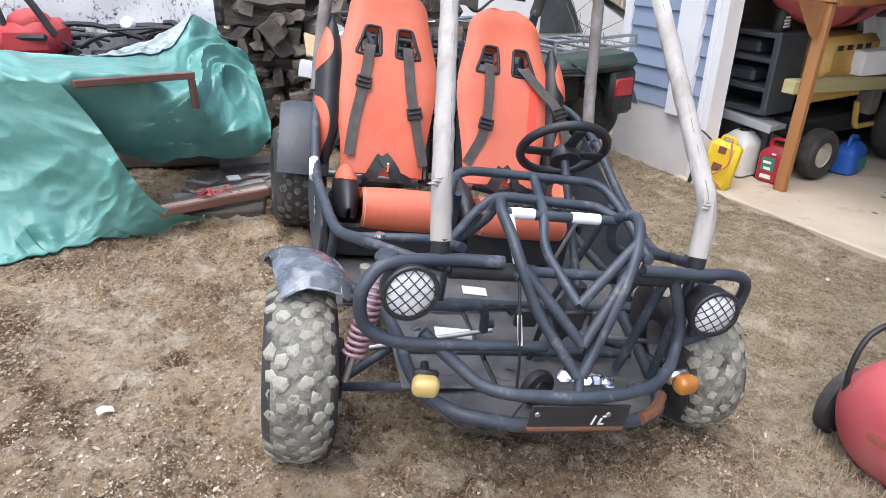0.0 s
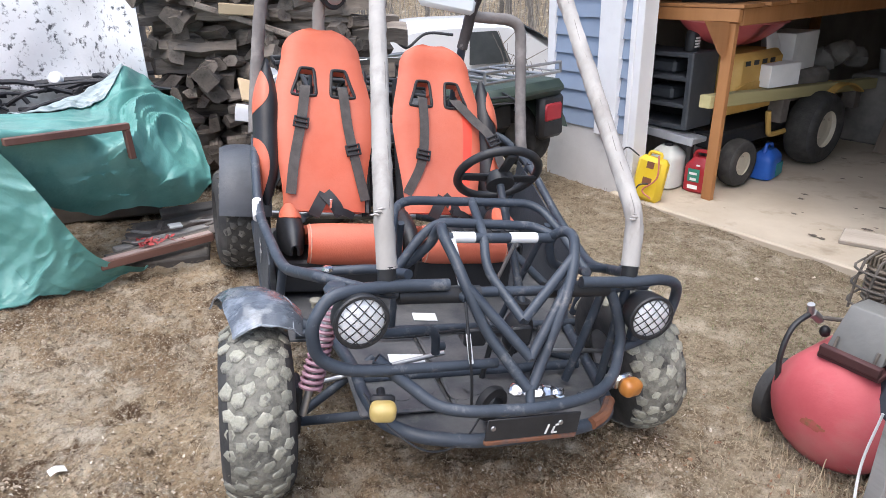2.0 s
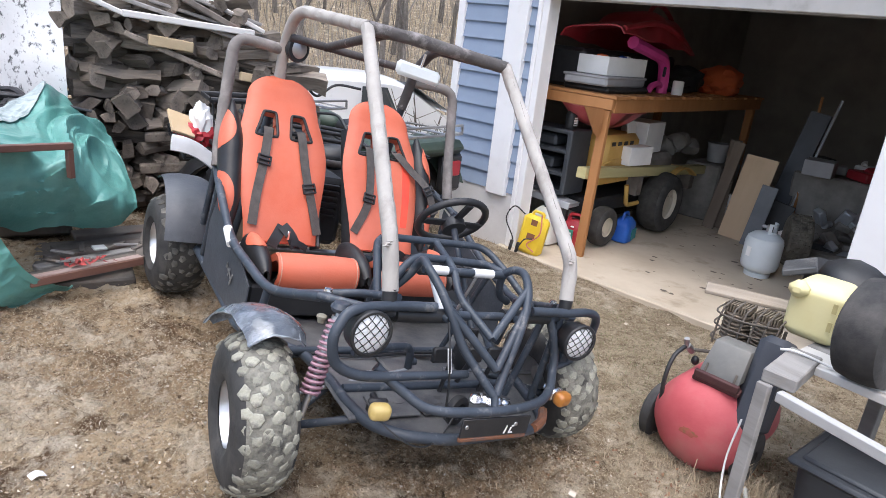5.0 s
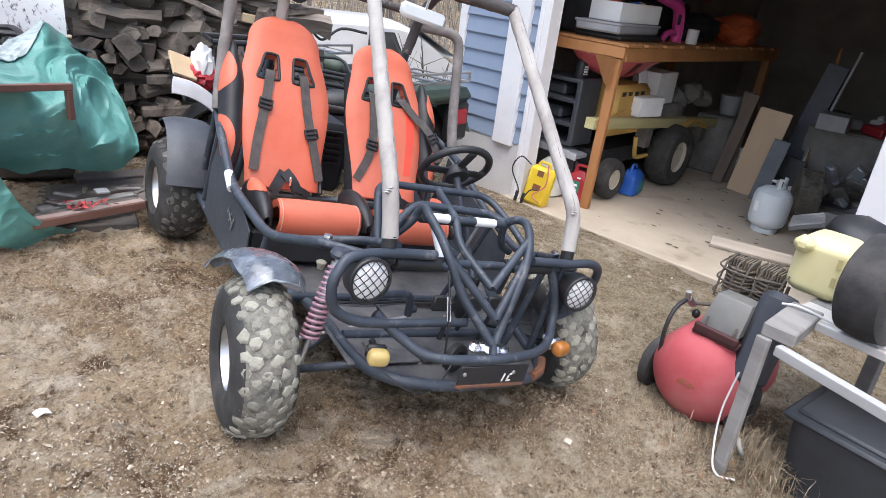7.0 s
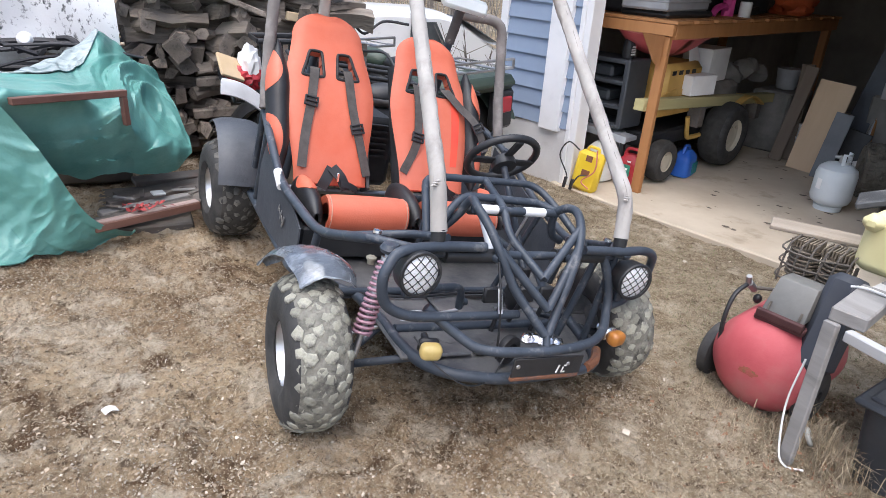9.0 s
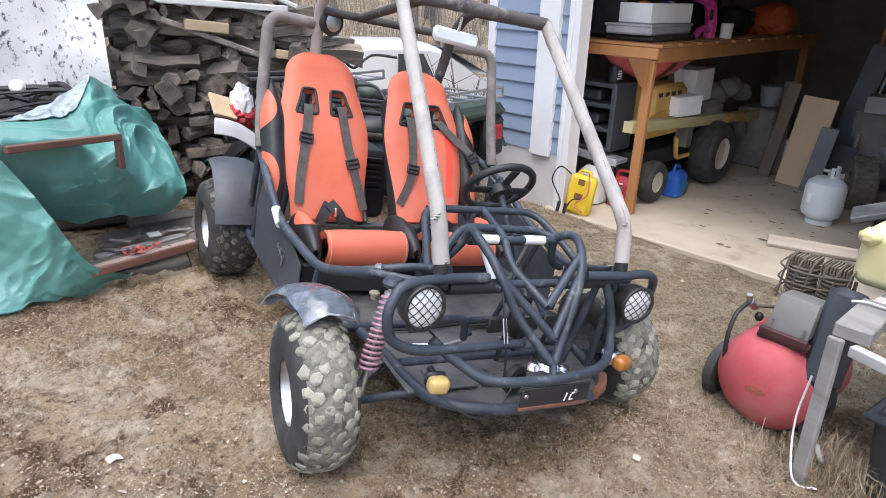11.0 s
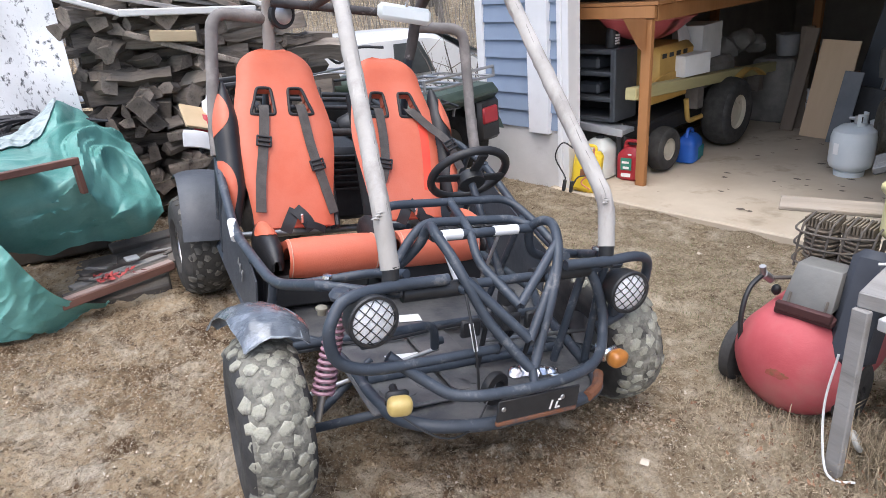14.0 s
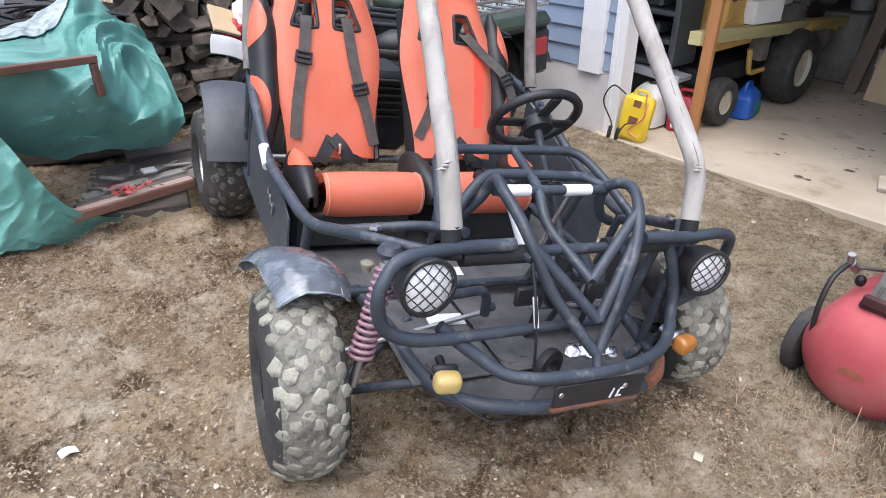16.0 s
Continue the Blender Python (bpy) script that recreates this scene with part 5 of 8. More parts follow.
# the stack beneath it
bm = B()
box(bm, -3.3, 2.25, 0.12, -1.7, 2.4, 0.70, 0.02)
box(bm, -1.7, 2.85, 0.14, -1.1, 3.0, 0.60, 0.02)
solid("covered_crate", bm, M_darkwood, Matrix(), "dark wooden crate hidden under the tarp", "crate", smooth=False)
# red-brown rail and its short leg
rail = thing("timber_rail", Matrix(), "red-brown timber frame corner lying on the tarp", "timber")
bm = B()
box(bm, -0.54, -0.018, -0.016, 0.0, 0.018, 0.016, 0.003, pose(-1.075, 2.115, 0.838, 0, 3.5, 33))
part("rail", bm, M_redwood, rail, smooth=False)
bm = B()
box(bm, -0.014, -0.016, -0.145, 0.014, 0.016, 0.0, 0.003, pose(-1.088, 2.105, 0.822, 4, -3, 33))
part("leg", bm, M_redwood, rail, smooth=False)
# boards on the ground under the flap
for k, (x0, y0, x1, y1, z, w, mt) in enumerate(((-1.30, 1.875, -0.79, 2.105, 0.235, 0.03, M_redwood), (-1.30, 2.03, -0.80, 2.25, 0.205, 0.028, M_darkwood), (-1.28, 2.16, -0.77, 2.39, 0.195, 0.032, M_oldwood), (-0.80, 2.12, -0.71, 2.62, 0.215, 0.026, M_darkwood), (-1.24, 2.34, -0.74, 2.54, 0.185, 0.03, M_darkwood),
                                               (-1.2, 2.5, -0.6, 2.7, 0.17, 0.06, M_darkwood), (-1.1, 2.75, -0.55, 2.85, 0.17, 0.07, M_darkwood))):
    d = Vector((x1 - x0, y1 - y0, 0))
    bm = B()
    box(bm, 0, -w, -0.02 if k == 0 else -0.015, d.length, w, 0.022 if k == 0 else 0.015, 0.004)
    solid("board", bm, mt, pose(x0, y0, z, 0, 1, math.degrees(math.atan2(d.y, d.x))), "red-brown timber edge of a low pallet" if k == 0 else "dark wet board on the ground under the tarp", "board", "pallet boards", smooth=False)
# thin strip, paler than the timber it lies on
bm = B()
box(bm, 0.0, -0.026, 0.0, 0.555, 0.022, 0.004, 0.001)
solid("worn_strip", bm, surface("pale_timber", (0.3, 0.2, 0.17), (0.42, 0.34, 0.31), 20, 0.4, bump=0.3, stretch=(0.2, 1, 1), c3=(0.16, 0.06, 0.045), scale3=9, amount3=0.4), pose(-1.30, 1.875, 0.2575, 0, 1, 24.3), "pale strip along the top of the timber", "strip", smooth=False)
rng = random.Random(5)
for k in range(9):
    bm = B()
    box(bm, -rng.uniform(0.03, 0.09), -0.012, 0, rng.uniform(0.03, 0.09), 0.012, 0.01, 0.003)
    solid("wood_scrap", bm, M_darkwood if k % 3 else M_oldwood, pose(rng.uniform(-1.2, -0.75), rng.uniform(2.12, 2.4), 0.216 + 0.002 * k, rng.uniform(-5, 5), rng.uniform(-5, 5), rng.uniform(0, 180)), "dark splinter of rotten wood on the pallet", "wood scrap", "wood scraps", smooth=False)
bm = B()
box(bm, -1.3, 2.10, 0.04, -0.82, 2.8, 0.125, 0.01)
solid("pallet_base", bm, M_darkwood, Matrix(), "dark rotten pallet lying on the dirt", "pallet", smooth=False)
rng = random.Random(8)
bm = B()
for k in range(34):
    c = rng.choice(((-1.08, 1.98), (-1.06, 1.98), (-0.99, 2.02), (-1.12, 2.15)))
    p = Vector((c[0] + rng.gauss(0, 0.025), c[1] + rng.gauss(0, 0.02), 0.0))
    p.z = (0.268 if p.y < 2.09 else 0.23) + rng.uniform(0, 0.02)
    m = Matrix.Translation(p) @ Euler((rng.uniform(-0.6, 0.6), rng.uniform(-0.6, 0.6), rng.uniform(0, 6))).to_matrix().to_4x4()
    v = [bm.verts.new(m @ Vector(q)) for q in ((-0.02, 0, 0), (0, -0.011, 0.004), (0.02, 0, 0), (0, 0.011, 0.004))]
    bm.faces.new(v)
solid("fallen_leaves", bm, M_leafred, Matrix(), "dry red leaves caught on the pallet", "leaves", kind="stuff", smooth=False)
bm = B()
box(bm, -0.035, -0.025, 0, 0.035, 0.025, 0.012, 0.003)
solid("plastic_scrap", bm, surface("grey_scrap", (0.4, 0.42, 0.42), None, 8, 0.4), pose(-0.98, 2.3, 0.235, 10, 5, 20), "small grey plastic scrap on the boards", "scrap", smooth=False)

# white sheeting and scrap behind the tarp
bm = B()
def sheet_fn(u, v):
    x = -3.6 + 2.53 * u
    z = 0.55 + 1.5 * v
    y = 3.72 + 0.10 * v + 0.05 * noise.noise(Vector((x * 3, z * 2, 0))) + 0.03 * math.sin(x * 9 + z) * (1 - v)
    z = z + (0.10 * math.sin(x * 1.3)) * (1 - v) + 0.35 * (1 - v)
    # the free edge is folded forward over the end of the woodpile
    y -= 0.40 * step(0.80, 0.97, u) + 0.02 * math.sin(v * 7) * step(0.8, 1, u)
    return Vector((x, y, z))
grid(bm, sheet_fn, 90, 40, thick=0.004)
solid("plastic_sheet", bm, M_sheet, Matrix(), "hanging white plastic sheeting with black dirt flecks", "sheeting")
bm = B()
box(bm, -3.5, 4.5, 0.1, -1.2, 5.0, 1.9, 0.02)
solid("covered_stack", bm, M_darkwood, Matrix(), "tall stack behind the white sheeting", "stack", smooth=False)
scrap = thing("scrap_heap", pose(-1.75, 3.45, 0.15), "heap of tangled black scrap tubes and metal parts", "scrap heap")
rng = random.Random(4)
for k in range(70):
    a = Vector((rng.uniform(-0.95, 0.5), rng.uniform(-0.3, 0.3), rng.uniform(0.42, 0.74)))
    d = Vector((rng.uniform(-0.4, 0.4), rng.uniform(-0.15, 0.15), rng.uniform(-0.05, 0.06)))
    bm = B()
    tube(bm, smooth_path([a - d, a + Vector((0, 0, rng.uniform(-0.03, 0.05))), a + d], 3), rng.uniform(0.008, 0.022), 6)
    part("scrap_tube", bm, M_scrap, scrap)
bm = B()
box(bm, -0.8, -0.3, 0.0, 0.55, 0.35, 0.5, 0.05)
part("scrap_base", bm, M_scrap, scrap, smooth=False)
bm = B()
lathe(bm, [(0.0, 0.035), (0.03, 0.03), (0.045, 0.0), (0.0, -0.01)], pose(0.17, -0.22, 0.80, 70, 0, 0), 16)
part("white_lamp", bm, M_white, scrap, "small round white lamp")
bm = B()
def metal_fn(u, v):
    return Vector((-2.75 + 1.15 * u, 3.85 + 0.1 * v + 0.02 * math.sin(u * 14), 0.62 + 0.25 * v - 0.04 * u + 0.02 * noise.noise(Vector((u * 6, v * 4, 0)))))
grid(bm, metal_fn, 24, 8, thick=0.004)
solid("metal_sheet", bm, surface("pale_sheet_metal", (0.5, 0.51, 0.5), (0.62, 0.63, 0.62), 4, 0.4, metal=0.3, c3=(0.36, 0.35, 0.33), scale3=3), Matrix(), "crumpled pale sheet of metal on the heap", "metal sheet")
mow = thing("red_machine", pose(-2.12, 3.22, 0.36), "old red garden machine with a bent black handle", "garden machine")
bm = B()
box(bm, -0.16, -0.15, 0.42, 0.17, 0.2, 0.62, 0.05)
blob(bm, (0.0, 0, 0.6), (0.13, 0.12, 0.09))
part("engine_cover", bm, M_red, mow)
bm = B()
tube(bm, smooth_path([(-0.1, -0.1, 0.6), (-0.13, -0.1, 0.85), (-0.06, -0.12, 1.0)], 6), 0.018, 8)
tube(bm, smooth_path([(0.16, -0.12, 0.55), (0.05, -0.14, 0.78), (-0.08, -0.14, 0.9)], 6), 0.022, 8)
part("handle", bm, M_scrap, mow)
bm = B()
box(bm, -0.2, -0.2, -0.30, 0.2, 0.25, 0.42, 0.04)
part("deck", bm, M_scrap, mow)

# firewood
pile = thing("woodpile", Matrix(), "tall loose pile of weathered grey split firewood", "woodpile")
LOGS = []
rng = random.Random(12)
for k in range(10):
    bm = B()
    n = rng.choice((4, 5, 5, 6))
    r = rng.uniform(0.052, 0.085)
    sec = [(math.cos(2 * math.pi * i / n + rng.uniform(-0.35, 0.35)) * r * rng.uniform(0.7, 1.25), math.sin(2 * math.pi * i / n + rng.uniform(-0.35, 0.35)) * r * rng.uniform(0.5, 1.0)) for i in range(n)]
    Ln = rng.uniform(0.2, 0.26)
    rings = []
    for t in (-1, -0.5, 0, 0.5, 1):
        f = 1 + 0.14 * rng.uniform(-1, 1)
        sh = (rng.uniform(-0.014, 0.014), rng.uniform(-0.014, 0.014))
        rings.append([bm.verts.new((x * f + sh[0] + rng.uniform(-0.007, 0.007), t * Ln + rng.uniform(-0.008, 0.008), z * f + sh[1] + rng.uniform(-0.007, 0.007))) for x, z in sec])
    for A, C in zip(rings, rings[1:]):
        for i in range(n):
            bm.faces.new((A[i], A[(i + 1) % n], C[(i + 1) % n], C[i]))
    bm.faces.new(rings[0][::-1])
    bm.faces.new(rings[-1])
    LOGS.append(finish(bm, "log", M_log, False))
z = 0.16
while z < 1.62:
    x = -1.02 + rng.uniform(-0.05, 0.05)
    top = 0.42 - max(0, z - 1.05) * 0.7
    while x < top:
        if rng.random() < 0.7:
            m = pose(x, 3.64 + rng.uniform(-0.09, 0.09), z + rng.uniform(-0.03, 0.03), rng.uniform(-12, 12), rng.uniform(0, 360), rng.uniform(-42, 42))
            x += rng.uniform(0.085, 0.125)
        else:
            m = pose(x + 0.15, 3.55 + rng.uniform(-0.05, 0.06), z + rng.uniform(-0.02, 0.02), rng.uniform(-8, 8), rng.uniform(0, 360), 90 + rng.uniform(-24, 24))
            x += rng.uniform(0.26, 0.36)
        o = new("log", rng.choice(LOGS))
        o.parent, o.matrix_basis = pile, m @ Matrix.Diagonal((rng.uniform(0.75, 1.35), rng.uniform(0.7, 1.1), rng.uniform(0.8, 1.4), 1))
    z += 0.078
bm = B()
box(bm, -1.04, 3.80, 0.05, 0.35, 4.3, 1.4, 0.05)
part("log_core", bm, M_log, pile, "unseen inner part of the pile", smooth=False)
for a, b, w, t, mt, nm in (((-0.80, 3.42, 1.56), (0.03, 3.42, 1.345), 0.035, 0.014, M_oldwood, "plank"), ((-0.58, 3.40, 1.30), (-0.30, 3.40, 1.27), 0.05, 0.035, M_logpale, "pale_split_log"), ((-0.72, 3.40, 1.33), (-0.02, 3.42, 1.06), 0.028, 0.02, M_log, "slat"),
                           ((0.02, 3.40, 1.10), (0.12, 3.40, 1.085), 0.03, 0.03, M_logpale, "pale_split_log"), ((-0.62, 3.44, 0.64), (-0.2, 3.42, 0.66), 0.04, 0.03, M_log, "slat"), ((-0.66, 3.42, 0.42), (-0.3, 3.42, 0.44), 0.045, 0.03, M_log, "slat"),
                           ((-0.73, 3.40, 1.452), (0.11, 3.40, 1.40), 0.05, 0.022, M_whiteboard, "white_board"), ((-1.02, 3.42, 1.565), (-0.70, 3.40, 1.44), 0.045, 0.016, M_whiteboard, "white_board"), ((-0.62, 3.50, 1.56), (0.0, 3.48, 1.42), 0.05, 0.012, M_oldwood, "plank"), ((-0.25, 3.50, 1.62), (0.20, 3.46, 1.41), 0.04, 0.016, M_whiteboard, "white_board"), ((-0.55, 3.45, 1.66), (0.18, 3.47, 1.46), 0.03, 0.012, M_oldwood, "plank"), ((-0.35, 3.43, 1.58), (0.25, 3.43, 1.30), 0.05, 0.02, M_darkwood, "plank")):
    d = Vector(b) - Vector(a)
    bm = B()
    box(bm, 0, -w, -t, d.length, w, t, 0.006)
    part(nm, bm, mt, pile, m=Matrix.Translation(a) @ d.to_track_quat("X", "Z").to_matrix().to_4x4(), smooth=False)


# quads behind the kart
def quad(m, body, label, group, tail=False, light=M_redplastic):
    """A parked quad; its front is +y."""
    q = thing("quad_bike", m, label, "quad bike", group)
    tm = tyre_mesh("tyre", 0.27, 0.22, 0.13, [M_rubber, M_treadmud])
    for x, y in ((-0.4, -0.58), (0.4, -0.58), (-0.4, 0.6), (0.4, 0.6)):
        bm = B()
        cyl(bm, (-0.08, 0, 0), (0.08, 0, 0), 0.12, 16)
        wh = part("wheel", bm, M_steel, q, m=pose(x, y, 0.27))
        o = new("tyre", tm)
        o.parent = wh
        bm = B()
        def fen(u, v, x=x, y=y):
            a = radians(15 + 150 * u)
            return Vector((x + (v - 0.5) * 0.30, y + math.cos(a) * 0.36, 0.30 + math.sin(a) * 0.33 - 0.03 * abs(v * 2 - 1) ** 2))
        grid(bm, fen, 12, 6, thick=0.006)
        part("fender", bm, body, q)
    bm = B()
    box(bm, -0.16, -0.75, 0.35, 0.16, 0.75, 0.62, 0.06)
    part("body", bm, M_black, q)
    bm = B()
    blob(bm, (0, -0.28, 0.72), (0.15, 0.40, 0.09))
    part("seat", bm, M_blackvinyl, q, "black vinyl seat")
    bm = B()
    blob(bm, (0, 0.28, 0.72), (0.14, 0.22, 0.1))
    part("tank_cover", bm, body, q)
    for y0, y1, z in ((-0.98, -0.42, 0.80), (0.40, 0.98, 0.80)):
        for pth in ([(-0.38, y0, z), (0.38, y0, z), (0.38, y1, z), (-0.38, y1, z), (-0.38, y0, z)], *[[(x, y0, z), (x, y1, z)] for x in (-0.2, 0.0, 0.2)],
                    [(-0.38, y0, z + 0.07), (0.38, y0, z + 0.07)], [(-0.38, y0, z), (-0.38, y0, z + 0.07)], [(0.38, y0, z), (0.38, y0, z + 0.07)], [(-0.3, (y0 + y1) / 2, z), (-0.2, (y0 + y1) / 2, 0.5)], [(0.3, (y0 + y1) / 2, z), (0.2, (y0 + y1) / 2, 0.5)]):
            bm = B()
            tube(bm, pth, 0.011, 8)
            part("rack_tube", bm, M_steel if tail else M_black, q)
    bm = B()
    tube(bm, smooth_path([(-0.38, 0.22, 1.0), (-0.18, 0.34, 1.02), (0, 0.38, 0.92), (0.18, 0.34, 1.02), (0.38, 0.22, 1.0)], 6), 0.012, 8)
    part("handlebar", bm, M_black, q)
    if tail:
        bm = B()
        box(bm, -0.48, -0.98, 0.62, 0.48, -0.55, 0.74, 0.05)
        part("rear_box", bm, body, q, "dull green rear body panel")
        for x in (-0.36, 0.36):
            bm = B()
            box(bm, x - 0.13, -0.95, 0.30, x + 0.13, -0.86, 0.63, 0.03)
            part("tail_panel", bm, M_black, q, "black panel round the tail light")
            bm = B()
            box(bm, x - 0.10, -0.965, 0.44, x + 0.08, -0.93, 0.57, 0.012)
            part("tail_light", bm, light, q, "red tail light")
    return q


quad(pose(0.36, 2.98, 0.0, 0, 3, -90) @ Matrix.Scale(0.86, 4), M_black, "parked black quad bike with a black luggage rack", "parked quads")
quad(pose(1.02, 3.85, -0.03, 0, 0, 22), M_olive, "parked dark green quad bike with red tail lights", "parked quads", True)
bm = B()
box(bm, -0.08, -0.09, 0, 0.08, 0.09, 0.02, 0.003)
solid("cardboard_box", bm, M_card, pose(-0.46, 2.92, 0.82, 42, 20, 20), "flat brown cardboard box lying on the quad", "box", smooth=False)
bm = B()
blob(bm, (0, 0, 0), (0.07, 0.06, 0.12), 14, 0.5, 2.5)
solid("white_bag", bm, M_white, pose(-0.32, 2.95, 0.83), "crumpled white plastic bag on the quad", "bag")
bm = B()
blob(bm, (0, 0, 0), (0.10, 0.08, 0.07), 14, 0.5, 2.5)
blob(bm, (0.13, 0, 0.0), (0.09, 0.07, 0.08), 14, 0.5, 2.5)
solid("red_bag", bm, M_redplastic, pose(-0.385, 2.96, 0.75), "crumpled red bag on the quad", "bag")
bk = thing("wire_basket", pose(-0.12, 2.86, 0.72) @ Matrix.Diagonal((1, 1, 1.45, 1)), "black plastic basket on the quad's rack", "basket")
for k in range(9):
    bm = B()
    tube(bm, [(-0.16 + 0.04 * k, -0.12, 0.0), (-0.18 + 0.045 * k, -0.14, 0.2)], 0.006, 6)
    part("basket_rib", bm, M_black, bk)
bm = B()
tube(bm, [(-0.19, -0.15, 0.2), (0.19, -0.15, 0.2), (0.19, 0.15, 0.2), (-0.19, 0.15, 0.2), (-0.19, -0.15, 0.2)], 0.012, 8)
part("basket_rim", bm, M_black, bk)
bm = B()
box(bm, -0.17, -0.13, -0.01, 0.17, 0.13, 0.01, 0.004)
part("basket_floor", bm, M_black, bk)
bm = B()
grid(bm, lambda u, v: Vector((-0.58 + 0.27 * u + 0.03 * v, 2.44 + 0.1 * u + 0.13 * v, 0.755 - 0.16 * u + 0.075 * math.sin(v * 2.4) + 0.03 * math.sin(u * 3.1))), 12, 10, thick=0.01)
solid("white_fender", bm, surface("dull_white_plastic", (0.5, 0.5, 0.5), (0.62, 0.62, 0.62), 6, 0.4, bump=0.1, c3=(0.38, 0.37, 0.36), scale3=8, amount3=0.35), Matrix(), "loose curved white plastic fender leaning on the quad", "fender")

# white car, low behind
car = thing("car", pose(2.7, 7.4, -0.60, 0, 0, 180), "white hatchback parked low behind the yard", "car")
bm = B()
prof = [(-2.05, 0.35), (-2.08, 0.62), (-1.95, 0.80), (-1.1, 0.98), (-0.35, 1.42), (0.2, 1.50), (1.2, 1.46), (1.85, 1.1), (2.05, 0.95), (2.08, 0.35)]
pp = smooth_path([(x, 0, z) for x, z in prof], 5)
def car_fn(u, v):
    p = pp[min(len(pp) - 1, int(round(u * (len(pp) - 1))))]
    a = abs(v * 2 - 1)
    up_ = max(0, (p.z - 0.85) / 0.6)
    return Vector((p.x, (v * 2 - 1) * 0.86 * (1 - 0.18 * up_), p.z - 0.10 * a ** 4))
grid(bm, car_fn, len(pp) - 1, 12)
for s in (-1, 1):
    f = [bm.verts.new((p.x, s * 0.86 * (1 - 0.18 * max(0, (p.z - 0.85) / 0.6)), p.z - 0.10)) for p in pp]
    bm.faces.new(f)
part("body", bm, M_car, car)
for (x0, z0), (x1, z1) in (((-1.02, 1.03), (-0.36, 1.40)),):
    bm = B()
    grid(bm, lambda u, v: Vector((x0 + (x1 - x0) * u - 0.02, (v * 2 - 1) * (0.74 - 0.05 * u), z0 + (z1 - z0) * u + 0.02)), 4, 4, thick=0.01)
    part("windscreen", bm, M_glass, car)
for a, b in ((-0.15, 0.42),):
    bm = B()
    v = [bm.verts.new(c) for c in ((a, 0.865, 0.98), (b, 0.865, 0.98), (b - 0.05, 0.76, 1.36), (a + 0.16, 0.76, 1.36))]
    bm.faces.new(v)
    bmesh.ops.solidify(bm, geom=bm.faces[:], thickness=0.01)
    part("window", bm, M_glass, car)
for x in (-1.3, 1.3):
    bm = B()
    lathe(bm, [(0.0, -0.1), (0.29, -0.1), (0.31, -0.05), (0.31, 0.08), (0.0, 0.1)], pose(x, 0.76, 0.31, 90), 24)
    part("wheel", bm, M_rubber, car)
bm = B()
for y in (-0.55, 0.55):
    blob(bm, (-2.0, y, 0.7), (0.08, 0.14, 0.08))
part("headlight", bm, M_lens, car)

# road and bare trees
bm = B()
grid(bm, lambda u, v: Vector((-14 + 40 * u, 10.4 + 3.0 * v, gz(-14 + 40 * u, 10.4 + 3.0 * v) + 0.03)), 40, 4)
tagged(new("road", finish(bm, "road", M_road)), "grey asphalt road beyond the yard", "road", kind="structure")


def bare_tree(seed, h, spread=0.5):
    rng = random.Random(seed)
    t = thing("bare_tree", Matrix(), "leafless grey tree on the slope", "tree", "bare trees")
    bt, bc = B(), B()
    pts = [Vector((rng.uniform(-0.05, 0.05) * k, rng.uniform(-0.05, 0.05) * k, h * k / 7)) for k in range(8)]
    tube(bt, pts, [0.012 * h * (1 - 0.11 * k) + 0.004 for k in range(8)], 6)

    def branch(p, d, l, r, depth):
        q = p + d * l * 0.55 + Vector((rng.uniform(-0.1, 0.1) * l, rng.uniform(-0.1, 0.1) * l, 0.04 * l))
        e = p + d * l + Vector((rng.uniform(-0.12, 0.12) * l, rng.uniform(-0.12, 0.12) * l, 0.18 * l))
        tube(bc, [p, q, e], [r, r * 0.7, r * 0.35], 4, caps=False)
        if depth:
            for _ in range(4):
                s = rng.uniform(0.3, 1.0)
                o = p.lerp(e, s)
                dd = (d + Vector((rng.uniform(-0.9, 0.9), rng.uniform(-0.9, 0.9), rng.uniform(-0.1, 0.9)))).normalized()
                branch(o, dd, l * rng.uniform(0.4, 0.62), r * 0.5, depth - 1)
    for k in range(9):
        s = rng.uniform(0.25, 0.97)
        i = min(6, int(s * 7))
        o = pts[i].lerp(pts[i + 1], s * 7 - i)
        a = rng.uniform(0, 6.28)
        branch(o, Vector((math.cos(a) * spread, math.sin(a) * spread, 0.7)).normalized(), h * rng.uniform(0.18, 0.34), 0.0045 * h, 2)
    part("trunk", bt, M_bark, t)
    part("crown", bc, M_bark, t, "bare branches")
    return t


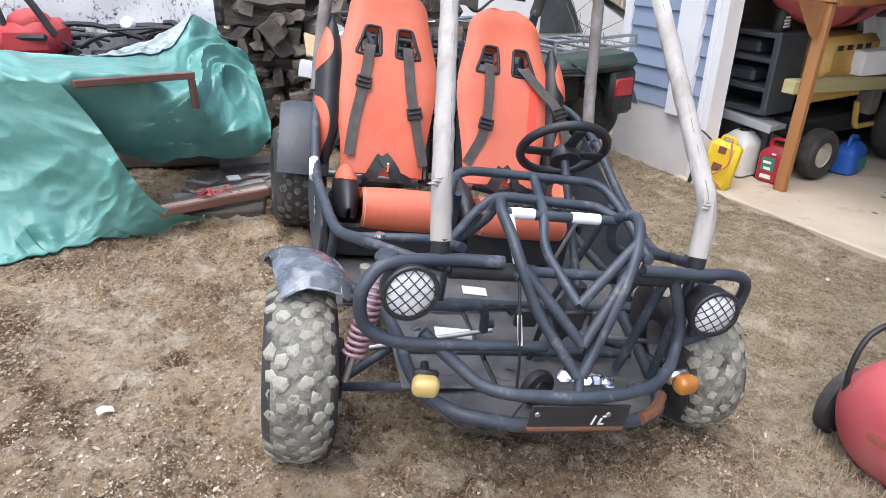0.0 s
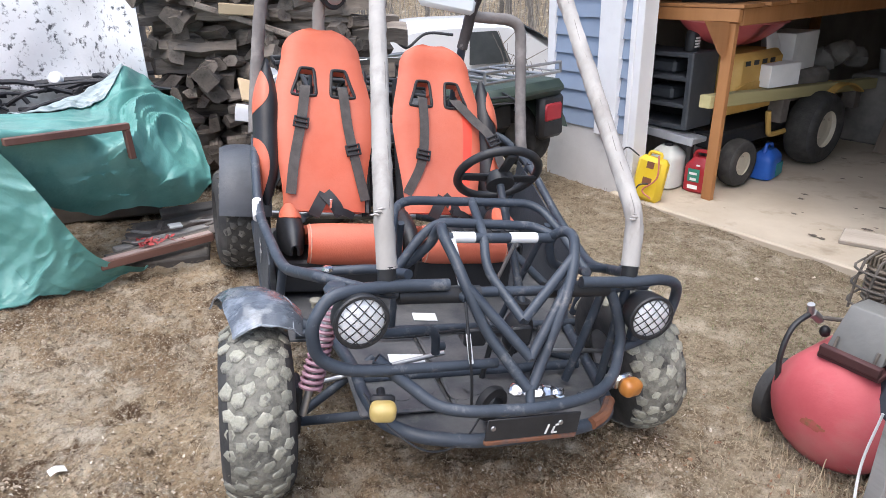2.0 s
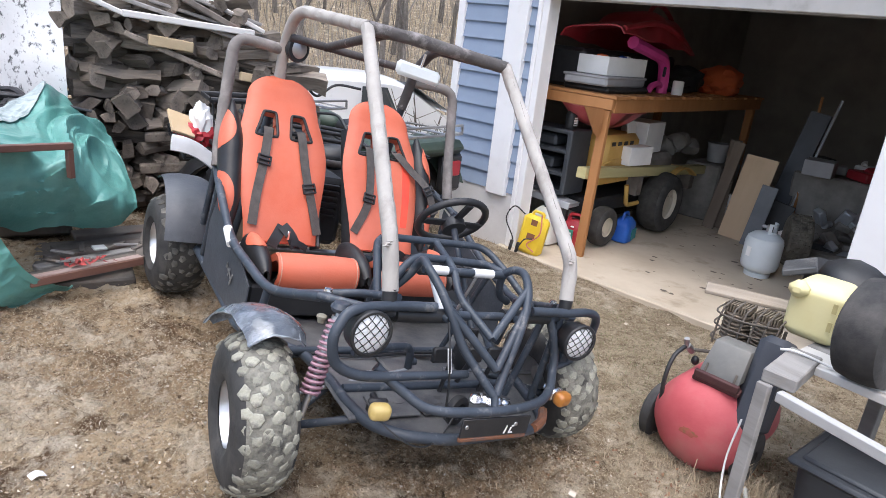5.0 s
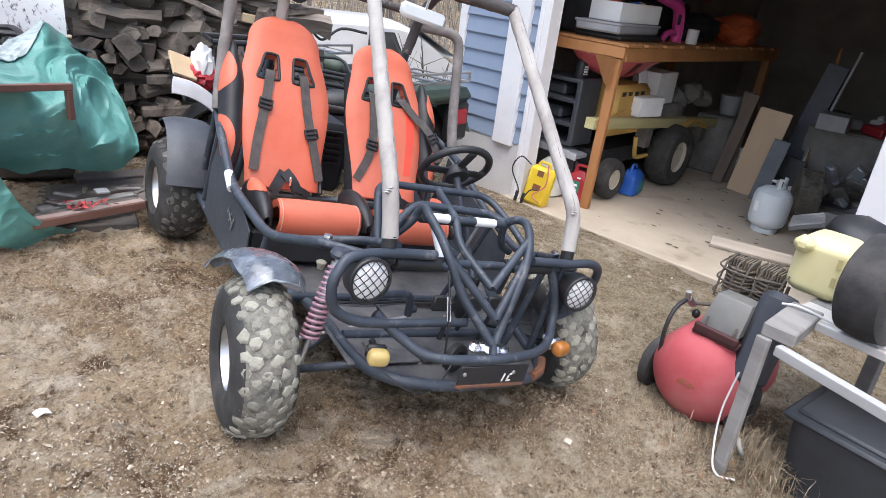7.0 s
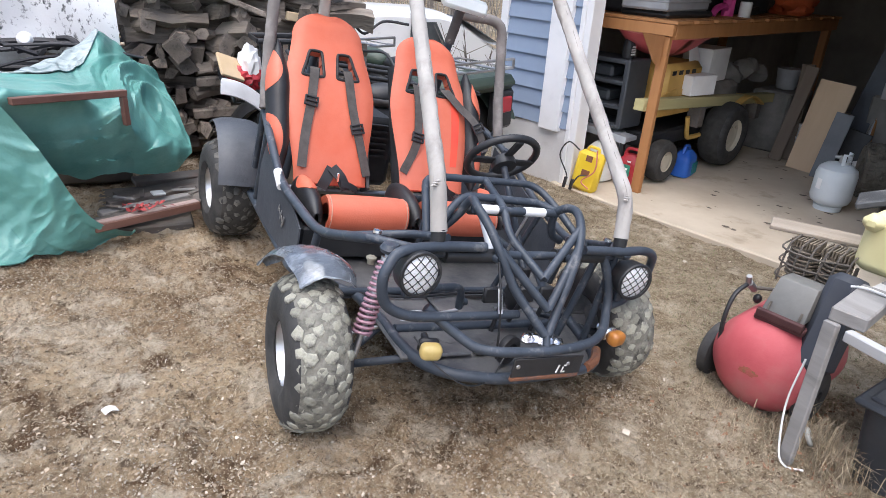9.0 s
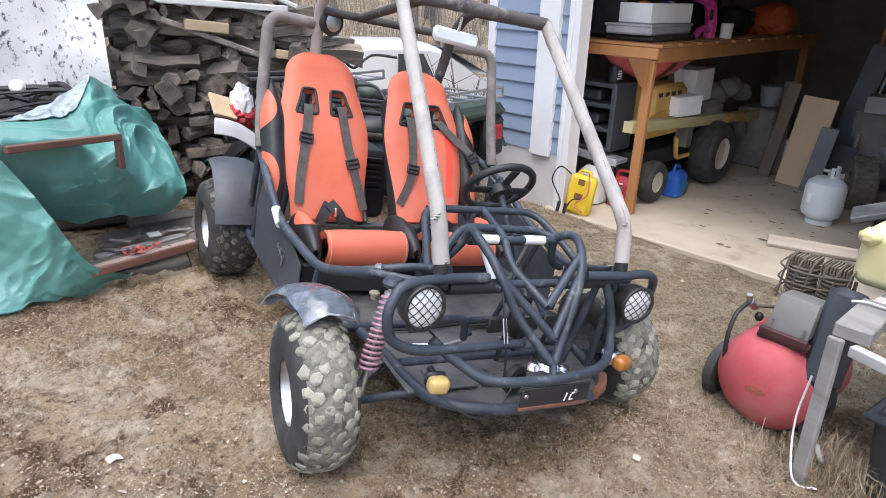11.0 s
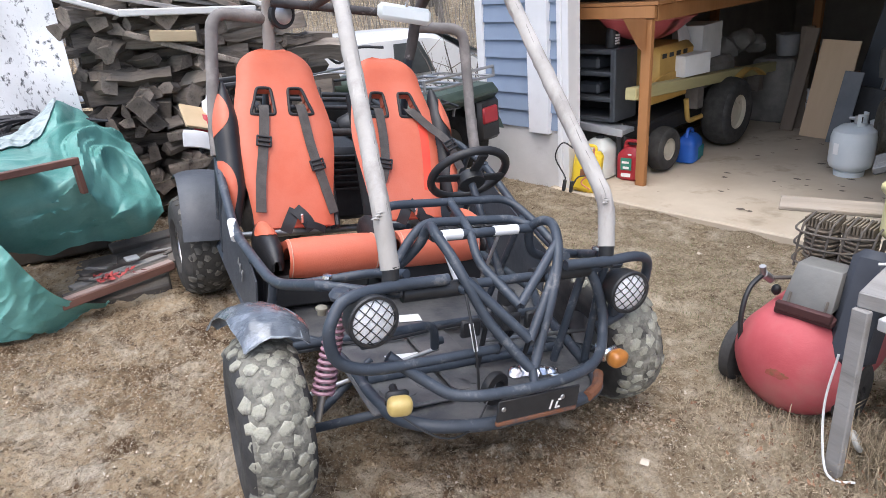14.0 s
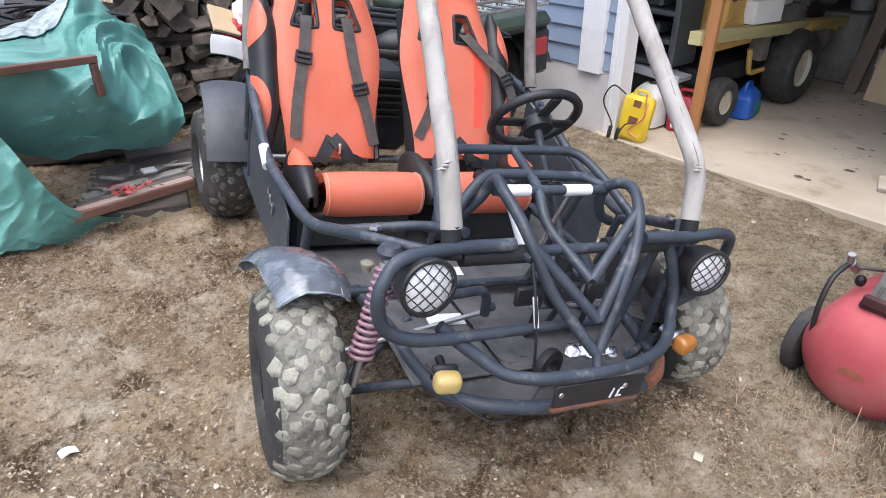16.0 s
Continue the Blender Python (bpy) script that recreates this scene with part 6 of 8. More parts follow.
kinds = [bare_tree(s, h) for s, h in ((1, 7.0), (2, 9.0), (3, 6.0))]
rng = random.Random(21)
spots = [(rng.uniform(-10, 26), rng.uniform(14.5, 34)) for _ in range(90)]
for k, (x, y) in enumerate(spots):
    m = pose(x, y, gz(x, y) - 0.05, rng.uniform(-4, 4), rng.uniform(-4, 4), rng.uniform(0, 360))
    if k < 3:
        kinds[k].matrix_basis = m
    else:
        copy_thing(kinds[k % 3], m)
shrub = thing("bare_shrub", pose(2.75, 5.6, gz(2.75, 5.6)), "leafless grey shrub beside the garage", "shrub")
rng = random.Random(5)
for k in range(16):
    bm = B()
    a, l = rng.uniform(0, 6.28), rng.uniform(0.8, 1.7)
    d = Vector((math.cos(a) * 0.4, math.sin(a) * 0.4, 1)).normalized()
    p = [Vector((0, 0, 0)), d * l * 0.5 + Vector((rng.uniform(-0.1, 0.1), rng.uniform(-0.1, 0.1), 0)), d * l]
    tube(bm, smooth_path(p, 3), [0.012] * 4 + [0.008, 0.006, 0.004], 5)
    for _ in range(6):
        s = rng.uniform(0.3, 0.9)
        o = p[0].lerp(p[2], s)
        e = o + Vector((rng.uniform(-0.25, 0.25), rng.uniform(-0.25, 0.25), rng.uniform(0.05, 0.3)))
        tube(bm, [o, e], [0.005, 0.002], 4)
    part("stem", bm, M_bark, shrub)

# brush on the slope
rng = random.Random(77)
vs, fs = [], []
for _ in range(9000):
    x, y = rng.uniform(-12, 28), 13.6 + 26 * rng.random() ** 1.4
    h, w = rng.uniform(0.5, 2.6), rng.uniform(0.006, 0.02)
    a = rng.uniform(0, 3.14)
    u = Vector((math.cos(a) * w, math.sin(a) * w, 0))
    b = Vector((x, y, gz(x, y) - 0.05))
    t = b + Vector((rng.uniform(-0.35, 0.35) * h, rng.uniform(-0.2, 0.2) * h, h))
    i = len(vs)
    vs += [tuple(b - u), tuple(b + u), tuple(t)]
    fs.append((i, i + 1, i + 2))
me = bpy.data.meshes.new("brush")
me.from_pydata(vs, [], fs)
me.materials.append(surface("grey_brush", (0.2, 0.18, 0.155), (0.3, 0.275, 0.24), 3, 0.9, bump=0, island=0.4))
tagged(new("brush", me), "leafless grey brush covering the slope", "brush", kind="stuff")

# ---- inside the garage ----
def G(s, d, z, rx=0, ry=0, rz=0):
    return GARAGE @ pose(s, d, z, rx, ry, rz)


M_tracyel = surface("dusty_yellow_tractor_paint", (0.5, 0.3, 0.07), (0.6, 0.38, 0.11), 5, 0.5, bump=0.1, c3=(0.3, 0.18, 0.06), scale3=4, amount3=0.28)
M_beam = surface("greenish_treated_lumber", (0.34, 0.3, 0.14), (0.44, 0.39, 0.2), 6, 0.75, bump=0.25, bscale=40, stretch=(1, 0.12, 1))
M_brightyel = surface("yellow_plastic_case", (0.75, 0.52, 0.02), (0.82, 0.6, 0.05), 6, 0.4, bump=0.08, c3=(0.35, 0.22, 0.03), scale3=8, amount3=0.26)
M_blue = surface("blue_plastic", (0.02, 0.09, 0.42), (0.03, 0.13, 0.5), 5, 0.35, bump=0.05)
M_teal = surface("teal_plastic", (0.02, 0.18, 0.2), (0.03, 0.24, 0.26), 5, 0.4, bump=0.05)
M_pink = surface("pink_plastic", (0.6, 0.05, 0.26), (0.68, 0.08, 0.33), 5, 0.4, bump=0.05)
M_redtoy = surface("dull_red_toy_plastic", (0.24, 0.014, 0.022), (0.31, 0.024, 0.034), 5, 0.4, bump=0.05)
M_orangetoy = surface("orange_red_plastic", (0.55, 0.1, 0.03), (0.62, 0.14, 0.05), 5, 0.45, bump=0.05)
M_paper = surface("white_carton", (0.72, 0.71, 0.69), (0.82, 0.81, 0.79), 5, 0.75, bump=0.06, c3=(0.5, 0.48, 0.46), scale3=9, amount3=0.22)
M_greyplas = surface("grey_tray_plastic", (0.26, 0.26, 0.27), (0.33, 0.33, 0.34), 5, 0.55, bump=0.05)
M_blackshelf = surface("black_plastic_shelf", (0.036, 0.041, 0.049), (0.06, 0.067, 0.078), 5, 0.45, bump=0.08)
M_alu = surface("dull_aluminium", (0.45, 0.48, 0.52), (0.55, 0.58, 0.62), 7, 0.4, metal=0.6, bump=0.08)
M_jug = surface("translucent_white_jug", (0.55, 0.56, 0.53), (0.66, 0.67, 0.63), 4, 0.45, bump=0.05, c3=(0.4, 0.4, 0.36), scale3=4, amount3=0.3)
M_propane = surface("grey_painted_tank", (0.58, 0.63, 0.65), (0.68, 0.72, 0.74), 4, 0.4, bump=0.05, c3=(0.38, 0.38, 0.36), scale3=5, amount3=0.22)
M_ply = surface("tan_plywood", (0.58, 0.42, 0.27), (0.68, 0.52, 0.35), 4, 0.75, bump=0.1, stretch=(1, 1, 0.2), c3=(0.34, 0.21, 0.1), scale3=3, amount3=0.3)
M_dusty = surface("dusty_dark_furniture", (0.15, 0.14, 0.128), (0.28, 0.26, 0.235), 5, 0.6, bump=0.2, bscale=40, c3=(0.2, 0.185, 0.165), scale3=5, amount3=0.3)
M_brownboard = surface("brown_leaning_board", (0.15, 0.115, 0.085), (0.22, 0.175, 0.135), 5, 0.7, bump=0.2, stretch=(1, 1, 0.2))
M_greenlabel = surface("green_label", (0.03, 0.2, 0.14), (0.05, 0.26, 0.19), 8, 0.4, bump=0)

bench = thing("storage_bench", GARAGE, "tall orange pine storage bench with a plank deck", "bench")
bm = B()
box(bm, -0.04, -0.022, 0, 0.04, 0.022, 1.25, 0.004, pose(-1.585, 3.285, SLAB, 0, 0.9, 0))
part("front_post", bm, M_lumber, bench, smooth=False)
for s, d in ((-2.70, 3.29), (-1.58, 6.6), (-2.70, 6.6)):
    bm = B()
    box(bm, s - 0.04, d - 0.04, SLAB, s + 0.04, d + 0.04, 1.09, 0.004)
    part("post", bm, M_lumber, bench, smooth=False)
bm = B()
box(bm, -2.75, 3.245, 1.10, -1.50, 3.285, 1.185, 0.004)
part("front_beam", bm, M_lumber, bench, smooth=False)
bm = B()
box(bm, -1.54, 3.30, 1.075, -1.50, 6.65, 1.185, 0.004)
part("side_beam", bm, M_lumber, bench, smooth=False)
bm = B()
v = [bm.verts.new(c) for c in ((-1.75, 3.24, 1.10), (-1.56, 3.24, 1.10), (-1.56, 3.24, 0.86), (-1.62, 3.24, 0.90))]
bm.faces.new(v)
bmesh.ops.solidify(bm, geom=bm.faces[:], thickness=0.018)
part("gusset", bm, M_lumber, bench, smooth=False)
for k in range(11):
    bm = B()
    d = 3.24 + 0.315 * k
    box(bm, -2.77, d, 1.188, -1.47, d + 0.235, 1.212, 0.003)
    part("deck_plank", bm, M_lumber, bench, smooth=False)

# on the deck
def carton(name, mat, w, dp, h, m, label, cat="box", flaps=False):
    bm = B()
    box(bm, -w / 2, -dp / 2, 0, w / 2, dp / 2, h, 0.004)
    if not flaps:
        top = max(bm.faces, key=lambda f: f.calc_center_median().z)
        r = bmesh.ops.inset_individual(bm, faces=[top], thickness=0.006)
        for v in top.verts:
            v.co.z -= h * 0.5
    return solid(name, bm, mat, m, label, cat, smooth=False)


DZ = 1.213
bm = B()
box(bm, -0.22, -0.36, 0, 0.22, 0.36, 0.05, 0.02)
solid("black_case", bm, M_black, G(-1.85, 3.72, DZ), "flat black case on the bench deck", "case", smooth=False)
bm = B()
box(bm, -0.2, -0.36, 0, 0.2, 0.36, 0.075, 0.015)
box(bm, -0.21, -0.37, 0.06, 0.21, 0.37, 0.082, 0.008)
solid("grey_tray", bm, M_greyplas, G(-1.84, 3.66, DZ + 0.052, 0, 0, 3), "shallow grey plastic tray on the case", "tray", smooth=False)
carton("white_carton", M_paper, 0.30, 0.60, 0.15, G(-1.83, 3.72, DZ + 0.137, 0, 0, -3), "open white carton full of oddments on the tray")
for k, (d, mt, w) in enumerate(((-0.18, M_orangetoy, 0.07), (-0.02, M_black, 0.09), (0.16, M_blue, 0.05), (0.22, M_paper, 0.06))):
    bm = B()
    blob(bm, (0, 0, 0), (w, w * 1.1, 0.05), 12, 0.4)
    solid("oddment", bm, mt, G(-1.83, 3.72 + d, DZ + 0.15 + 0.10), "small coloured oddment in the carton", "oddment", "oddments in the carton")
toy = thing("toy_car_body", G(-1.98, 4.32, 1.60, -3, -6, 8), "dull red plastic toy car body lying on boxes", "toy car")
bm = B()
def toy_fn(u, v):
    x = (v * 2 - 1)
    y = -1.0 + 2.0 * u
    h = 0.07 + 0.05 * step(0.04, 0.16, u) + 0.15 * step(0.26, 0.42, u) * (1 - step(0.70, 0.88, u)) - 0.05 * step(0.9, 1.0, u)
    return Vector((x * (0.27 + 0.05 * math.sin(math.pi * u)), y, h * max(0, 1 - abs(x) ** 5) ** 0.5 + 0.01 * math.sin(u * 19)))
grid(bm, toy_fn, 30, 16, thick=0.012, keep=lambda u, v: not (0.42 < u < 0.62 and 0.25 < v < 0.75))
part("shell", bm, M_redtoy, toy)
bm = B()
tube(bm, smooth_path([(0.25, -0.95, 0.05), (0.30, -0.3, 0.16), (0.31, 0.3, 0.12), (0.25, 0.9, 0.05)], 8), 0.025, 8)
tube(bm, smooth_path([(0.18, -0.3, 0.2), (0.16, 0.0, 0.36), (0.16, 0.35, 0.34), (0.2, 0.6, 0.16)], 8), 0.02, 8)
part("sill", bm, M_redtoy, toy)
bm = B()
box(bm, -0.28, -0.85, -0.30, 0.24, 0.9, 0.03, 0.03)
solid("dark_box", bm, M_black, G(-2.2, 4.3, 1.515), "large dark box holding up the toy body", "box", smooth=False)
pk = thing("pink_toy", G(-1.75, 4.45, DZ), "bright pink plastic toy frame on the bench", "toy")
bm = B()
tube(bm, smooth_path([(0, 0.12, 0.0), (0.0, 0.10, 0.16), (0, 0.02, 0.30), (0, -0.25, 0.36), (0, -0.6, 0.42)], 8), 0.055, 8)
tube(bm, smooth_path([(0, -0.16, 0.0), (0, -0.1, 0.06), (0, 0.02, 0.08), (0, 0.11, 0.05)], 8), 0.03, 8)
part("toy_frame", bm, M_pink, pk)
bm = B()
box(bm, 0.03, 0.0, 0.15, 0.05, 0.04, 0.24, 0.008)
part("toy_clip", bm, M_blackvinyl, pk)
bm = B()
lathe(bm, [(0.0, 0), (0.05, 0), (0.052, 0.01), (0.052, 0.12), (0.046, 0.128), (0.0, 0.13)], Matrix(), 20)
solid("white_can", bm, M_paper, G(-1.62, 4.62, DZ), "white tin can on the bench edge", "can")
bm = B()
blob(bm, (0, 0, 0.12), (0.2, 0.32, 0.14), 14, 0.35)
solid("dark_bag", bm, M_blackvinyl, G(-1.85, 5.15, DZ), "dark bundle on the bench", "bundle")
bm = B()
blob(bm, (0, 0, 0.14), (0.2, 0.34, 0.16), 14, 0.3)
box(bm, -0.18, -0.2, 0.0, 0.2, 0.1, 0.12, 0.04)
solid("orange_toy", bm, M_orangetoy, G(-1.75, 5.95, DZ), "orange-red plastic toy on the bench", "toy")

# under the deck
shelf = thing("plastic_shelf", G(-2.17, 3.5, 0), "black plastic tiered shelf unit", "shelf")
for s in (-0.27, 0.27):
    bm = B()
    box(bm, s - 0.025, -0.16, 0.30, s + 0.025, 0.16, 0.87, 0.01)
    part("shelf_side", bm, M_blackshelf, shelf, smooth=False)
for z in (0.30, 0.46, 0.66, 0.83):
    bm = B()
    box(bm, -0.26, -0.165, z, 0.26, 0.15, z + 0.035, 0.008)
    part("shelf_board", bm, M_blackshelf, shelf, smooth=False)
bm = B()
box(bm, -0.25, 0.13, 0.30, 0.25, 0.15, 0.86, 0.003)
part("shelf_back", bm, M_black, shelf, smooth=False)
for z in (0.50, 0.70):
    bm = B()
    box(bm, -0.11, -0.10, z, 0.1, 0.1, z + 0.10, 0.02)
    part("drawer", bm, M_blackshelf, shelf, smooth=False)
bm = B()
box(bm, -0.30, -0.2, SLAB, 0.30, 0.2, 0.24, 0.02)
solid("dark_crate", bm, M_dusty, G(-2.25, 3.72, 0), "dark crate under the shelf", "crate", smooth=False)
bm = B()
box(bm, -0.36, -0.09, -0.018, 0.36, 0.09, 0.018, 0.004)
box(bm, -0.36, -0.095, -0.03, 0.36, -0.08, 0.03, 0.003)
solid("metal_ramp", bm, M_alu, G(-2.12, 3.36, 0.265, 0, 4, 2), "dull aluminium loading ramp", "ramp", smooth=False)
for s, d in ((-2.4, 3.36), (-1.84, 3.38)):
    bm = B()
    box(bm, s - 0.02, d - 0.02, SLAB, s + 0.02, d + 0.02, 0.235, 0.003)
    solid("ramp_prop", bm, M_black, GARAGE, "dark prop holding the ramp", "prop", "ramp props", smooth=False)
bm = B()
lathe(bm, [(0.0, 0), (0.045, 0), (0.05, 0.01), (0.05, 0.12), (0.03, 0.16), (0.018, 0.17), (0.018, 0.195), (0.0, 0.196)], Matrix(), 16)
oil = solid("oil_bottle", bm, M_black, G(-1.98, 3.45, 0.867), "black oil bottle with a pale label", "bottle")
for z_, w in ((0.03, 0.03), (0.05, 0.026), (0.07, 0.03), (0.09, 0.022)):
    bm = B()
    box(bm, 0.047, -w, z_, 0.053, w, z_ + 0.012, 0)
    part("label_bar", bm, M_paper, oil, smooth=False)
ky = thing("red_sled", G(-1.96, 3.78, 0.925, -3, 6, 0), "round-bottomed red plastic sled slung under the deck", "sled")
bm = B()


def dish(u, v):
    a, r = 2 * math.pi * u, max(0.02, v)
    return Vector((0.27 * r * math.cos(a), 0.12 + 0.62 * r * math.sin(a), 0.155 - 0.20 * (1 - r ** 2.4)))


grid(bm, dish, 40, 12, thick=0.008)
bmesh.ops.remove_doubles(bm, verts=bm.verts[:], dist=0.0005)
hull = part("hull", bm, surface("pale_red_plastic", (0.42, 0.06, 0.075), (0.5, 0.11, 0.12), 4, 0.35, bump=0.04), ky)
bm = B()
tube(bm, [dish(k / 40, 1.0) for k in range(40)], 0.012, 8, closed=True)
part("rolled_rim", bm, surface("faded_red_rim", (0.5, 0.13, 0.13), (0.58, 0.2, 0.19), 5, 0.4), ky)

trac = thing("lawn_tractor", GARAGE, "dusty yellow riding lawn tractor loaded with cartons", "lawn tractor")
bm = B()
box(bm, -2.12, 3.72, 0.40, -1.74, 4.35, 0.83, 0.05)
hood = part("hood", bm, M_tracyel, trac, "dusty yellow hood")
for k in range(4):
    bm = B()
    box(bm, -1.741, 3.80 + 0.11 * k, 0.74, -1.735, 3.86 + 0.11 * k, 0.775, 0)
    part("vent_slot", bm, M_black, hood, smooth=False)
bm = B()
grid(bm, lambda u, v: Vector((-1.73, 3.55 + 0.75 * u, 0.40 + 0.22 * v * math.sin(math.pi * (0.15 + 0.7 * u)))), 14, 4, thick=0.02)
part("front_guard", bm, M_tracyel, trac)
bm = B()
box(bm, -2.1, 3.6, 0.12, -1.74, 5.3, 0.26, 0.02)
part("chassis", bm, M_black, trac, smooth=False)
bm = B()
tube(bm, corner_path([(-1.70, 4.15, 0.36), (-1.70, 4.2, 0.16), (-1.70, 4.5, 0.16), (-1.70, 4.75, 0.36)], 0.05), 0.022, 8)
part("step_frame", bm, M_tracyel, trac)
bm = B()
grid(bm, lambda u, v: Vector((-1.75 + 0.2 * v, 4.75 + math.cos(math.pi * (1 - u)) * 0.0 + 0.62 * u, 0.38 + 0.10 * math.sin(math.pi * u))), 12, 4, thick=0.015)
part("rear_fender", bm, M_tracyel, trac)
for s, d, z, R, W, rr in ((-1.64, 3.70, SLAB + 0.195, 0.195, 0.14, 0.12), (-2.22, 3.70, SLAB + 0.195, 0.195, 0.14, 0.12), (-1.60, 4.72, SLAB + 0.315, 0.315, 0.25, 0.18), (-2.28, 4.72, SLAB + 0.315, 0.315, 0.25, 0.18)):
    bm = B()
    lathe(bm, [(0.0, -W * 0.3), (rr * 0.4, -W * 0.3), (rr * 0.5, -W * 0.2), (rr * 0.9, -W * 0.25), (rr, -W * 0.45), (rr, W * 0.45), (rr * 0.9, W * 0.25), (rr * 0.5, W * 0.2), (rr * 0.4, W * 0.3), (0.0, W * 0.3)], pose(0, 0, 0, 0, 90, 0), 28)
    wh = part("wheel", bm, surface("cream_wheel", (0.5, 0.45, 0.35), (0.6, 0.55, 0.45), 5, 0.5, c3=(0.25, 0.15, 0.08), scale3=7, amount3=0.3) if s > -2 else M_steel, trac, "cream-painted steel wheel", pose(s, d, z))
    o = new("tyre", tyre_mesh("tyre", R, W, rr, [M_rubber, M_treadmud]))
    o.parent = wh
bm = B()
box(bm, -0.045, 0, -0.045, 0.045, 2.85, 0.045, 0.005)
solid("wooden_beam", bm, M_beam, G(-1.66, 3.22, 0.565, -3.6, 0, 0), "greenish square timber laid along the tractor", "timber", smooth=False)
bm = B()
box(bm, -1.74, 4.2, 0.27, -1.62, 4.3, 0.49, 0.004)
solid("timber_prop", bm, M_darkwood, GARAGE, "short block propping the timber", "block", "timber props", smooth=False)
bm = B()
box(bm, -1.74, 5.4, 0.22, -1.62, 5.5, 0.41, 0.004)
solid("timber_prop", bm, M_darkwood, GARAGE, "short block propping the timber", "block", "timber props", smooth=False)
carton("white_carton", M_paper, 0.20, 0.34, 0.17, G(-1.72, 4.18, 0.565, 0, 0, -8), "closed white carton on the timber", flaps=True)
carton("white_carton", M_paper, 0.28, 0.42, 0.30, G(-1.93, 4.72, 0.62, 0, 0, 4), "large white carton on the tractor seat", flaps=True)
bm = B()
grid(bm, lambda u, v: Vector((0.02 * math.sin(v * 5), -0.13 + 0.26 * u * (1 - 0.4 * v), 0.30 * v)), 6, 6, thick=0.004)
solid("paper_sheet", bm, M_paper, G(-1.84, 4.30, 0.735, 0, 0, 6), "crumpled white paper standing behind a carton", "paper")
bm = B()
box(bm, -0.25, -0.3, 0.38, 0.25, 0.35, 0.62, 0.05)
solid("tractor_seat_box", bm, M_dusty, G(-1.95, 4.72, 0), "black seat of the tractor under cartons", "seat", smooth=False)
bm = B()
for k in range(5):
    blob(bm, (0.08 * math.sin(k * 2.1), 0.12 * k, 0.05 * (k % 2)), (0.12, 0.1, 0.1), 12, 0.4)
solid("dark_clutter", bm, M_dusty, G(-1.95, 5.35, 0.62), "dark machine parts heaped behind the tractor", "clutter")
bm = B()
lathe(bm, [(0.0, 0), (0.09, 0), (0.1, 0.02), (0.12, 0.2), (0.13, 0.21), (0.0, 0.215)], Matrix(), 20)
solid("grey_bucket", bm, M_greyplas, G(-1.62, 6.0, 0.48), "grey plastic bucket on the timber end", "bucket")
bm = B()
box(bm, -0.2, -0.3, SLAB, 0.2, 0.3, 0.47, 0.02)
solid("dark_cabinet", bm, M_dusty, G(-1.65, 6.05, 0), "dark cabinet at the end of the bench", "cabinet", smooth=False)
for s, d, a in ((-1.36, 5.5, 5), (-1.30, 5.62, -4)):
    bm = B()
    box(bm, -0.06, -0.02, 0, 0.06, 0.02, 0.95, 0.004)
    solid("leaning_board", bm, M_brownboard, G(s, d, SLAB, -9, a, 0), "dark board leaning in the garage", "board", "leaning boards", smooth=False)
for k in range(3):
    bm = B()
    lathe(bm, [(0.0, 0), (0.055, 0), (0.06, 0.01), (0.06, 0.10), (0.066, 0.105), (0.066, 0.125), (0.0, 0.128)], Matrix(), 18)
    solid("white_tub", bm, M_paper, G(-1.2, 5.65, SLAB + 0.129 * k), "white plastic tub in a stack", "tub", "stacked tubs")

# floor by the door
yc = thing("yellow_case", G(-1.865, 2.925, SLAB, -7, 6, 12), "dirty yellow plastic jump-start case on the slab", "case")
bm = B()
box(bm, -0.112, -0.05, 0, 0.112, 0.05, 0.33, 0.03)
part("case_body", bm, M_brightyel, yc)
bm = B()
tube(bm, corner_path([(-0.05, 0, 0.32), (-0.045, 0, 0.365), (0.045, 0, 0.365), (0.05, 0, 0.32)], 0.02), 0.012, 8)
part("case_handle", bm, M_brightyel, yc)
for z, w in ((0.13, 0.035), (0.25, 0.028)):
    bm = B()
    box(bm, -w, -0.0525, z, w, -0.0495, z + 0.05, 0.001)
    part("case_mark", bm, M_rust, yc, smooth=False)
for k, pts in enumerate(([(-0.10, -0.05, 0.32), (-0.2, -0.08, 0.36), (-0.24, -0.09, 0.24), (-0.13, -0.1, 0.10), (-0.12, -0.12, 0.01)], [(0.02, -0.06, 0.14), (-0.03, -0.1, 0.12), (-0.06, -0.12, 0.03)], [(0.05, -0.06, 0.36), (0.08, -0.075, 0.2), (0.0, -0.085, 0.09), (0.08, -0.1, 0.05)])):
    bm = B()
    tube(bm, smooth_path(pts, 8), 0.006, 6)
    part("jump_cable", bm, M_black if k < 2 else surface("pink_cable", (0.5, 0.16, 0.12), None, 9, 0.5), yc)
for x in (-0.12, -0.06):
    bm = B()
    box(bm, x - 0.012, -0.135, 0.0, x + 0.012, -0.11, 0.09, 0.004)
    part("clamp", bm, M_black, yc)


def can_body(w, dp, h, sh):
    bm = B()
    def fn(u, v):
        a = 2 * math.pi * u
        c, s = math.cos(a), math.sin(a)
        k = (abs(c) ** 5 + abs(s) ** 5) ** (-0.2)
        r = min(1.0, 0.75 + 4 * v) if v < sh else 1 - 0.55 * ((v - sh) / (1 - sh)) ** 1.5
        return Vector((c * k * w * r, s * k * dp * r, h * v))
    grid(bm, fn, 32, 16)
    bmesh.ops.remove_doubles(bm, verts=bm.verts[:], dist=0.0005)
    bmesh.ops.holes_fill(bm, edges=[e for e in bm.edges if e.is_boundary])
    return bm


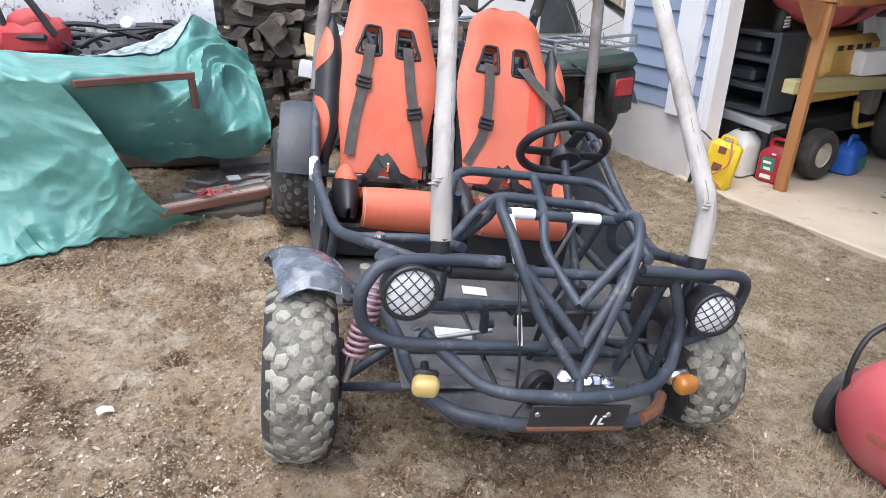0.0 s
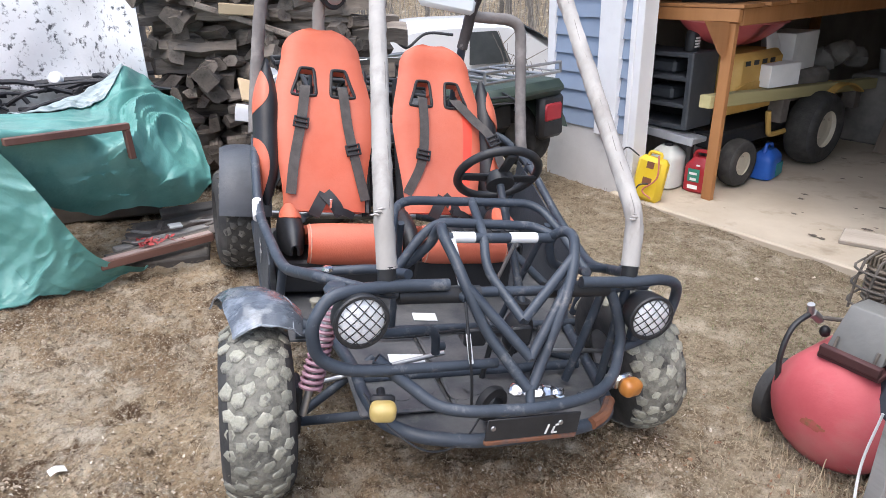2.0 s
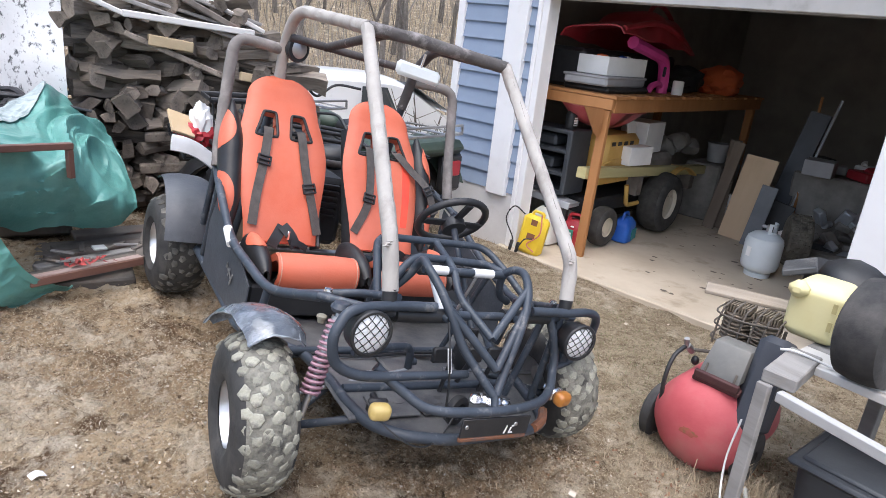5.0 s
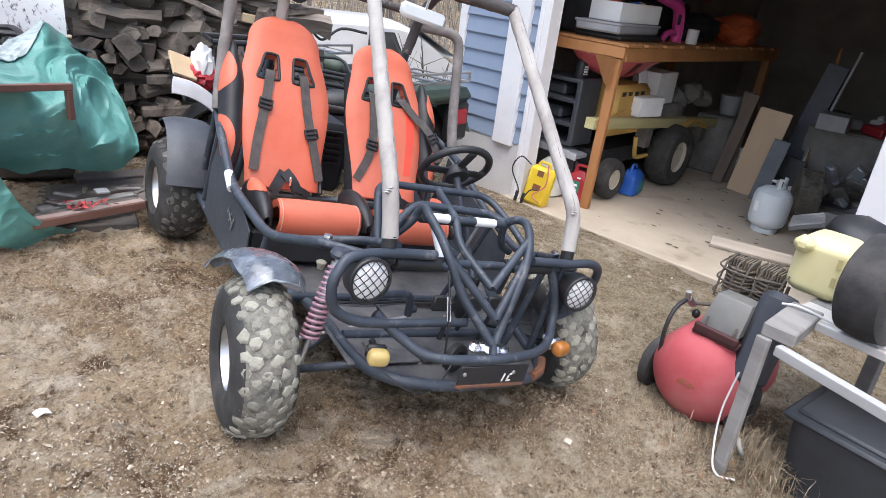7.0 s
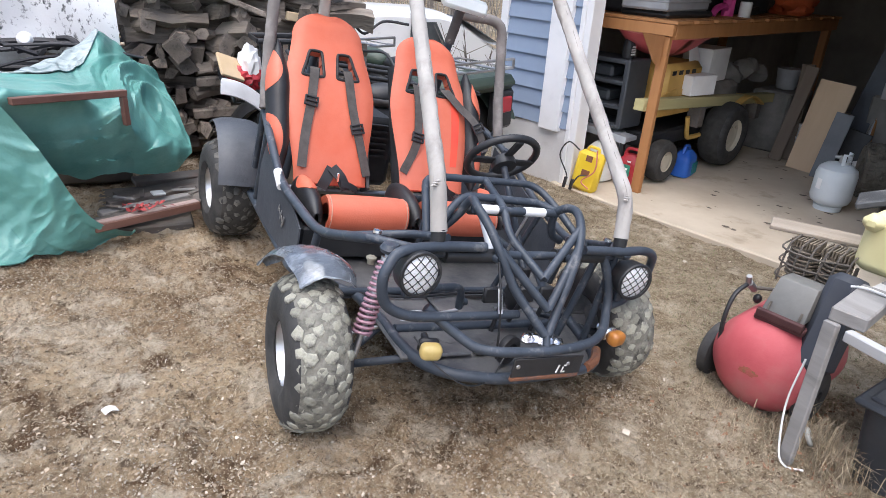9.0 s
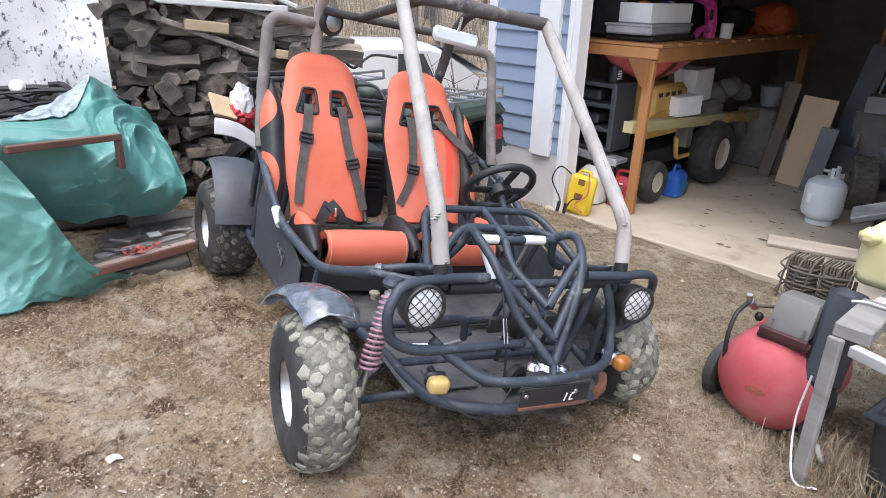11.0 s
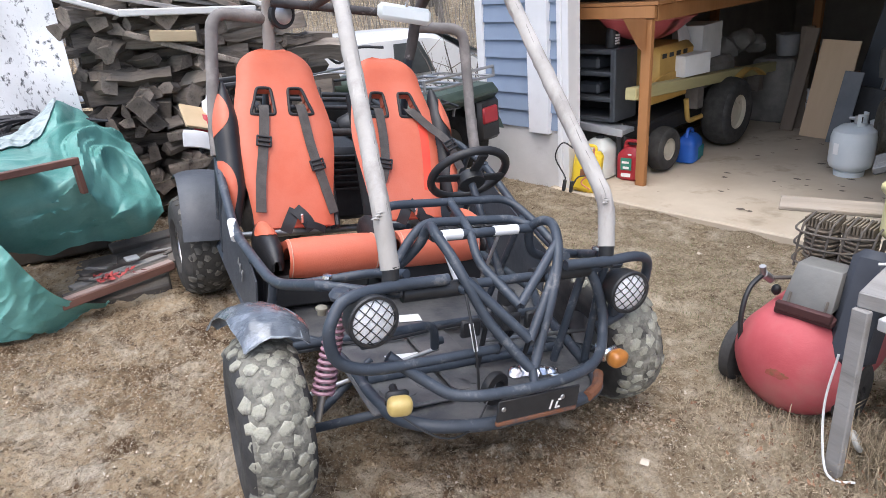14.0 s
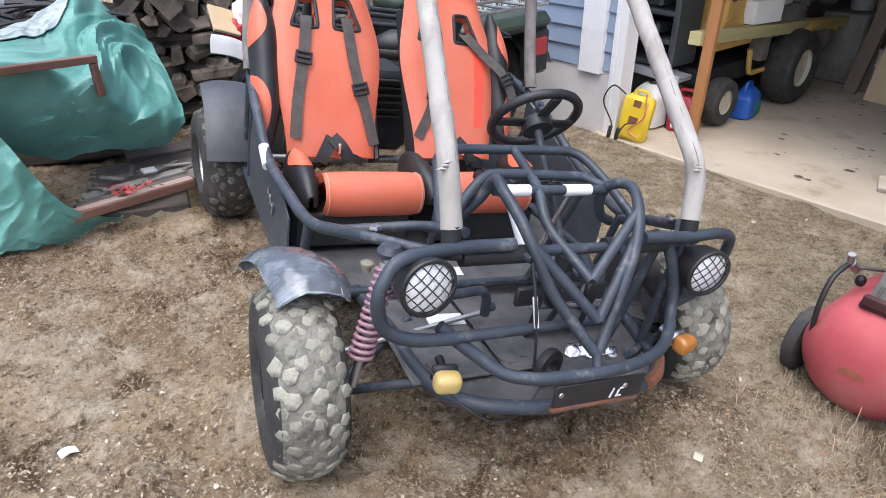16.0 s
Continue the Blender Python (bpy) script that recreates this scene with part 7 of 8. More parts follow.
wj = solid("white_jug", can_body(0.12, 0.11, 0.33, 0.75), M_jug, G(-1.99, 3.32, SLAB), "cloudy white plastic jug", "jug")
bm = B()
lathe(bm, [(0.0, 0.02), (0.032, 0.02), (0.034, 0.0)], pose(0, 0, 0.33), 14)
part("cap", bm, M_black, wj)
rc = solid("gas_can", can_body(0.105, 0.075, 0.27, 0.72), M_redplastic, G(-1.74, 3.40, SLAB, 0, 0, 8), "red plastic petrol can with a green label", "petrol can", "petrol cans")
bm = B()
tube(bm, corner_path([(-0.06, 0, 0.25), (-0.05, 0, 0.315), (0.06, 0, 0.315), (0.075, 0, 0.22)], 0.03), 0.014, 8)
part("handle", bm, M_redplastic, rc)
bm = B()
lathe(bm, [(0.0, 0.03), (0.022, 0.03), (0.024, 0.0)], pose(-0.05, 0, 0.255), 12)
part("cap", bm, M_redplastic, rc)
bm = B()
box(bm, -0.062, -0.079, 0.09, 0.03, -0.0755, 0.19, 0)
lb = part("label", bm, M_greenlabel, rc, "green label with pale bars", smooth=False)
for x, z, w, h in ((-0.04, 0.10, 0.05, 0.02), (-0.05, 0.145, 0.06, 0.018), (-0.055, 0.035, 0.08, 0.03), (0.0, 0.215, 0.03, 0.012)):
    bm = B()
    box(bm, x, -0.0825, z, x + w, -0.0795, z + h, 0)
    part("label_bar", bm, M_white, lb, smooth=False)
bc_ = solid("gas_can", can_body(0.085, 0.13, 0.24, 0.7), M_blue, G(-1.62, 4.10, SLAB, 0, 0, 10), "blue plastic fuel can on the concrete", "petrol can", "petrol cans")
bm = B()
tube(bm, corner_path([(0, -0.08, 0.2), (0, -0.06, 0.285), (0, 0.06, 0.27), (0, 0.09, 0.19)], 0.03), 0.014, 8)
part("handle", bm, M_blue, bc_)
bm = B()
box(bm, 0.07, -0.02, 0.02, 0.09, 0.12, 0.13, 0.006)
part("teal_patch", bm, M_teal, bc_)

prop = thing("propane_tank", G(-0.44, 4.33, SLAB) @ Matrix.Diagonal((0.97, 0.97, 1.2, 1)), "grey steel propane tank standing on the slab", "propane tank")
bm = B()
lathe(bm, [(0.105, 0.0), (0.11, 0.03), (0.10, 0.035)], Matrix(), 28)
part("foot_ring", bm, M_propane, prop)
bm = B()
lathe(bm, [(0.0, 0.03), (0.1, 0.035), (0.145, 0.06), (0.158, 0.09), (0.158, 0.245), (0.145, 0.285), (0.1, 0.315), (0.05, 0.325), (0.0, 0.327)], Matrix(), 36)
part("tank_body", bm, M_propane, prop)
bm = B()
def collar(u, v):
    a = radians(-70 + 140 * u)
    return Vector((math.cos(a) * 0.075, math.sin(a) * 0.075, 0.31 + 0.085 * v))
grid(bm, collar, 20, 6, thick=0.004, keep=lambda u, v: not (0.35 < v < 0.8 and (0.15 < u < 0.42 or 0.58 < u < 0.85)))
part("collar", bm, M_propane, prop)
bm = B()
cyl(bm, (0, 0, 0.32), (0, 0, 0.375), 0.016, 10)
cyl(bm, (0, 0, 0.36), (-0.05, 0.0, 0.36), 0.012, 10)
part("valve", bm, M_steel, prop)
bm = B()
grid(bm, lambda u, v: Vector((math.cos(-2.2 + 0.3 * u) * 0.1595, math.sin(-2.2 + 0.3 * u) * 0.1595, 0.15 + 0.07 * v)), 5, 2, thick=0.001)
part("label", bm, M_white, prop, "small white label")

M_dusttyre = surface("dusty_brown_tyre", (0.1, 0.09, 0.072), (0.19, 0.17, 0.135), 16, 0.9, bump=0.6, bscale=50, c3=(0.05, 0.047, 0.04), scale3=9, amount3=0.4)
old = thing("tyre_carcass", G(-0.36, 4.98, SLAB + 0.235, 0, 0, 24), "dusty knobbly spare tyre standing beside the propane tank", "tyre")
bm = B()
lathe(bm, [(0.10, -0.085), (0.15, -0.1), (0.21, -0.095), (0.228, -0.06), (0.232, 0.0), (0.228, 0.06), (0.21, 0.095), (0.15, 0.1), (0.10, 0.085), (0.11, 0.0)], Matrix.Rotation(radians(90), 4, "Y"), 40, closed=True)
part("casing", bm, M_dusttyre, old)
for c in (-0.055, 0.0, 0.055):
    for k in range(20):
        a = 2 * math.pi * (k + (0.5 if c == 0 else 0)) / 20
        bm = B()
        box(bm, c - 0.022, -0.022, 0.222, c + 0.022, 0.022, 0.24, 0.004, Matrix.Rotation(a, 4, "X"))
        part("tread_block", bm, M_dusttyre, old, smooth=False)
bm = B()
box(bm, -0.075, -0.006, 0, 0.075, 0.006, 0.62, 0.002)
solid("grey_offcut", bm, surface("blue_grey_offcut", (0.13, 0.14, 0.155), (0.19, 0.2, 0.215), 4, 0.5), G(-0.83, 5.2, SLAB, -10, 5, 4), "pale grey panel offcut leaning beside the plywood", "panel", smooth=False)
bm = B()
box(bm, -0.155, -0.008, 0, 0.155, 0.008, 0.86, 0.002)
solid("plywood_sheet", bm, M_ply, G(-1.02, 5.33, SLAB, -10, 4, 4), "tan plywood offcut leaning in the garage", "plywood", smooth=False)
bm = B()
box(bm, -0.15, -0.012, 0, 0.15, 0.012, 0.45, 0.004)
solid("pale_offcut", bm, M_black, G(-0.80, 5.5, SLAB, -8, 10, 4), "dark offcut behind the plywood", "panel", smooth=False)
bm = B()
box(bm, -0.1, -0.02, 0, 0.1, 0.02, 1.35, 0.004)
solid("dark_door_panel", bm, surface("blue_black_panel", (0.035, 0.04, 0.052), (0.055, 0.063, 0.078), 4, 0.4), G(-0.86, 5.75, SLAB, -8, 8, 0), "tall blue-black panel leaning behind the plywood", "panel", smooth=False)
junk = thing("engine_parts", G(-0.12, 5.55, SLAB), "heap of dull grey engine parts on the floor", "engine parts")
rng = random.Random(31)
for k in range(22):
    bm = B()
    p = Vector((rng.uniform(-0.28, 0.3), rng.uniform(-0.2, 0.3), rng.uniform(0.05, 0.42)))
    if k % 3:
        box(bm, -0.08, -0.05, -0.03, 0.09, 0.06, 0.04, 0.012, Matrix.Translation(p) @ Euler((rng.uniform(-1, 1), rng.uniform(-1, 1), rng.uniform(0, 6))).to_matrix().to_4x4())
    else:
        cyl(bm, p, p + Vector((rng.uniform(-0.2, 0.2), rng.uniform(-0.2, 0.2), rng.uniform(-0.08, 0.12))), rng.uniform(0.012, 0.05), 10)
    part("engine_part", bm, M_alu if k % 2 == 0 else M_dusty, junk)
bm = B()
box(bm, -0.35, -0.3, 0, 0.4, 0.5, 0.12, 0.02)
part("base_crate", bm, M_dusty, junk, smooth=False)
# white carton coloured grey, for the dim light at the back
carton("dusty_carton", M_greyplas, 0.26, 0.30, 0.15, G(-0.50, 5.7, 0.60, 0, 0, 6), "white carton dimmed to grey on dark shelving at the back", flaps=True)
bm = B()
box(bm, -0.5, -0.3, SLAB, 0.6, 0.3, 0.59, 0.02)
solid("dark_shelving", bm, M_dusty, G(-0.25, 6.1, 0), "dark shelving in the back of the garage", "shelving", smooth=False)
bm = B()
box(bm, -0.3, -0.2, 0, 0.35, 0.3, 0.35, 0.08)
solid("red_toolbox", bm, M_redtoy, G(0.15, 6.6, 0.60), "dark red box at the back of the garage", "box")
# more odds and ends in the dark back of the garage
rng = random.Random(57)
for k in range(26):
    w_, d_, h_ = rng.uniform(0.05, 0.16), rng.uniform(0.05, 0.16), rng.uniform(0.03, 0.13)
    bm = B()
    box(bm, -w_, -d_, 0, w_, d_, h_, 0.012)
    if k % 3 == 0:
        blob(bm, (0.3 * w_, 0, h_), (w_ * 0.6, d_ * 0.5, 0.05), 12, 0.4)
    mt = (M_paper, M_black, M_greyplas, M_redtoy, M_alu, M_blackshelf)[k % 6]
    if k < 14:
        m = G(rng.uniform(-0.7, 0.3), rng.uniform(5.85, 6.35), 0.60, 0, 0, rng.uniform(0, 90))
    else:
        m = G(rng.uniform(-0.8, 0.25), rng.uniform(5.3, 5.6), SLAB, 0, 0, rng.uniform(0, 90))
    solid("oddment", bm, mt, m, "small dusty part stored at the back of the garage", "oddment", "oddments at the back")
bm = B()
box(bm, -0.12, -0.3, 0, 0.12, 0.3, 0.5, 0.06)
solid("red_machine_cover", bm, M_redtoy, G(0.22, 5.9, 0.62, 0, -8, 20), "dull red machine cover on the shelving", "cover")
for s_, a_ in ((-0.72, 6), (-0.62, -5), (0.1, 9)):
    bm = B()
    tube(bm, [(0, 0, 0), (0.03, 0.1, 1.5)], 0.014, 8)
    solid("long_handle", bm, M_alu if a_ > 5 else M_lumber, G(s_, 5.72, SLAB, -6, a_, 0), "long tool handle leaning on the shelving", "tool handle", "tool handles")
# oil spots on the slab
rng = random.Random(9)
M_oil = surface("dark_oil_spot", (0.11, 0.09, 0.07), (0.17, 0.14, 0.11), 20, 0.7, bump=0.05)
bm = B()
for k in range(46):
    s, d = rng.uniform(-1.5, 0.0), rng.uniform(3.1, 5.2)
    r = rng.uniform(0.006, 0.03)
    n = 9
    bm.faces.new([bm.verts.new((s + math.cos(6.283 * i / n) * r * rng.uniform(0.6, 1.8), d + math.sin(6.283 * i / n) * r * rng.uniform(0.5, 1), SLAB + 0.0025 + 0.0001 * k)) for i in range(n)])
tagged(new("oil_spots", finish(bm, "oil_spots", M_oil, False)), "dark oil spots on the concrete", "oil spots", kind="stuff").matrix_basis = GARAGE

# ---- compressor and table ----
M_tankred = surface("faded_red_tank", (0.43, 0.07, 0.082), (0.53, 0.115, 0.125), 4, 0.55, bump=0.12, bscale=50, c3=(0.42, 0.2, 0.17), scale3=3, amount3=0.3, edge3=0.2)
M_castgrey = surface("dusty_cast_metal", (0.07, 0.06, 0.05), (0.15, 0.13, 0.108), 12, 0.7, bump=0.5, bscale=60, c3=(0.2, 0.15, 0.1), scale3=15, amount3=0.34)
M_greybox = surface("dull_grey_cover", (0.13, 0.13, 0.122), (0.18, 0.175, 0.16), 6, 0.5, bump=0.15, bscale=50)
M_yellow = surface("faded_yellow_plastic", (0.72, 0.65, 0.33), (0.78, 0.72, 0.42), 5, 0.45, bump=0.06, c3=(0.5, 0.4, 0.14), scale3=7, amount3=0.24)
M_bin = surface("dark_grey_plastic", (0.028, 0.03, 0.035), (0.045, 0.05, 0.056), 5, 0.45, bump=0.1)
M_slate = surface("dark_slate_plastic", (0.028, 0.032, 0.042), (0.045, 0.05, 0.062), 5, 0.55, bump=0.1)
M_cable = surface("white_cable", (0.6, 0.6, 0.58), (0.7, 0.7, 0.68), 9, 0.5, bump=0.05)
M_fin = surface("dusty_brown_fins", (0.13, 0.105, 0.078), (0.24, 0.2, 0.15), 14, 0.75, bump=0.4, bscale=60, c3=(0.05, 0.042, 0.035), scale3=15, amount3=0.38)
comp = thing("air_compressor", pose(1.09, -0.07, 0.125, 0, 0, 14), "faded red air compressor on wheels with a finned pump", "air compressor")
bm = B()
lathe(bm, [(0.0, -0.08), (0.065, -0.075), (0.13, -0.055), (0.175, -0.022), (0.2, 0.015), (0.206, 0.05), (0.206, 0.34), (0.17, 0.41), (0.1, 0.45), (0.0, 0.465)], pose(0, 0, 0, 0, 90, 0), 40)
part("tank", bm, M_tankred, comp, "faded red rounded air tank")
bm = B()


def stain(u, v):
    a = 2 * math.pi * u
    r = 0.034 * v * (0.55 + 0.9 * abs(noise.noise(Vector((math.cos(a) * 1.7, math.sin(a) * 1.7, 4)))) + 0.35 * abs(math.sin(a)))
    return Vector((-0.0812 + 0.005 * (r / 0.065) ** 2, r * math.sin(a), 0.55 * r * math.cos(a)))


grid(bm, stain, 28, 4)
bmesh.ops.remove_doubles(bm, verts=bm.verts[:], dist=0.0002)
part("rust_stain", bm, surface("brown_rust_stain", (0.3, 0.1, 0.05), (0.42, 0.09, 0.085), 30, 0.7, bump=0.2, c3=(0.2, 0.12, 0.05), scale3=26, amount3=0.42), comp, "brown rust stain on the tank end")
for y in (0.21, -0.20):
    bm = B()
    lathe(bm, [(0.03, -0.03), (0.1, -0.03), (0.122, -0.018), (0.122, 0.018), (0.1, 0.03), (0.03, 0.03)], pose(0.12, y + 0.02, -0.085, 90), 28, closed=True)
    part("wheel", bm, M_rubber, comp, "black rubber wheel")
bm = B()
box(bm, 0.0, -0.12, 0.188, 0.50, 0.07, 0.21, 0.004)
part("mounting_plate", bm, surface("dark_red_shelf", (0.06, 0.02, 0.02), (0.1, 0.035, 0.033), 9, 0.6, bump=0.2), comp, "dark red mounting shelf")
bm = B()
v = [bm.verts.new(c) for c in ((0.015, 0.055, 0.232), (0.015, -0.110, 0.232), (0.20, -0.110, 0.232), (0.20, 0.055, 0.232),
                               (0.095, 0.047, 0.355), (0.095, -0.100, 0.355), (0.20, -0.100, 0.345), (0.20, 0.047, 0.345))]
for q in ((3, 2, 1, 0), (4, 5, 6, 7), (0, 1, 5, 4), (1, 2, 6, 5), (2, 3, 7, 6), (3, 0, 4, 7)):
    bm.faces.new([v[k] for k in q])
bmesh.ops.bevel(bm, geom=bm.edges[:], offset=0.006, segments=2, affect="EDGES", profile=0.5)
shroud = part("motor_shroud", bm, M_greybox, comp, "dull grey sloping metal shroud")
bm = B()
box(bm, -0.012, -0.118, 0.208, 0.012, 0.062, 0.240, 0.003)
part("shroud_lip", bm, surface("dark_red_lip", (0.05, 0.018, 0.018), (0.08, 0.03, 0.028), 9, 0.6, bump=0.2), shroud)
for y in (0.03, -0.09):
    bm = B()
    cyl(bm, (0.010, y, 0.240), (0.026, y, 0.272), 0.005, 6)
    part("shroud_pin", bm, M_castgrey, shroud)
bm = B()
box(bm, 0.25, -0.09, 0.205, 0.45, 0.11, 0.30, 0.02)
pump = part("pump", bm, M_castgrey, comp, "dusty ribbed pump in a wire cage")
for y in (0.065, -0.06):
    for k in range(7):
        bm = B()
        lathe(bm, [(0.0, 0.0), (0.058, 0.0), (0.06, 0.003), (0.06, 0.007), (0.056, 0.0095), (0.046, 0.010), (0.046, 0.018), (0.0, 0.018)], pose(0.33, y, 0.295 + 0.018 * k), 20)
        part("cooling_fin", bm, M_fin, pump)
    for k in range(9):
        bm = B()
        box(bm, -0.05, -0.003, 0.0, 0.05, 0.003, 0.034, 0.001, pose(0.33, y - 0.048 + 0.012 * k, 0.42))
        part("head_rib", bm, M_fin, pump, smooth=False)
tilt = pose(0.33, 0.0, 0.335, 0, 0, -86)
for k in range(6):
    bm = B()
    x = -0.115 + 0.046 * k
    tube(bm, [tilt @ Vector(q) for q in ((x, -0.11, -0.05), (x + 0.008, -0.115, 0.06), (x + 0.012, -0.09, 0.115), (x + 0.014, 0.02, 0.125))], 0.0045, 6)
    part("guard_bar", bm, M_castgrey, pump)
for z_ in (-0.03, 0.035, 0.09):
    bm = B()
    tube(bm, smooth_path([tilt @ Vector(q) for q in ((-0.13, 0.08, z_), (-0.125, -0.10, z_), (0.0, -0.118, z_ - 0.004), (0.125, -0.10, z_ + 0.01))], 5), 0.004, 6)
    part("guard_bar", bm, M_castgrey, pump)
bm = B()
box(bm, -0.085, -0.06, -0.22, 0.12, 0.065, 0.18, 0.03, pose(0.14, -0.165, 0.245, 0, 23, 0))
part("belt_guard", bm, M_slate, comp, "dark plastic belt guard")
bm = B()
tube(bm, smooth_path([(-0.005, 0.17, 0.02), (-0.02, 0.17, 0.15), (0.02, 0.17, 0.24), (0.10, 0.16, 0.275)], 8), 0.0095, 8)
part("hose", bm, M_black, comp, "black rubber hose")
bm = B()
cyl(bm, (0.10, 0.16, 0.275), (0.14, 0.15, 0.24), 0.016, 10)
cyl(bm, (0.10, 0.16, 0.26), (0.085, 0.16, 0.31), 0.012, 8)
part("valve", bm, M_steel, comp, "grey metal valve")
bm = B()
blob(bm, (0.15, 0.13, 0.20), (0.018, 0.018, 0.022))
part("valve_knob", bm, M_black, comp)
bm = B()
tube(bm, smooth_path([(0.14, 0.14, 0.25), (0.20, -0.1, 0.31), (0.35, -0.12, 0.34), (0.46, -0.1, 0.35)], 6), 0.008, 8)
part("pipe", bm, M_castgrey, comp)

tab = thing("work_table", Matrix(), "weathered grey wooden work table with a pale rail", "table")
tz = 0.545
bm = B()
box(bm, 0.0, -0.115, -0.052, 0.30, 0.0, 0.0, 0.005, pose(1.005, -0.32, tz, 0, 0, 16))
part("end_board", bm, M_oldwood, tab, "split grey end board", smooth=False)
bm = B()
box(bm, -0.028, -0.02, -0.64, 0.0, 0.03, 0.0, 0.004, pose(1.02, -0.345, tz - 0.052, -3, 5, 0))
part("leg", bm, M_oldwood, tab, "grey weathered leg", smooth=False)
bm = B()
box(bm, 1.9, -0.36, -0.12, 1.95, -0.30, tz - 0.05, 0.004)
part("leg", bm, M_oldwood, tab, smooth=False)
bm = B()
box(bm, 1.0, -1.75, -0.10, 1.06, -1.68, tz - 0.05, 0.004)
part("leg", bm, M_oldwood, tab, smooth=False)
bm = B()
box(bm, 1.0, -1.75, tz - 0.095, 1.035, -0.39, tz - 0.055, 0.004)
part("rail", bm, surface("pale_painted_rail", (0.36, 0.355, 0.35), (0.46, 0.455, 0.45), 6, 0.6, bump=0.3, bscale=40, stretch=(1, 0.15, 1)), tab, "pale painted side rail", smooth=False)
for k in range(4):
    bm = B()
    box(bm, 0.235 + 0.175 * k, -1.45, -0.048, 0.405 + 0.175 * k, 0.02, -0.016, 0.003, pose(1.005, -0.32, tz, 0, 0, 9))
    part("top_board", bm, surface("pale_worn_board", (0.5, 0.48, 0.45), (0.62, 0.6, 0.57), 5, 0.7, bump=0.2, bscale=30) if k == 0 else M_oldwood, tab, smooth=False)
bm = B()
def jug_fn(u, v):
    a = 2 * math.pi * u
    c, s = math.cos(a), math.sin(a)
    k = (abs(c) ** 5 + abs(s) ** 5) ** (-0.2)
    r = (1 - (1 - min(1, v / 0.16)) ** 2 * 0.22) * (1 - (1 - min(1, (1 - v) / 0.2)) ** 2 * 0.3)
    return Vector((c * k * 0.115 * r, s * k * 0.10 * r, 0.21 * v))
grid(bm, jug_fn, 72, 36)
bmesh.ops.remove_doubles(bm, verts=bm.verts[:], dist=0.0005)
bmesh.ops.holes_fill(bm, edges=[e for e in bm.edges if e.is_boundary])
jug = solid("yellow_jug", bm, M_yellow, pose(1.545, -0.18, tz - 0.014, 0, 2, 14) @ Matrix.Scale(1.1, 4), "faded yellow plastic jug on the table", "jug")
bm = B()
box(bm, -0.15, 0.03, 0.15, -0.09, 0.10, 0.212, 0.022)
part("spout", bm, M_yellow, jug)
for z_ in (0.06, 0.13):
    bm = B()
    box(bm, -0.1175, -0.07, z_, -0.1145, -0.055, z_ + 0.035, 0)
    part("slot", bm, surface("worn_slot", (0.45, 0.38, 0.17), None, 9, 0.6), jug, smooth=False)
small = thing("spare_wheel", pose(1.325, -0.50, tz + 0.175, 0, 3, 94), "small black rubber wheel standing on the table", "wheel")
bm = B()
lathe(bm, [(0.085, -0.06), (0.12, -0.078), (0.16, -0.082), (0.182, -0.07), (0.189, -0.035), (0.191, 0), (0.189, 0.035), (0.182, 0.07), (0.16, 0.082), (0.12, 0.078), (0.085, 0.06)], pose(0, 0, 0, 0, 90, 0), 48, closed=True)
part("tyre", bm, M_rubber, small, "smooth worn black tyre")
bm = B()
lathe(bm, [(0.0, -0.04), (0.06, -0.045), (0.088, -0.055), (0.088, 0.055), (0.06, 0.045), (0.0, 0.04)], pose(0, 0, 0, 0, 90, 0), 24)
part("rim", bm, M_greybox, small)
bm = B()
box(bm, -0.22, -0.14, 0, 0.22, 0.16, 0.10, 0.03)
blob(bm, (0.05, 0.0, 0.10), (0.14, 0.12, 0.07))
solid("black_cover", bm, M_black, pose(1.98, -0.05, tz - 0.015, 4, -8, 30) @ Matrix.Scale(1.25, 4), "black plastic machine cover on the table", "cover")
bm = B()
box(bm, -0.16, -0.07, -0.015, 0.16, 0.07, 0.015, 0.006)
solid("scuffed_board", bm, surface("scuffed_dark_board", (0.04, 0.042, 0.045), (0.09, 0.09, 0.09), 9, 0.5, bump=0.3, c3=(0.3, 0.29, 0.27), scale3=12, amount3=0.33), pose(1.80, 0.10, tz + 0.16, -22, 6, 30), "scuffed dark board leaning on the cover", "board", smooth=False)
bm = B()
lathe(bm, [(0.0, 0), (0.055, 0), (0.06, 0.05), (0.05, 0.12), (0.0, 0.13)], pose(2.2, -0.1, tz + 0.2, 90, 0, 40), 18)
solid("motor", bm, M_black, Matrix(), "round black motor on the table", "motor")
bm = B()
tube(bm, smooth_path([(1.22, -0.24, tz), (1.24, -0.30, tz + 0.012), (1.30, -0.45, tz - 0.010), (1.32, -0.66, tz - 0.010), (1.40, -0.76, tz - 0.010), (1.50, -0.66, tz - 0.010)], 6), 0.005, 6)
solid("cable_on_table", bm, M_cable, Matrix(), "thin white cable lying on the table", "cable")
bm = B()
tube(bm, smooth_path([(1.03, -0.28, 0.30), (0.985, -0.29, 0.13), (0.93, -0.35, -0.02), (0.91, -0.40, -0.052), (0.96, -0.44, -0.058)], 8), 0.0042, 6)
solid("cable_on_ground", bm, M_cable, Matrix(), "white cable hanging to the ground by the table leg", "cable")
bin_ = thing("storage_bin", pose(1.32, -0.68, -0.105, 0, 0, 10), "dark grey plastic storage bin under the table", "bin")


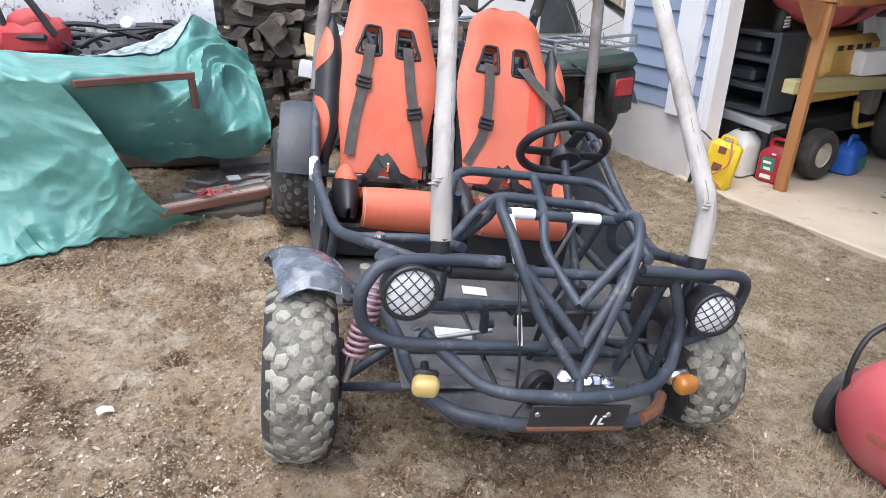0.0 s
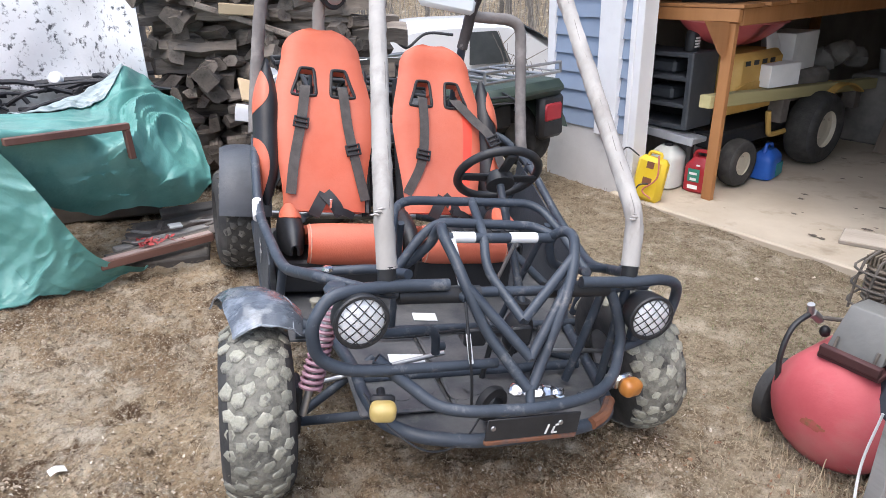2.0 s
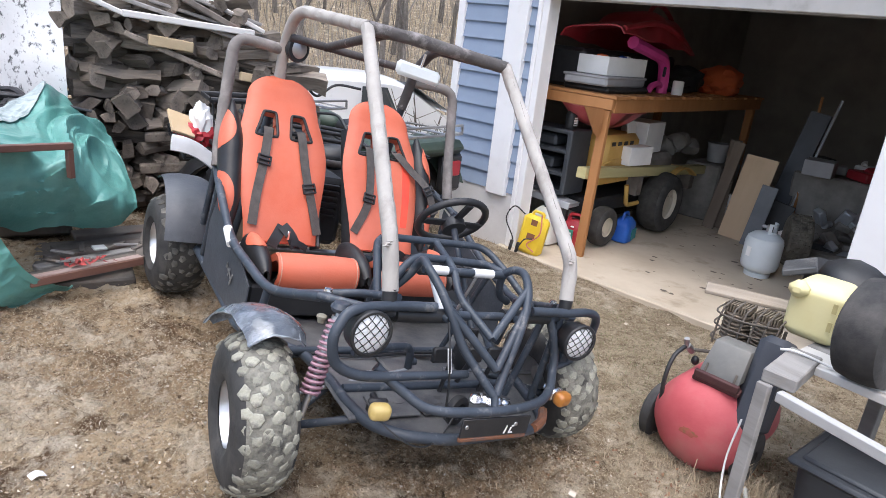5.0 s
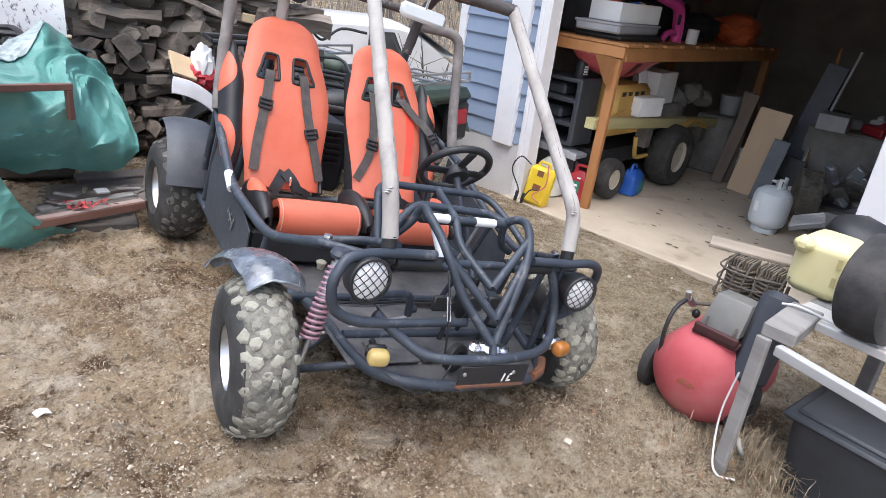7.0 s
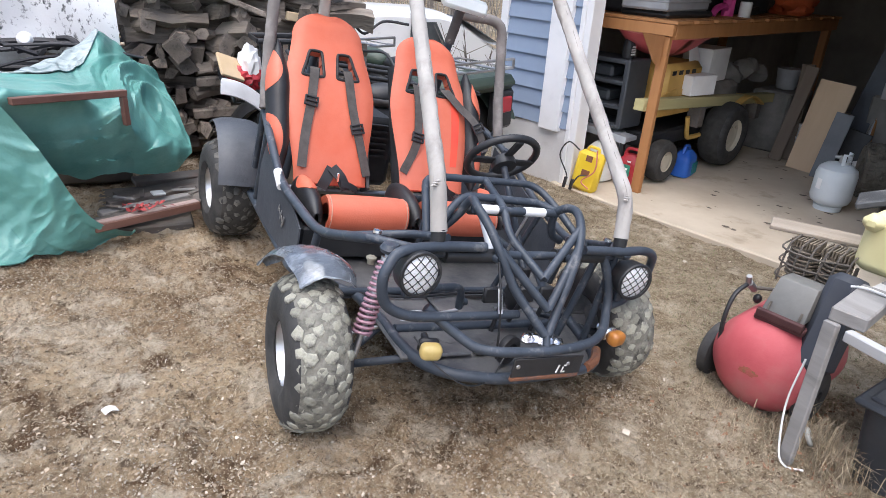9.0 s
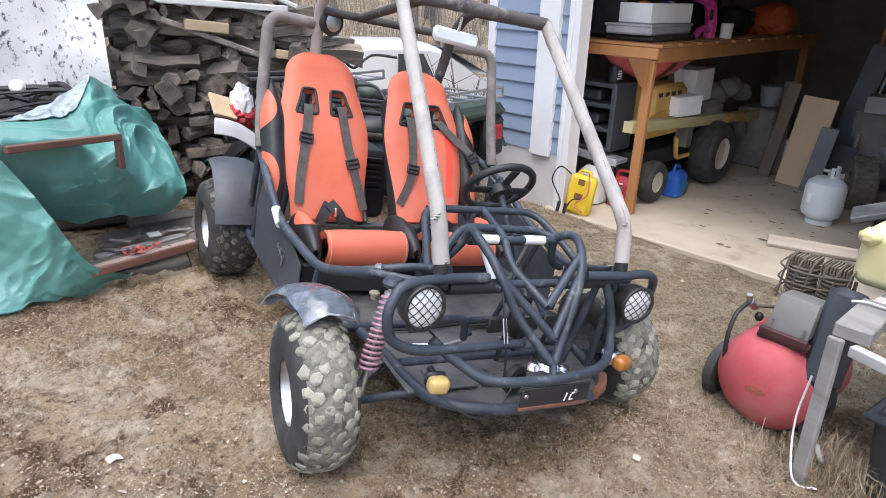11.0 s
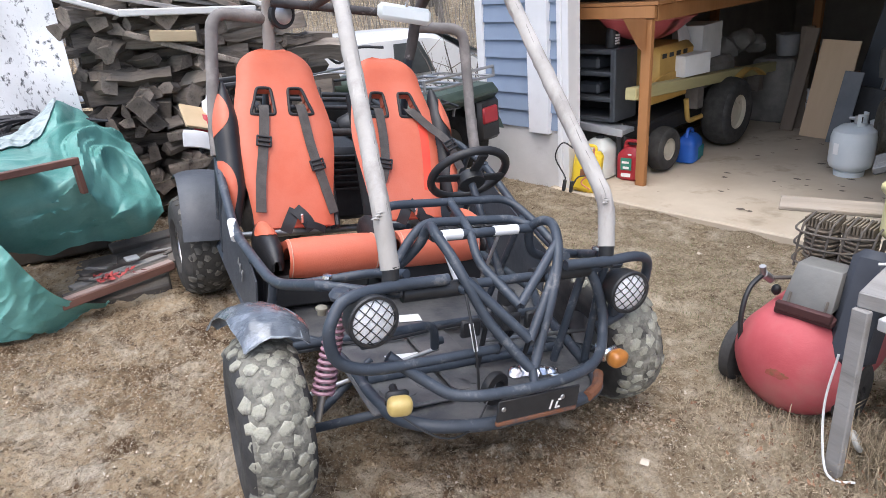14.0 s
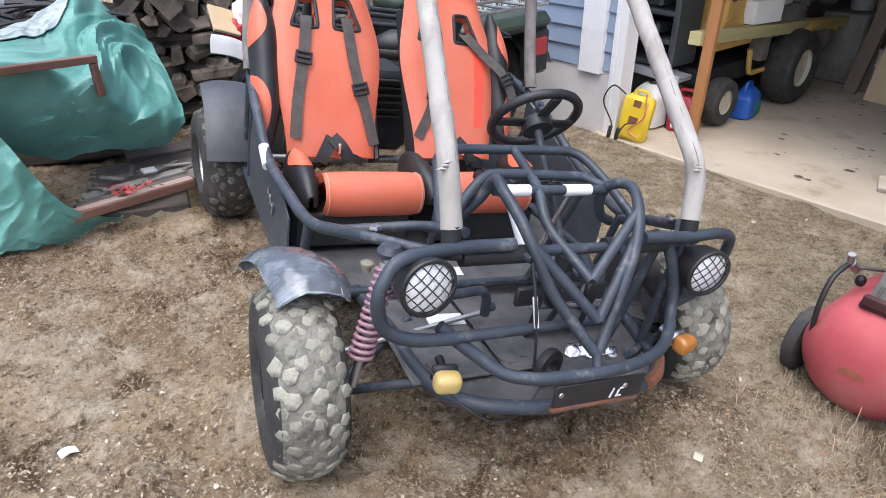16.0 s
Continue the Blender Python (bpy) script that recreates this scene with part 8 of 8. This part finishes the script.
def bin_wall(u, v):
    a = 2 * math.pi * u
    c, q = math.cos(a), math.sin(a)
    k = (abs(c) ** 5 + abs(q) ** 5) ** (-0.2)
    r = 0.84 + 0.13 * v
    return Vector((c * k * 0.20 * r, q * k * 0.26 * r, 0.33 * v))


bm = B()
grid(bm, bin_wall, 40, 8)
bmesh.ops.remove_doubles(bm, verts=bm.verts[:], dist=0.0005)
bmesh.ops.holes_fill(bm, edges=[e for e in bm.edges if e.is_boundary])
part("tub", bm, M_bin, bin_)
bm = B()
box(bm, -0.205, -0.265, 0.325, 0.205, 0.265, 0.352, 0.012)
box(bm, -0.17, -0.23, 0.345, 0.17, 0.23, 0.366, 0.01)
part("lid", bm, M_bin, bin_)
for y in (-0.26, 0.26):
    bm = B()
    box(bm, -0.05, y - 0.012, 0.27, 0.05, y + 0.012, 0.325, 0.005)
    part("handle", bm, M_bin, bin_)
bm = B()
tube(bm, [Vector((0.04 * math.cos(k * 0.3142), 0.027 * math.sin(k * 0.3142), 0)) for k in range(20)], 0.009, 8, closed=True)
solid("plastic_ring", bm, surface("dirty_white_plastic", (0.33, 0.33, 0.31), (0.48, 0.48, 0.45), 14, 0.5), pose(1.07, -0.36, 0.0, 60, 20, 30), "dirty white plastic ring under the table", "ring")
bm = B()
box(bm, -0.17, -0.066, 0, 0.17, 0.066, 0.016, 0.003)
solid("dusty_plank", bm, surface("dusty_plank", (0.24, 0.2, 0.155), (0.37, 0.315, 0.25), 8, 0.85, bump=0.3, stretch=(0.2, 1, 1), c3=(0.22, 0.17, 0.12), scale3=9, amount3=0.36), pose(1.47, 0.11, 0.5795, 0, 0, -55), "dusty pale plank lying across the pump", "plank", smooth=False)

# ---- litter, straw and grass ----
def strewn(name, n, seed, where, make, mat, label, category):
    """Small flat pieces over the ground, as one piece of stuff."""
    rng = random.Random(seed)
    vs, fs = [], []
    for _ in range(n):
        x, y = where(rng)
        s, d = sd(x, y)
        if d > 2.84 and s > -3.0:
            continue
        q = make(rng)
        a, b, c = rng.uniform(0, 6.283), rng.gauss(0, 0.25), rng.gauss(0, 0.25)
        R = Euler((b, c, a)).to_matrix()
        o = Vector((x, y, gz(x, y) + 0.004))
        i = len(vs)
        vs += [tuple(o + R @ p) for p in q]
        fs += [(i, i + 1, i + 4, i + 5), (i + 1, i + 2, i + 3, i + 4)] if len(q) == 6 else [tuple(range(i, i + len(q)))]
    me = bpy.data.meshes.new(name)
    me.from_pydata(vs, [], fs)
    me.materials.append(mat)
    return tagged(new(name, me), label, category, kind="stuff")


def clump(x, y, f, o):
    return noise.noise(Vector((x * f, y * f, o))) + 0.5 * noise.noise(Vector((x * f * 2.7, y * f * 2.7, o + 4)))


def clumped(f, o, a, b, base):
    """Places that gather in patches of their own."""
    def where(rng):
        while True:
            x, y = rng.uniform(-2.6, 2.6), rng.uniform(-1.6, 3.6)
            if rng.random() < base + (1 - base) * step(a, b, clump(x, y, f, o)):
                return x, y
    return where


def near_front(rng):
    return rng.uniform(-1.9, 1.7), rng.uniform(-1.1, 1.6)


def grassy(rng):
    while True:
        x, y = rng.uniform(0.1, 2.9), rng.uniform(-1.2, 3.2)
        if rng.random() < 0.35 + 0.65 * step(-0.2, 0.35, noise.noise(Vector((x * 1.4, y * 1.4, 5)))):
            return x, y


def straw(rng):
    l, w = rng.uniform(0.005, 0.013) + 0.02 * rng.random() ** 6, rng.uniform(0.0004, 0.0009)
    k = rng.uniform(-0.3, 0.3) * l
    return sliver(l, w, k)


def sliver(l, w, k):
    return [Vector((-l, -w, 0)), Vector((0, k - w, 0.004)), Vector((l, -w, 0.001)), Vector((l, w, 0.001)), Vector((0, k + w, 0.004)), Vector((-l, w, 0))]


def shred(rng):
    """Short chopped straw."""
    l = rng.uniform(0.003, 0.011) + 0.012 * rng.random() ** 6
    return sliver(l, rng.uniform(0.0004, 0.001), rng.uniform(-0.15, 0.15) * l)


def chip(rng):
    r = rng.uniform(0.002, 0.006) if rng.random() < 0.94 else rng.uniform(0.006, 0.014)
    return [Vector((math.cos(a) * r * rng.uniform(0.6, 1.3), math.sin(a) * r * rng.uniform(0.2, 0.7), rng.uniform(-0.003, 0.006))) for a in (0, 1.2, 2.5, 3.7, 5.1)]


M_straw = surface("dry_straw", (0.27, 0.212, 0.14), (0.4, 0.33, 0.235), 6, 0.9, bump=0, island=0.45, spec=0.2)
M_shred = surface("pale_chopped_straw", (0.31, 0.245, 0.16), (0.46, 0.38, 0.265), 6, 0.9, bump=0, island=0.45, spec=0.2)
M_strawdark = surface("dark_twigs", (0.16, 0.115, 0.08), (0.25, 0.19, 0.135), 6, 0.9, bump=0, island=0.45, spec=0.2)
M_chip = surface("pale_wood_chips", (0.42, 0.365, 0.29), (0.56, 0.5, 0.41), 6, 0.9, bump=0, island=0.35, spec=0.2)
M_clod = surface("dirt_crumbs", (0.24, 0.185, 0.13), (0.4, 0.325, 0.24), 9, 0.95, bump=0.3, bscale=60, island=0.3, spec=0.1)
M_leaf = surface("dry_brown_leaves", (0.19, 0.1, 0.06), (0.3, 0.17, 0.1), 9, 0.85, bump=0.1, island=0.4)
M_green = surface("thin_green_grass", (0.13, 0.15, 0.06), (0.2, 0.22, 0.1), 9, 0.85, bump=0, island=0.35)
strewn("straw_litter", 9000, 1, clumped(1.3, 1.0, -0.1, 0.5, 0.10), straw, M_straw, "dry straw scattered over the dirt", "straw")
strewn("chopped_straw", 42000, 21, clumped(1.7, 5.0, -0.25, 0.45, 0.22), shred, M_shred, "short chopped straw trodden into the dirt", "straw")
strewn("dry_grass", 34000, 2, grassy, straw, M_straw, "matted dry grass on the ground", "grass")
strewn("twig_litter", 12000, 3, clumped(1.6, 7.0, -0.05, 0.5, 0.12), straw, M_strawdark, "dark twigs and roots in the dirt", "twigs")
strewn("wood_chips", 1700, 4, clumped(2.2, 3.0, 0.25, 0.7, 0.03), chip, M_chip, "pale wood chips trodden into the dirt", "wood chips")
strewn("wood_chips_near", 1500, 5, lambda r: (r.gauss(-1.0, 0.24) + 0.25 * clump(r.uniform(0, 9), 1, 1, 2), r.gauss(0.05, 0.3)), chip, M_chip, "pale wood chips and crushed stone", "wood chips")
strewn("dirt_crumbs", 6000, 6, near_front, chip, M_clod, "small dirt crumbs and clods", "dirt")
strewn("leaf_litter", 700, 7, lambda r: (r.gauss(1.15, 0.35), r.gauss(-0.35, 0.22)), lambda r: [p * 1.5 for p in chip(r)], M_leaf, "dry brown leaves by the table", "leaves")


def blades(name, n, seed, where, h, mat, label):
    rng = random.Random(seed)
    vs, fs = [], []
    for _ in range(n):
        x, y = where(rng)
        s, d = sd(x, y)
        if d > 2.84:
            continue
        z = gz(x, y)
        a, l, lean = rng.uniform(0, 6.283), rng.uniform(0.4, 1.0) * h, rng.uniform(0.1, 1.0)
        u = Vector((math.cos(a), math.sin(a), 0))
        w = Vector((-u.y, u.x, 0)) * rng.uniform(0.0006, 0.0014)
        b = Vector((x, y, z - 0.003))
        m = b + u * l * lean * 0.35 + Vector((0, 0, l * 0.65))
        t = b + u * l * lean + Vector((0, 0, l * (1 - 0.45 * lean)))
        i = len(vs)
        vs += [tuple(b - w), tuple(b + w), tuple(m + w), tuple(t), tuple(m - w)]
        fs += [(i, i + 1, i + 2, i + 4), (i + 4, i + 2, i + 3)]
    me = bpy.data.meshes.new(name)
    me.from_pydata(vs, [], fs)
    me.materials.append(mat)
    return tagged(new(name, me), label, "grass", kind="stuff")




def clods(name, n, seed, where, r0, r1, mat, label):
    """Loose lumps of soil and crushed stone, as one piece of stuff."""
    rng = random.Random(seed)
    vs, fs = [], []
    for _ in range(n):
        x, y = where(rng)
        s, d = sd(x, y)
        if d > 2.8:
            continue
        r = r0 + (r1 - r0) * rng.random() ** 3
        o = Vector((x, y, gz(x, y) + r * 0.15))
        R = Euler((rng.uniform(0, 6), rng.uniform(0, 6), rng.uniform(0, 6))).to_matrix()
        i = len(vs)
        for q in ((1, 0, 0), (-1, 0, 0), (0, 1, 0), (0, -1, 0), (0, 0, 1), (0, 0, -1)):
            p = R @ (Vector(q) * r * rng.uniform(0.6, 1.3))
            vs.append((o.x + p.x, o.y + p.y, o.z + p.z * 0.6))
        fs += [(i + a, i + b, i + c) for a, b, c in ((0, 2, 4), (2, 1, 4), (1, 3, 4), (3, 0, 4), (2, 0, 5), (1, 2, 5), (3, 1, 5), (0, 3, 5))]
    me = bpy.data.meshes.new(name)
    me.from_pydata(vs, [], fs)
    me.materials.append(mat)
    return tagged(new(name, me), label, "dirt", kind="stuff")


def soil_side(f, o, a, b):
    def where(rng):
        while True:
            x, y = rng.uniform(-2.2, 0.7), rng.uniform(-0.9, 1.7)
            if rng.random() < 0.05 + 0.95 * step(a, b, clump(x, y, f, o)):
                return x, y
    return where


clods("soil_clods", 15000, 41, soil_side(1.7, 2.0, -0.1, 0.4), 0.0012, 0.0105, M_clod, "loose brown clods of soil")
clods("pale_crumbs", 4200, 42, soil_side(2.3, 9.0, 0.1, 0.5), 0.0009, 0.0068, M_chip, "pale crumbs of stone and chipped wood")
blades("grass_tuft", 420, 11, lambda r: (r.gauss(1.10, 0.06), r.gauss(-0.44, 0.08)), 0.20, M_straw, "long dry grass tuft under the table")
blades("grass_round_tank", 900, 12, lambda r: (r.gauss(1.06, 0.14), r.gauss(-0.12, 0.16)), 0.07, M_straw, "dry grass round the compressor")
blades("short_dry_grass", 15000, 13, grassy, 0.026, M_straw, "short dry grass")
blades("short_green_grass", 3600, 14, lambda r: (r.gauss(1.75, 0.45), r.gauss(0.9, 0.7)), 0.03, M_green, "thin green grass by the slab")
blades("wall_weeds", 500, 15, lambda r: (r.gauss(1.80, 0.15), r.gauss(2.85, 0.4)), 0.06, M_straw, "dead weeds along the foundation")
for x, y, a, l in ((-1.246, 0.512, 30, 0.024), (0.444, -0.079, 40, 0.024), (2.02, 1.22, 10, 0.018), (-1.0, -0.05, 80, 0.035)):
    bm = B()
    grid(bm, lambda u, v: Vector(((u - 0.5) * l * 2, (v - 0.5) * l * 1.1, 0.008 * math.sin(u * 4))), 4, 3, thick=0.002)
    solid("pale_scrap", bm, M_white if x < -1.05 else M_chip, pose(x, y, gz(x, y) + 0.012, 12, 6, a), "small pale scrap lying on the dirt", "scrap")
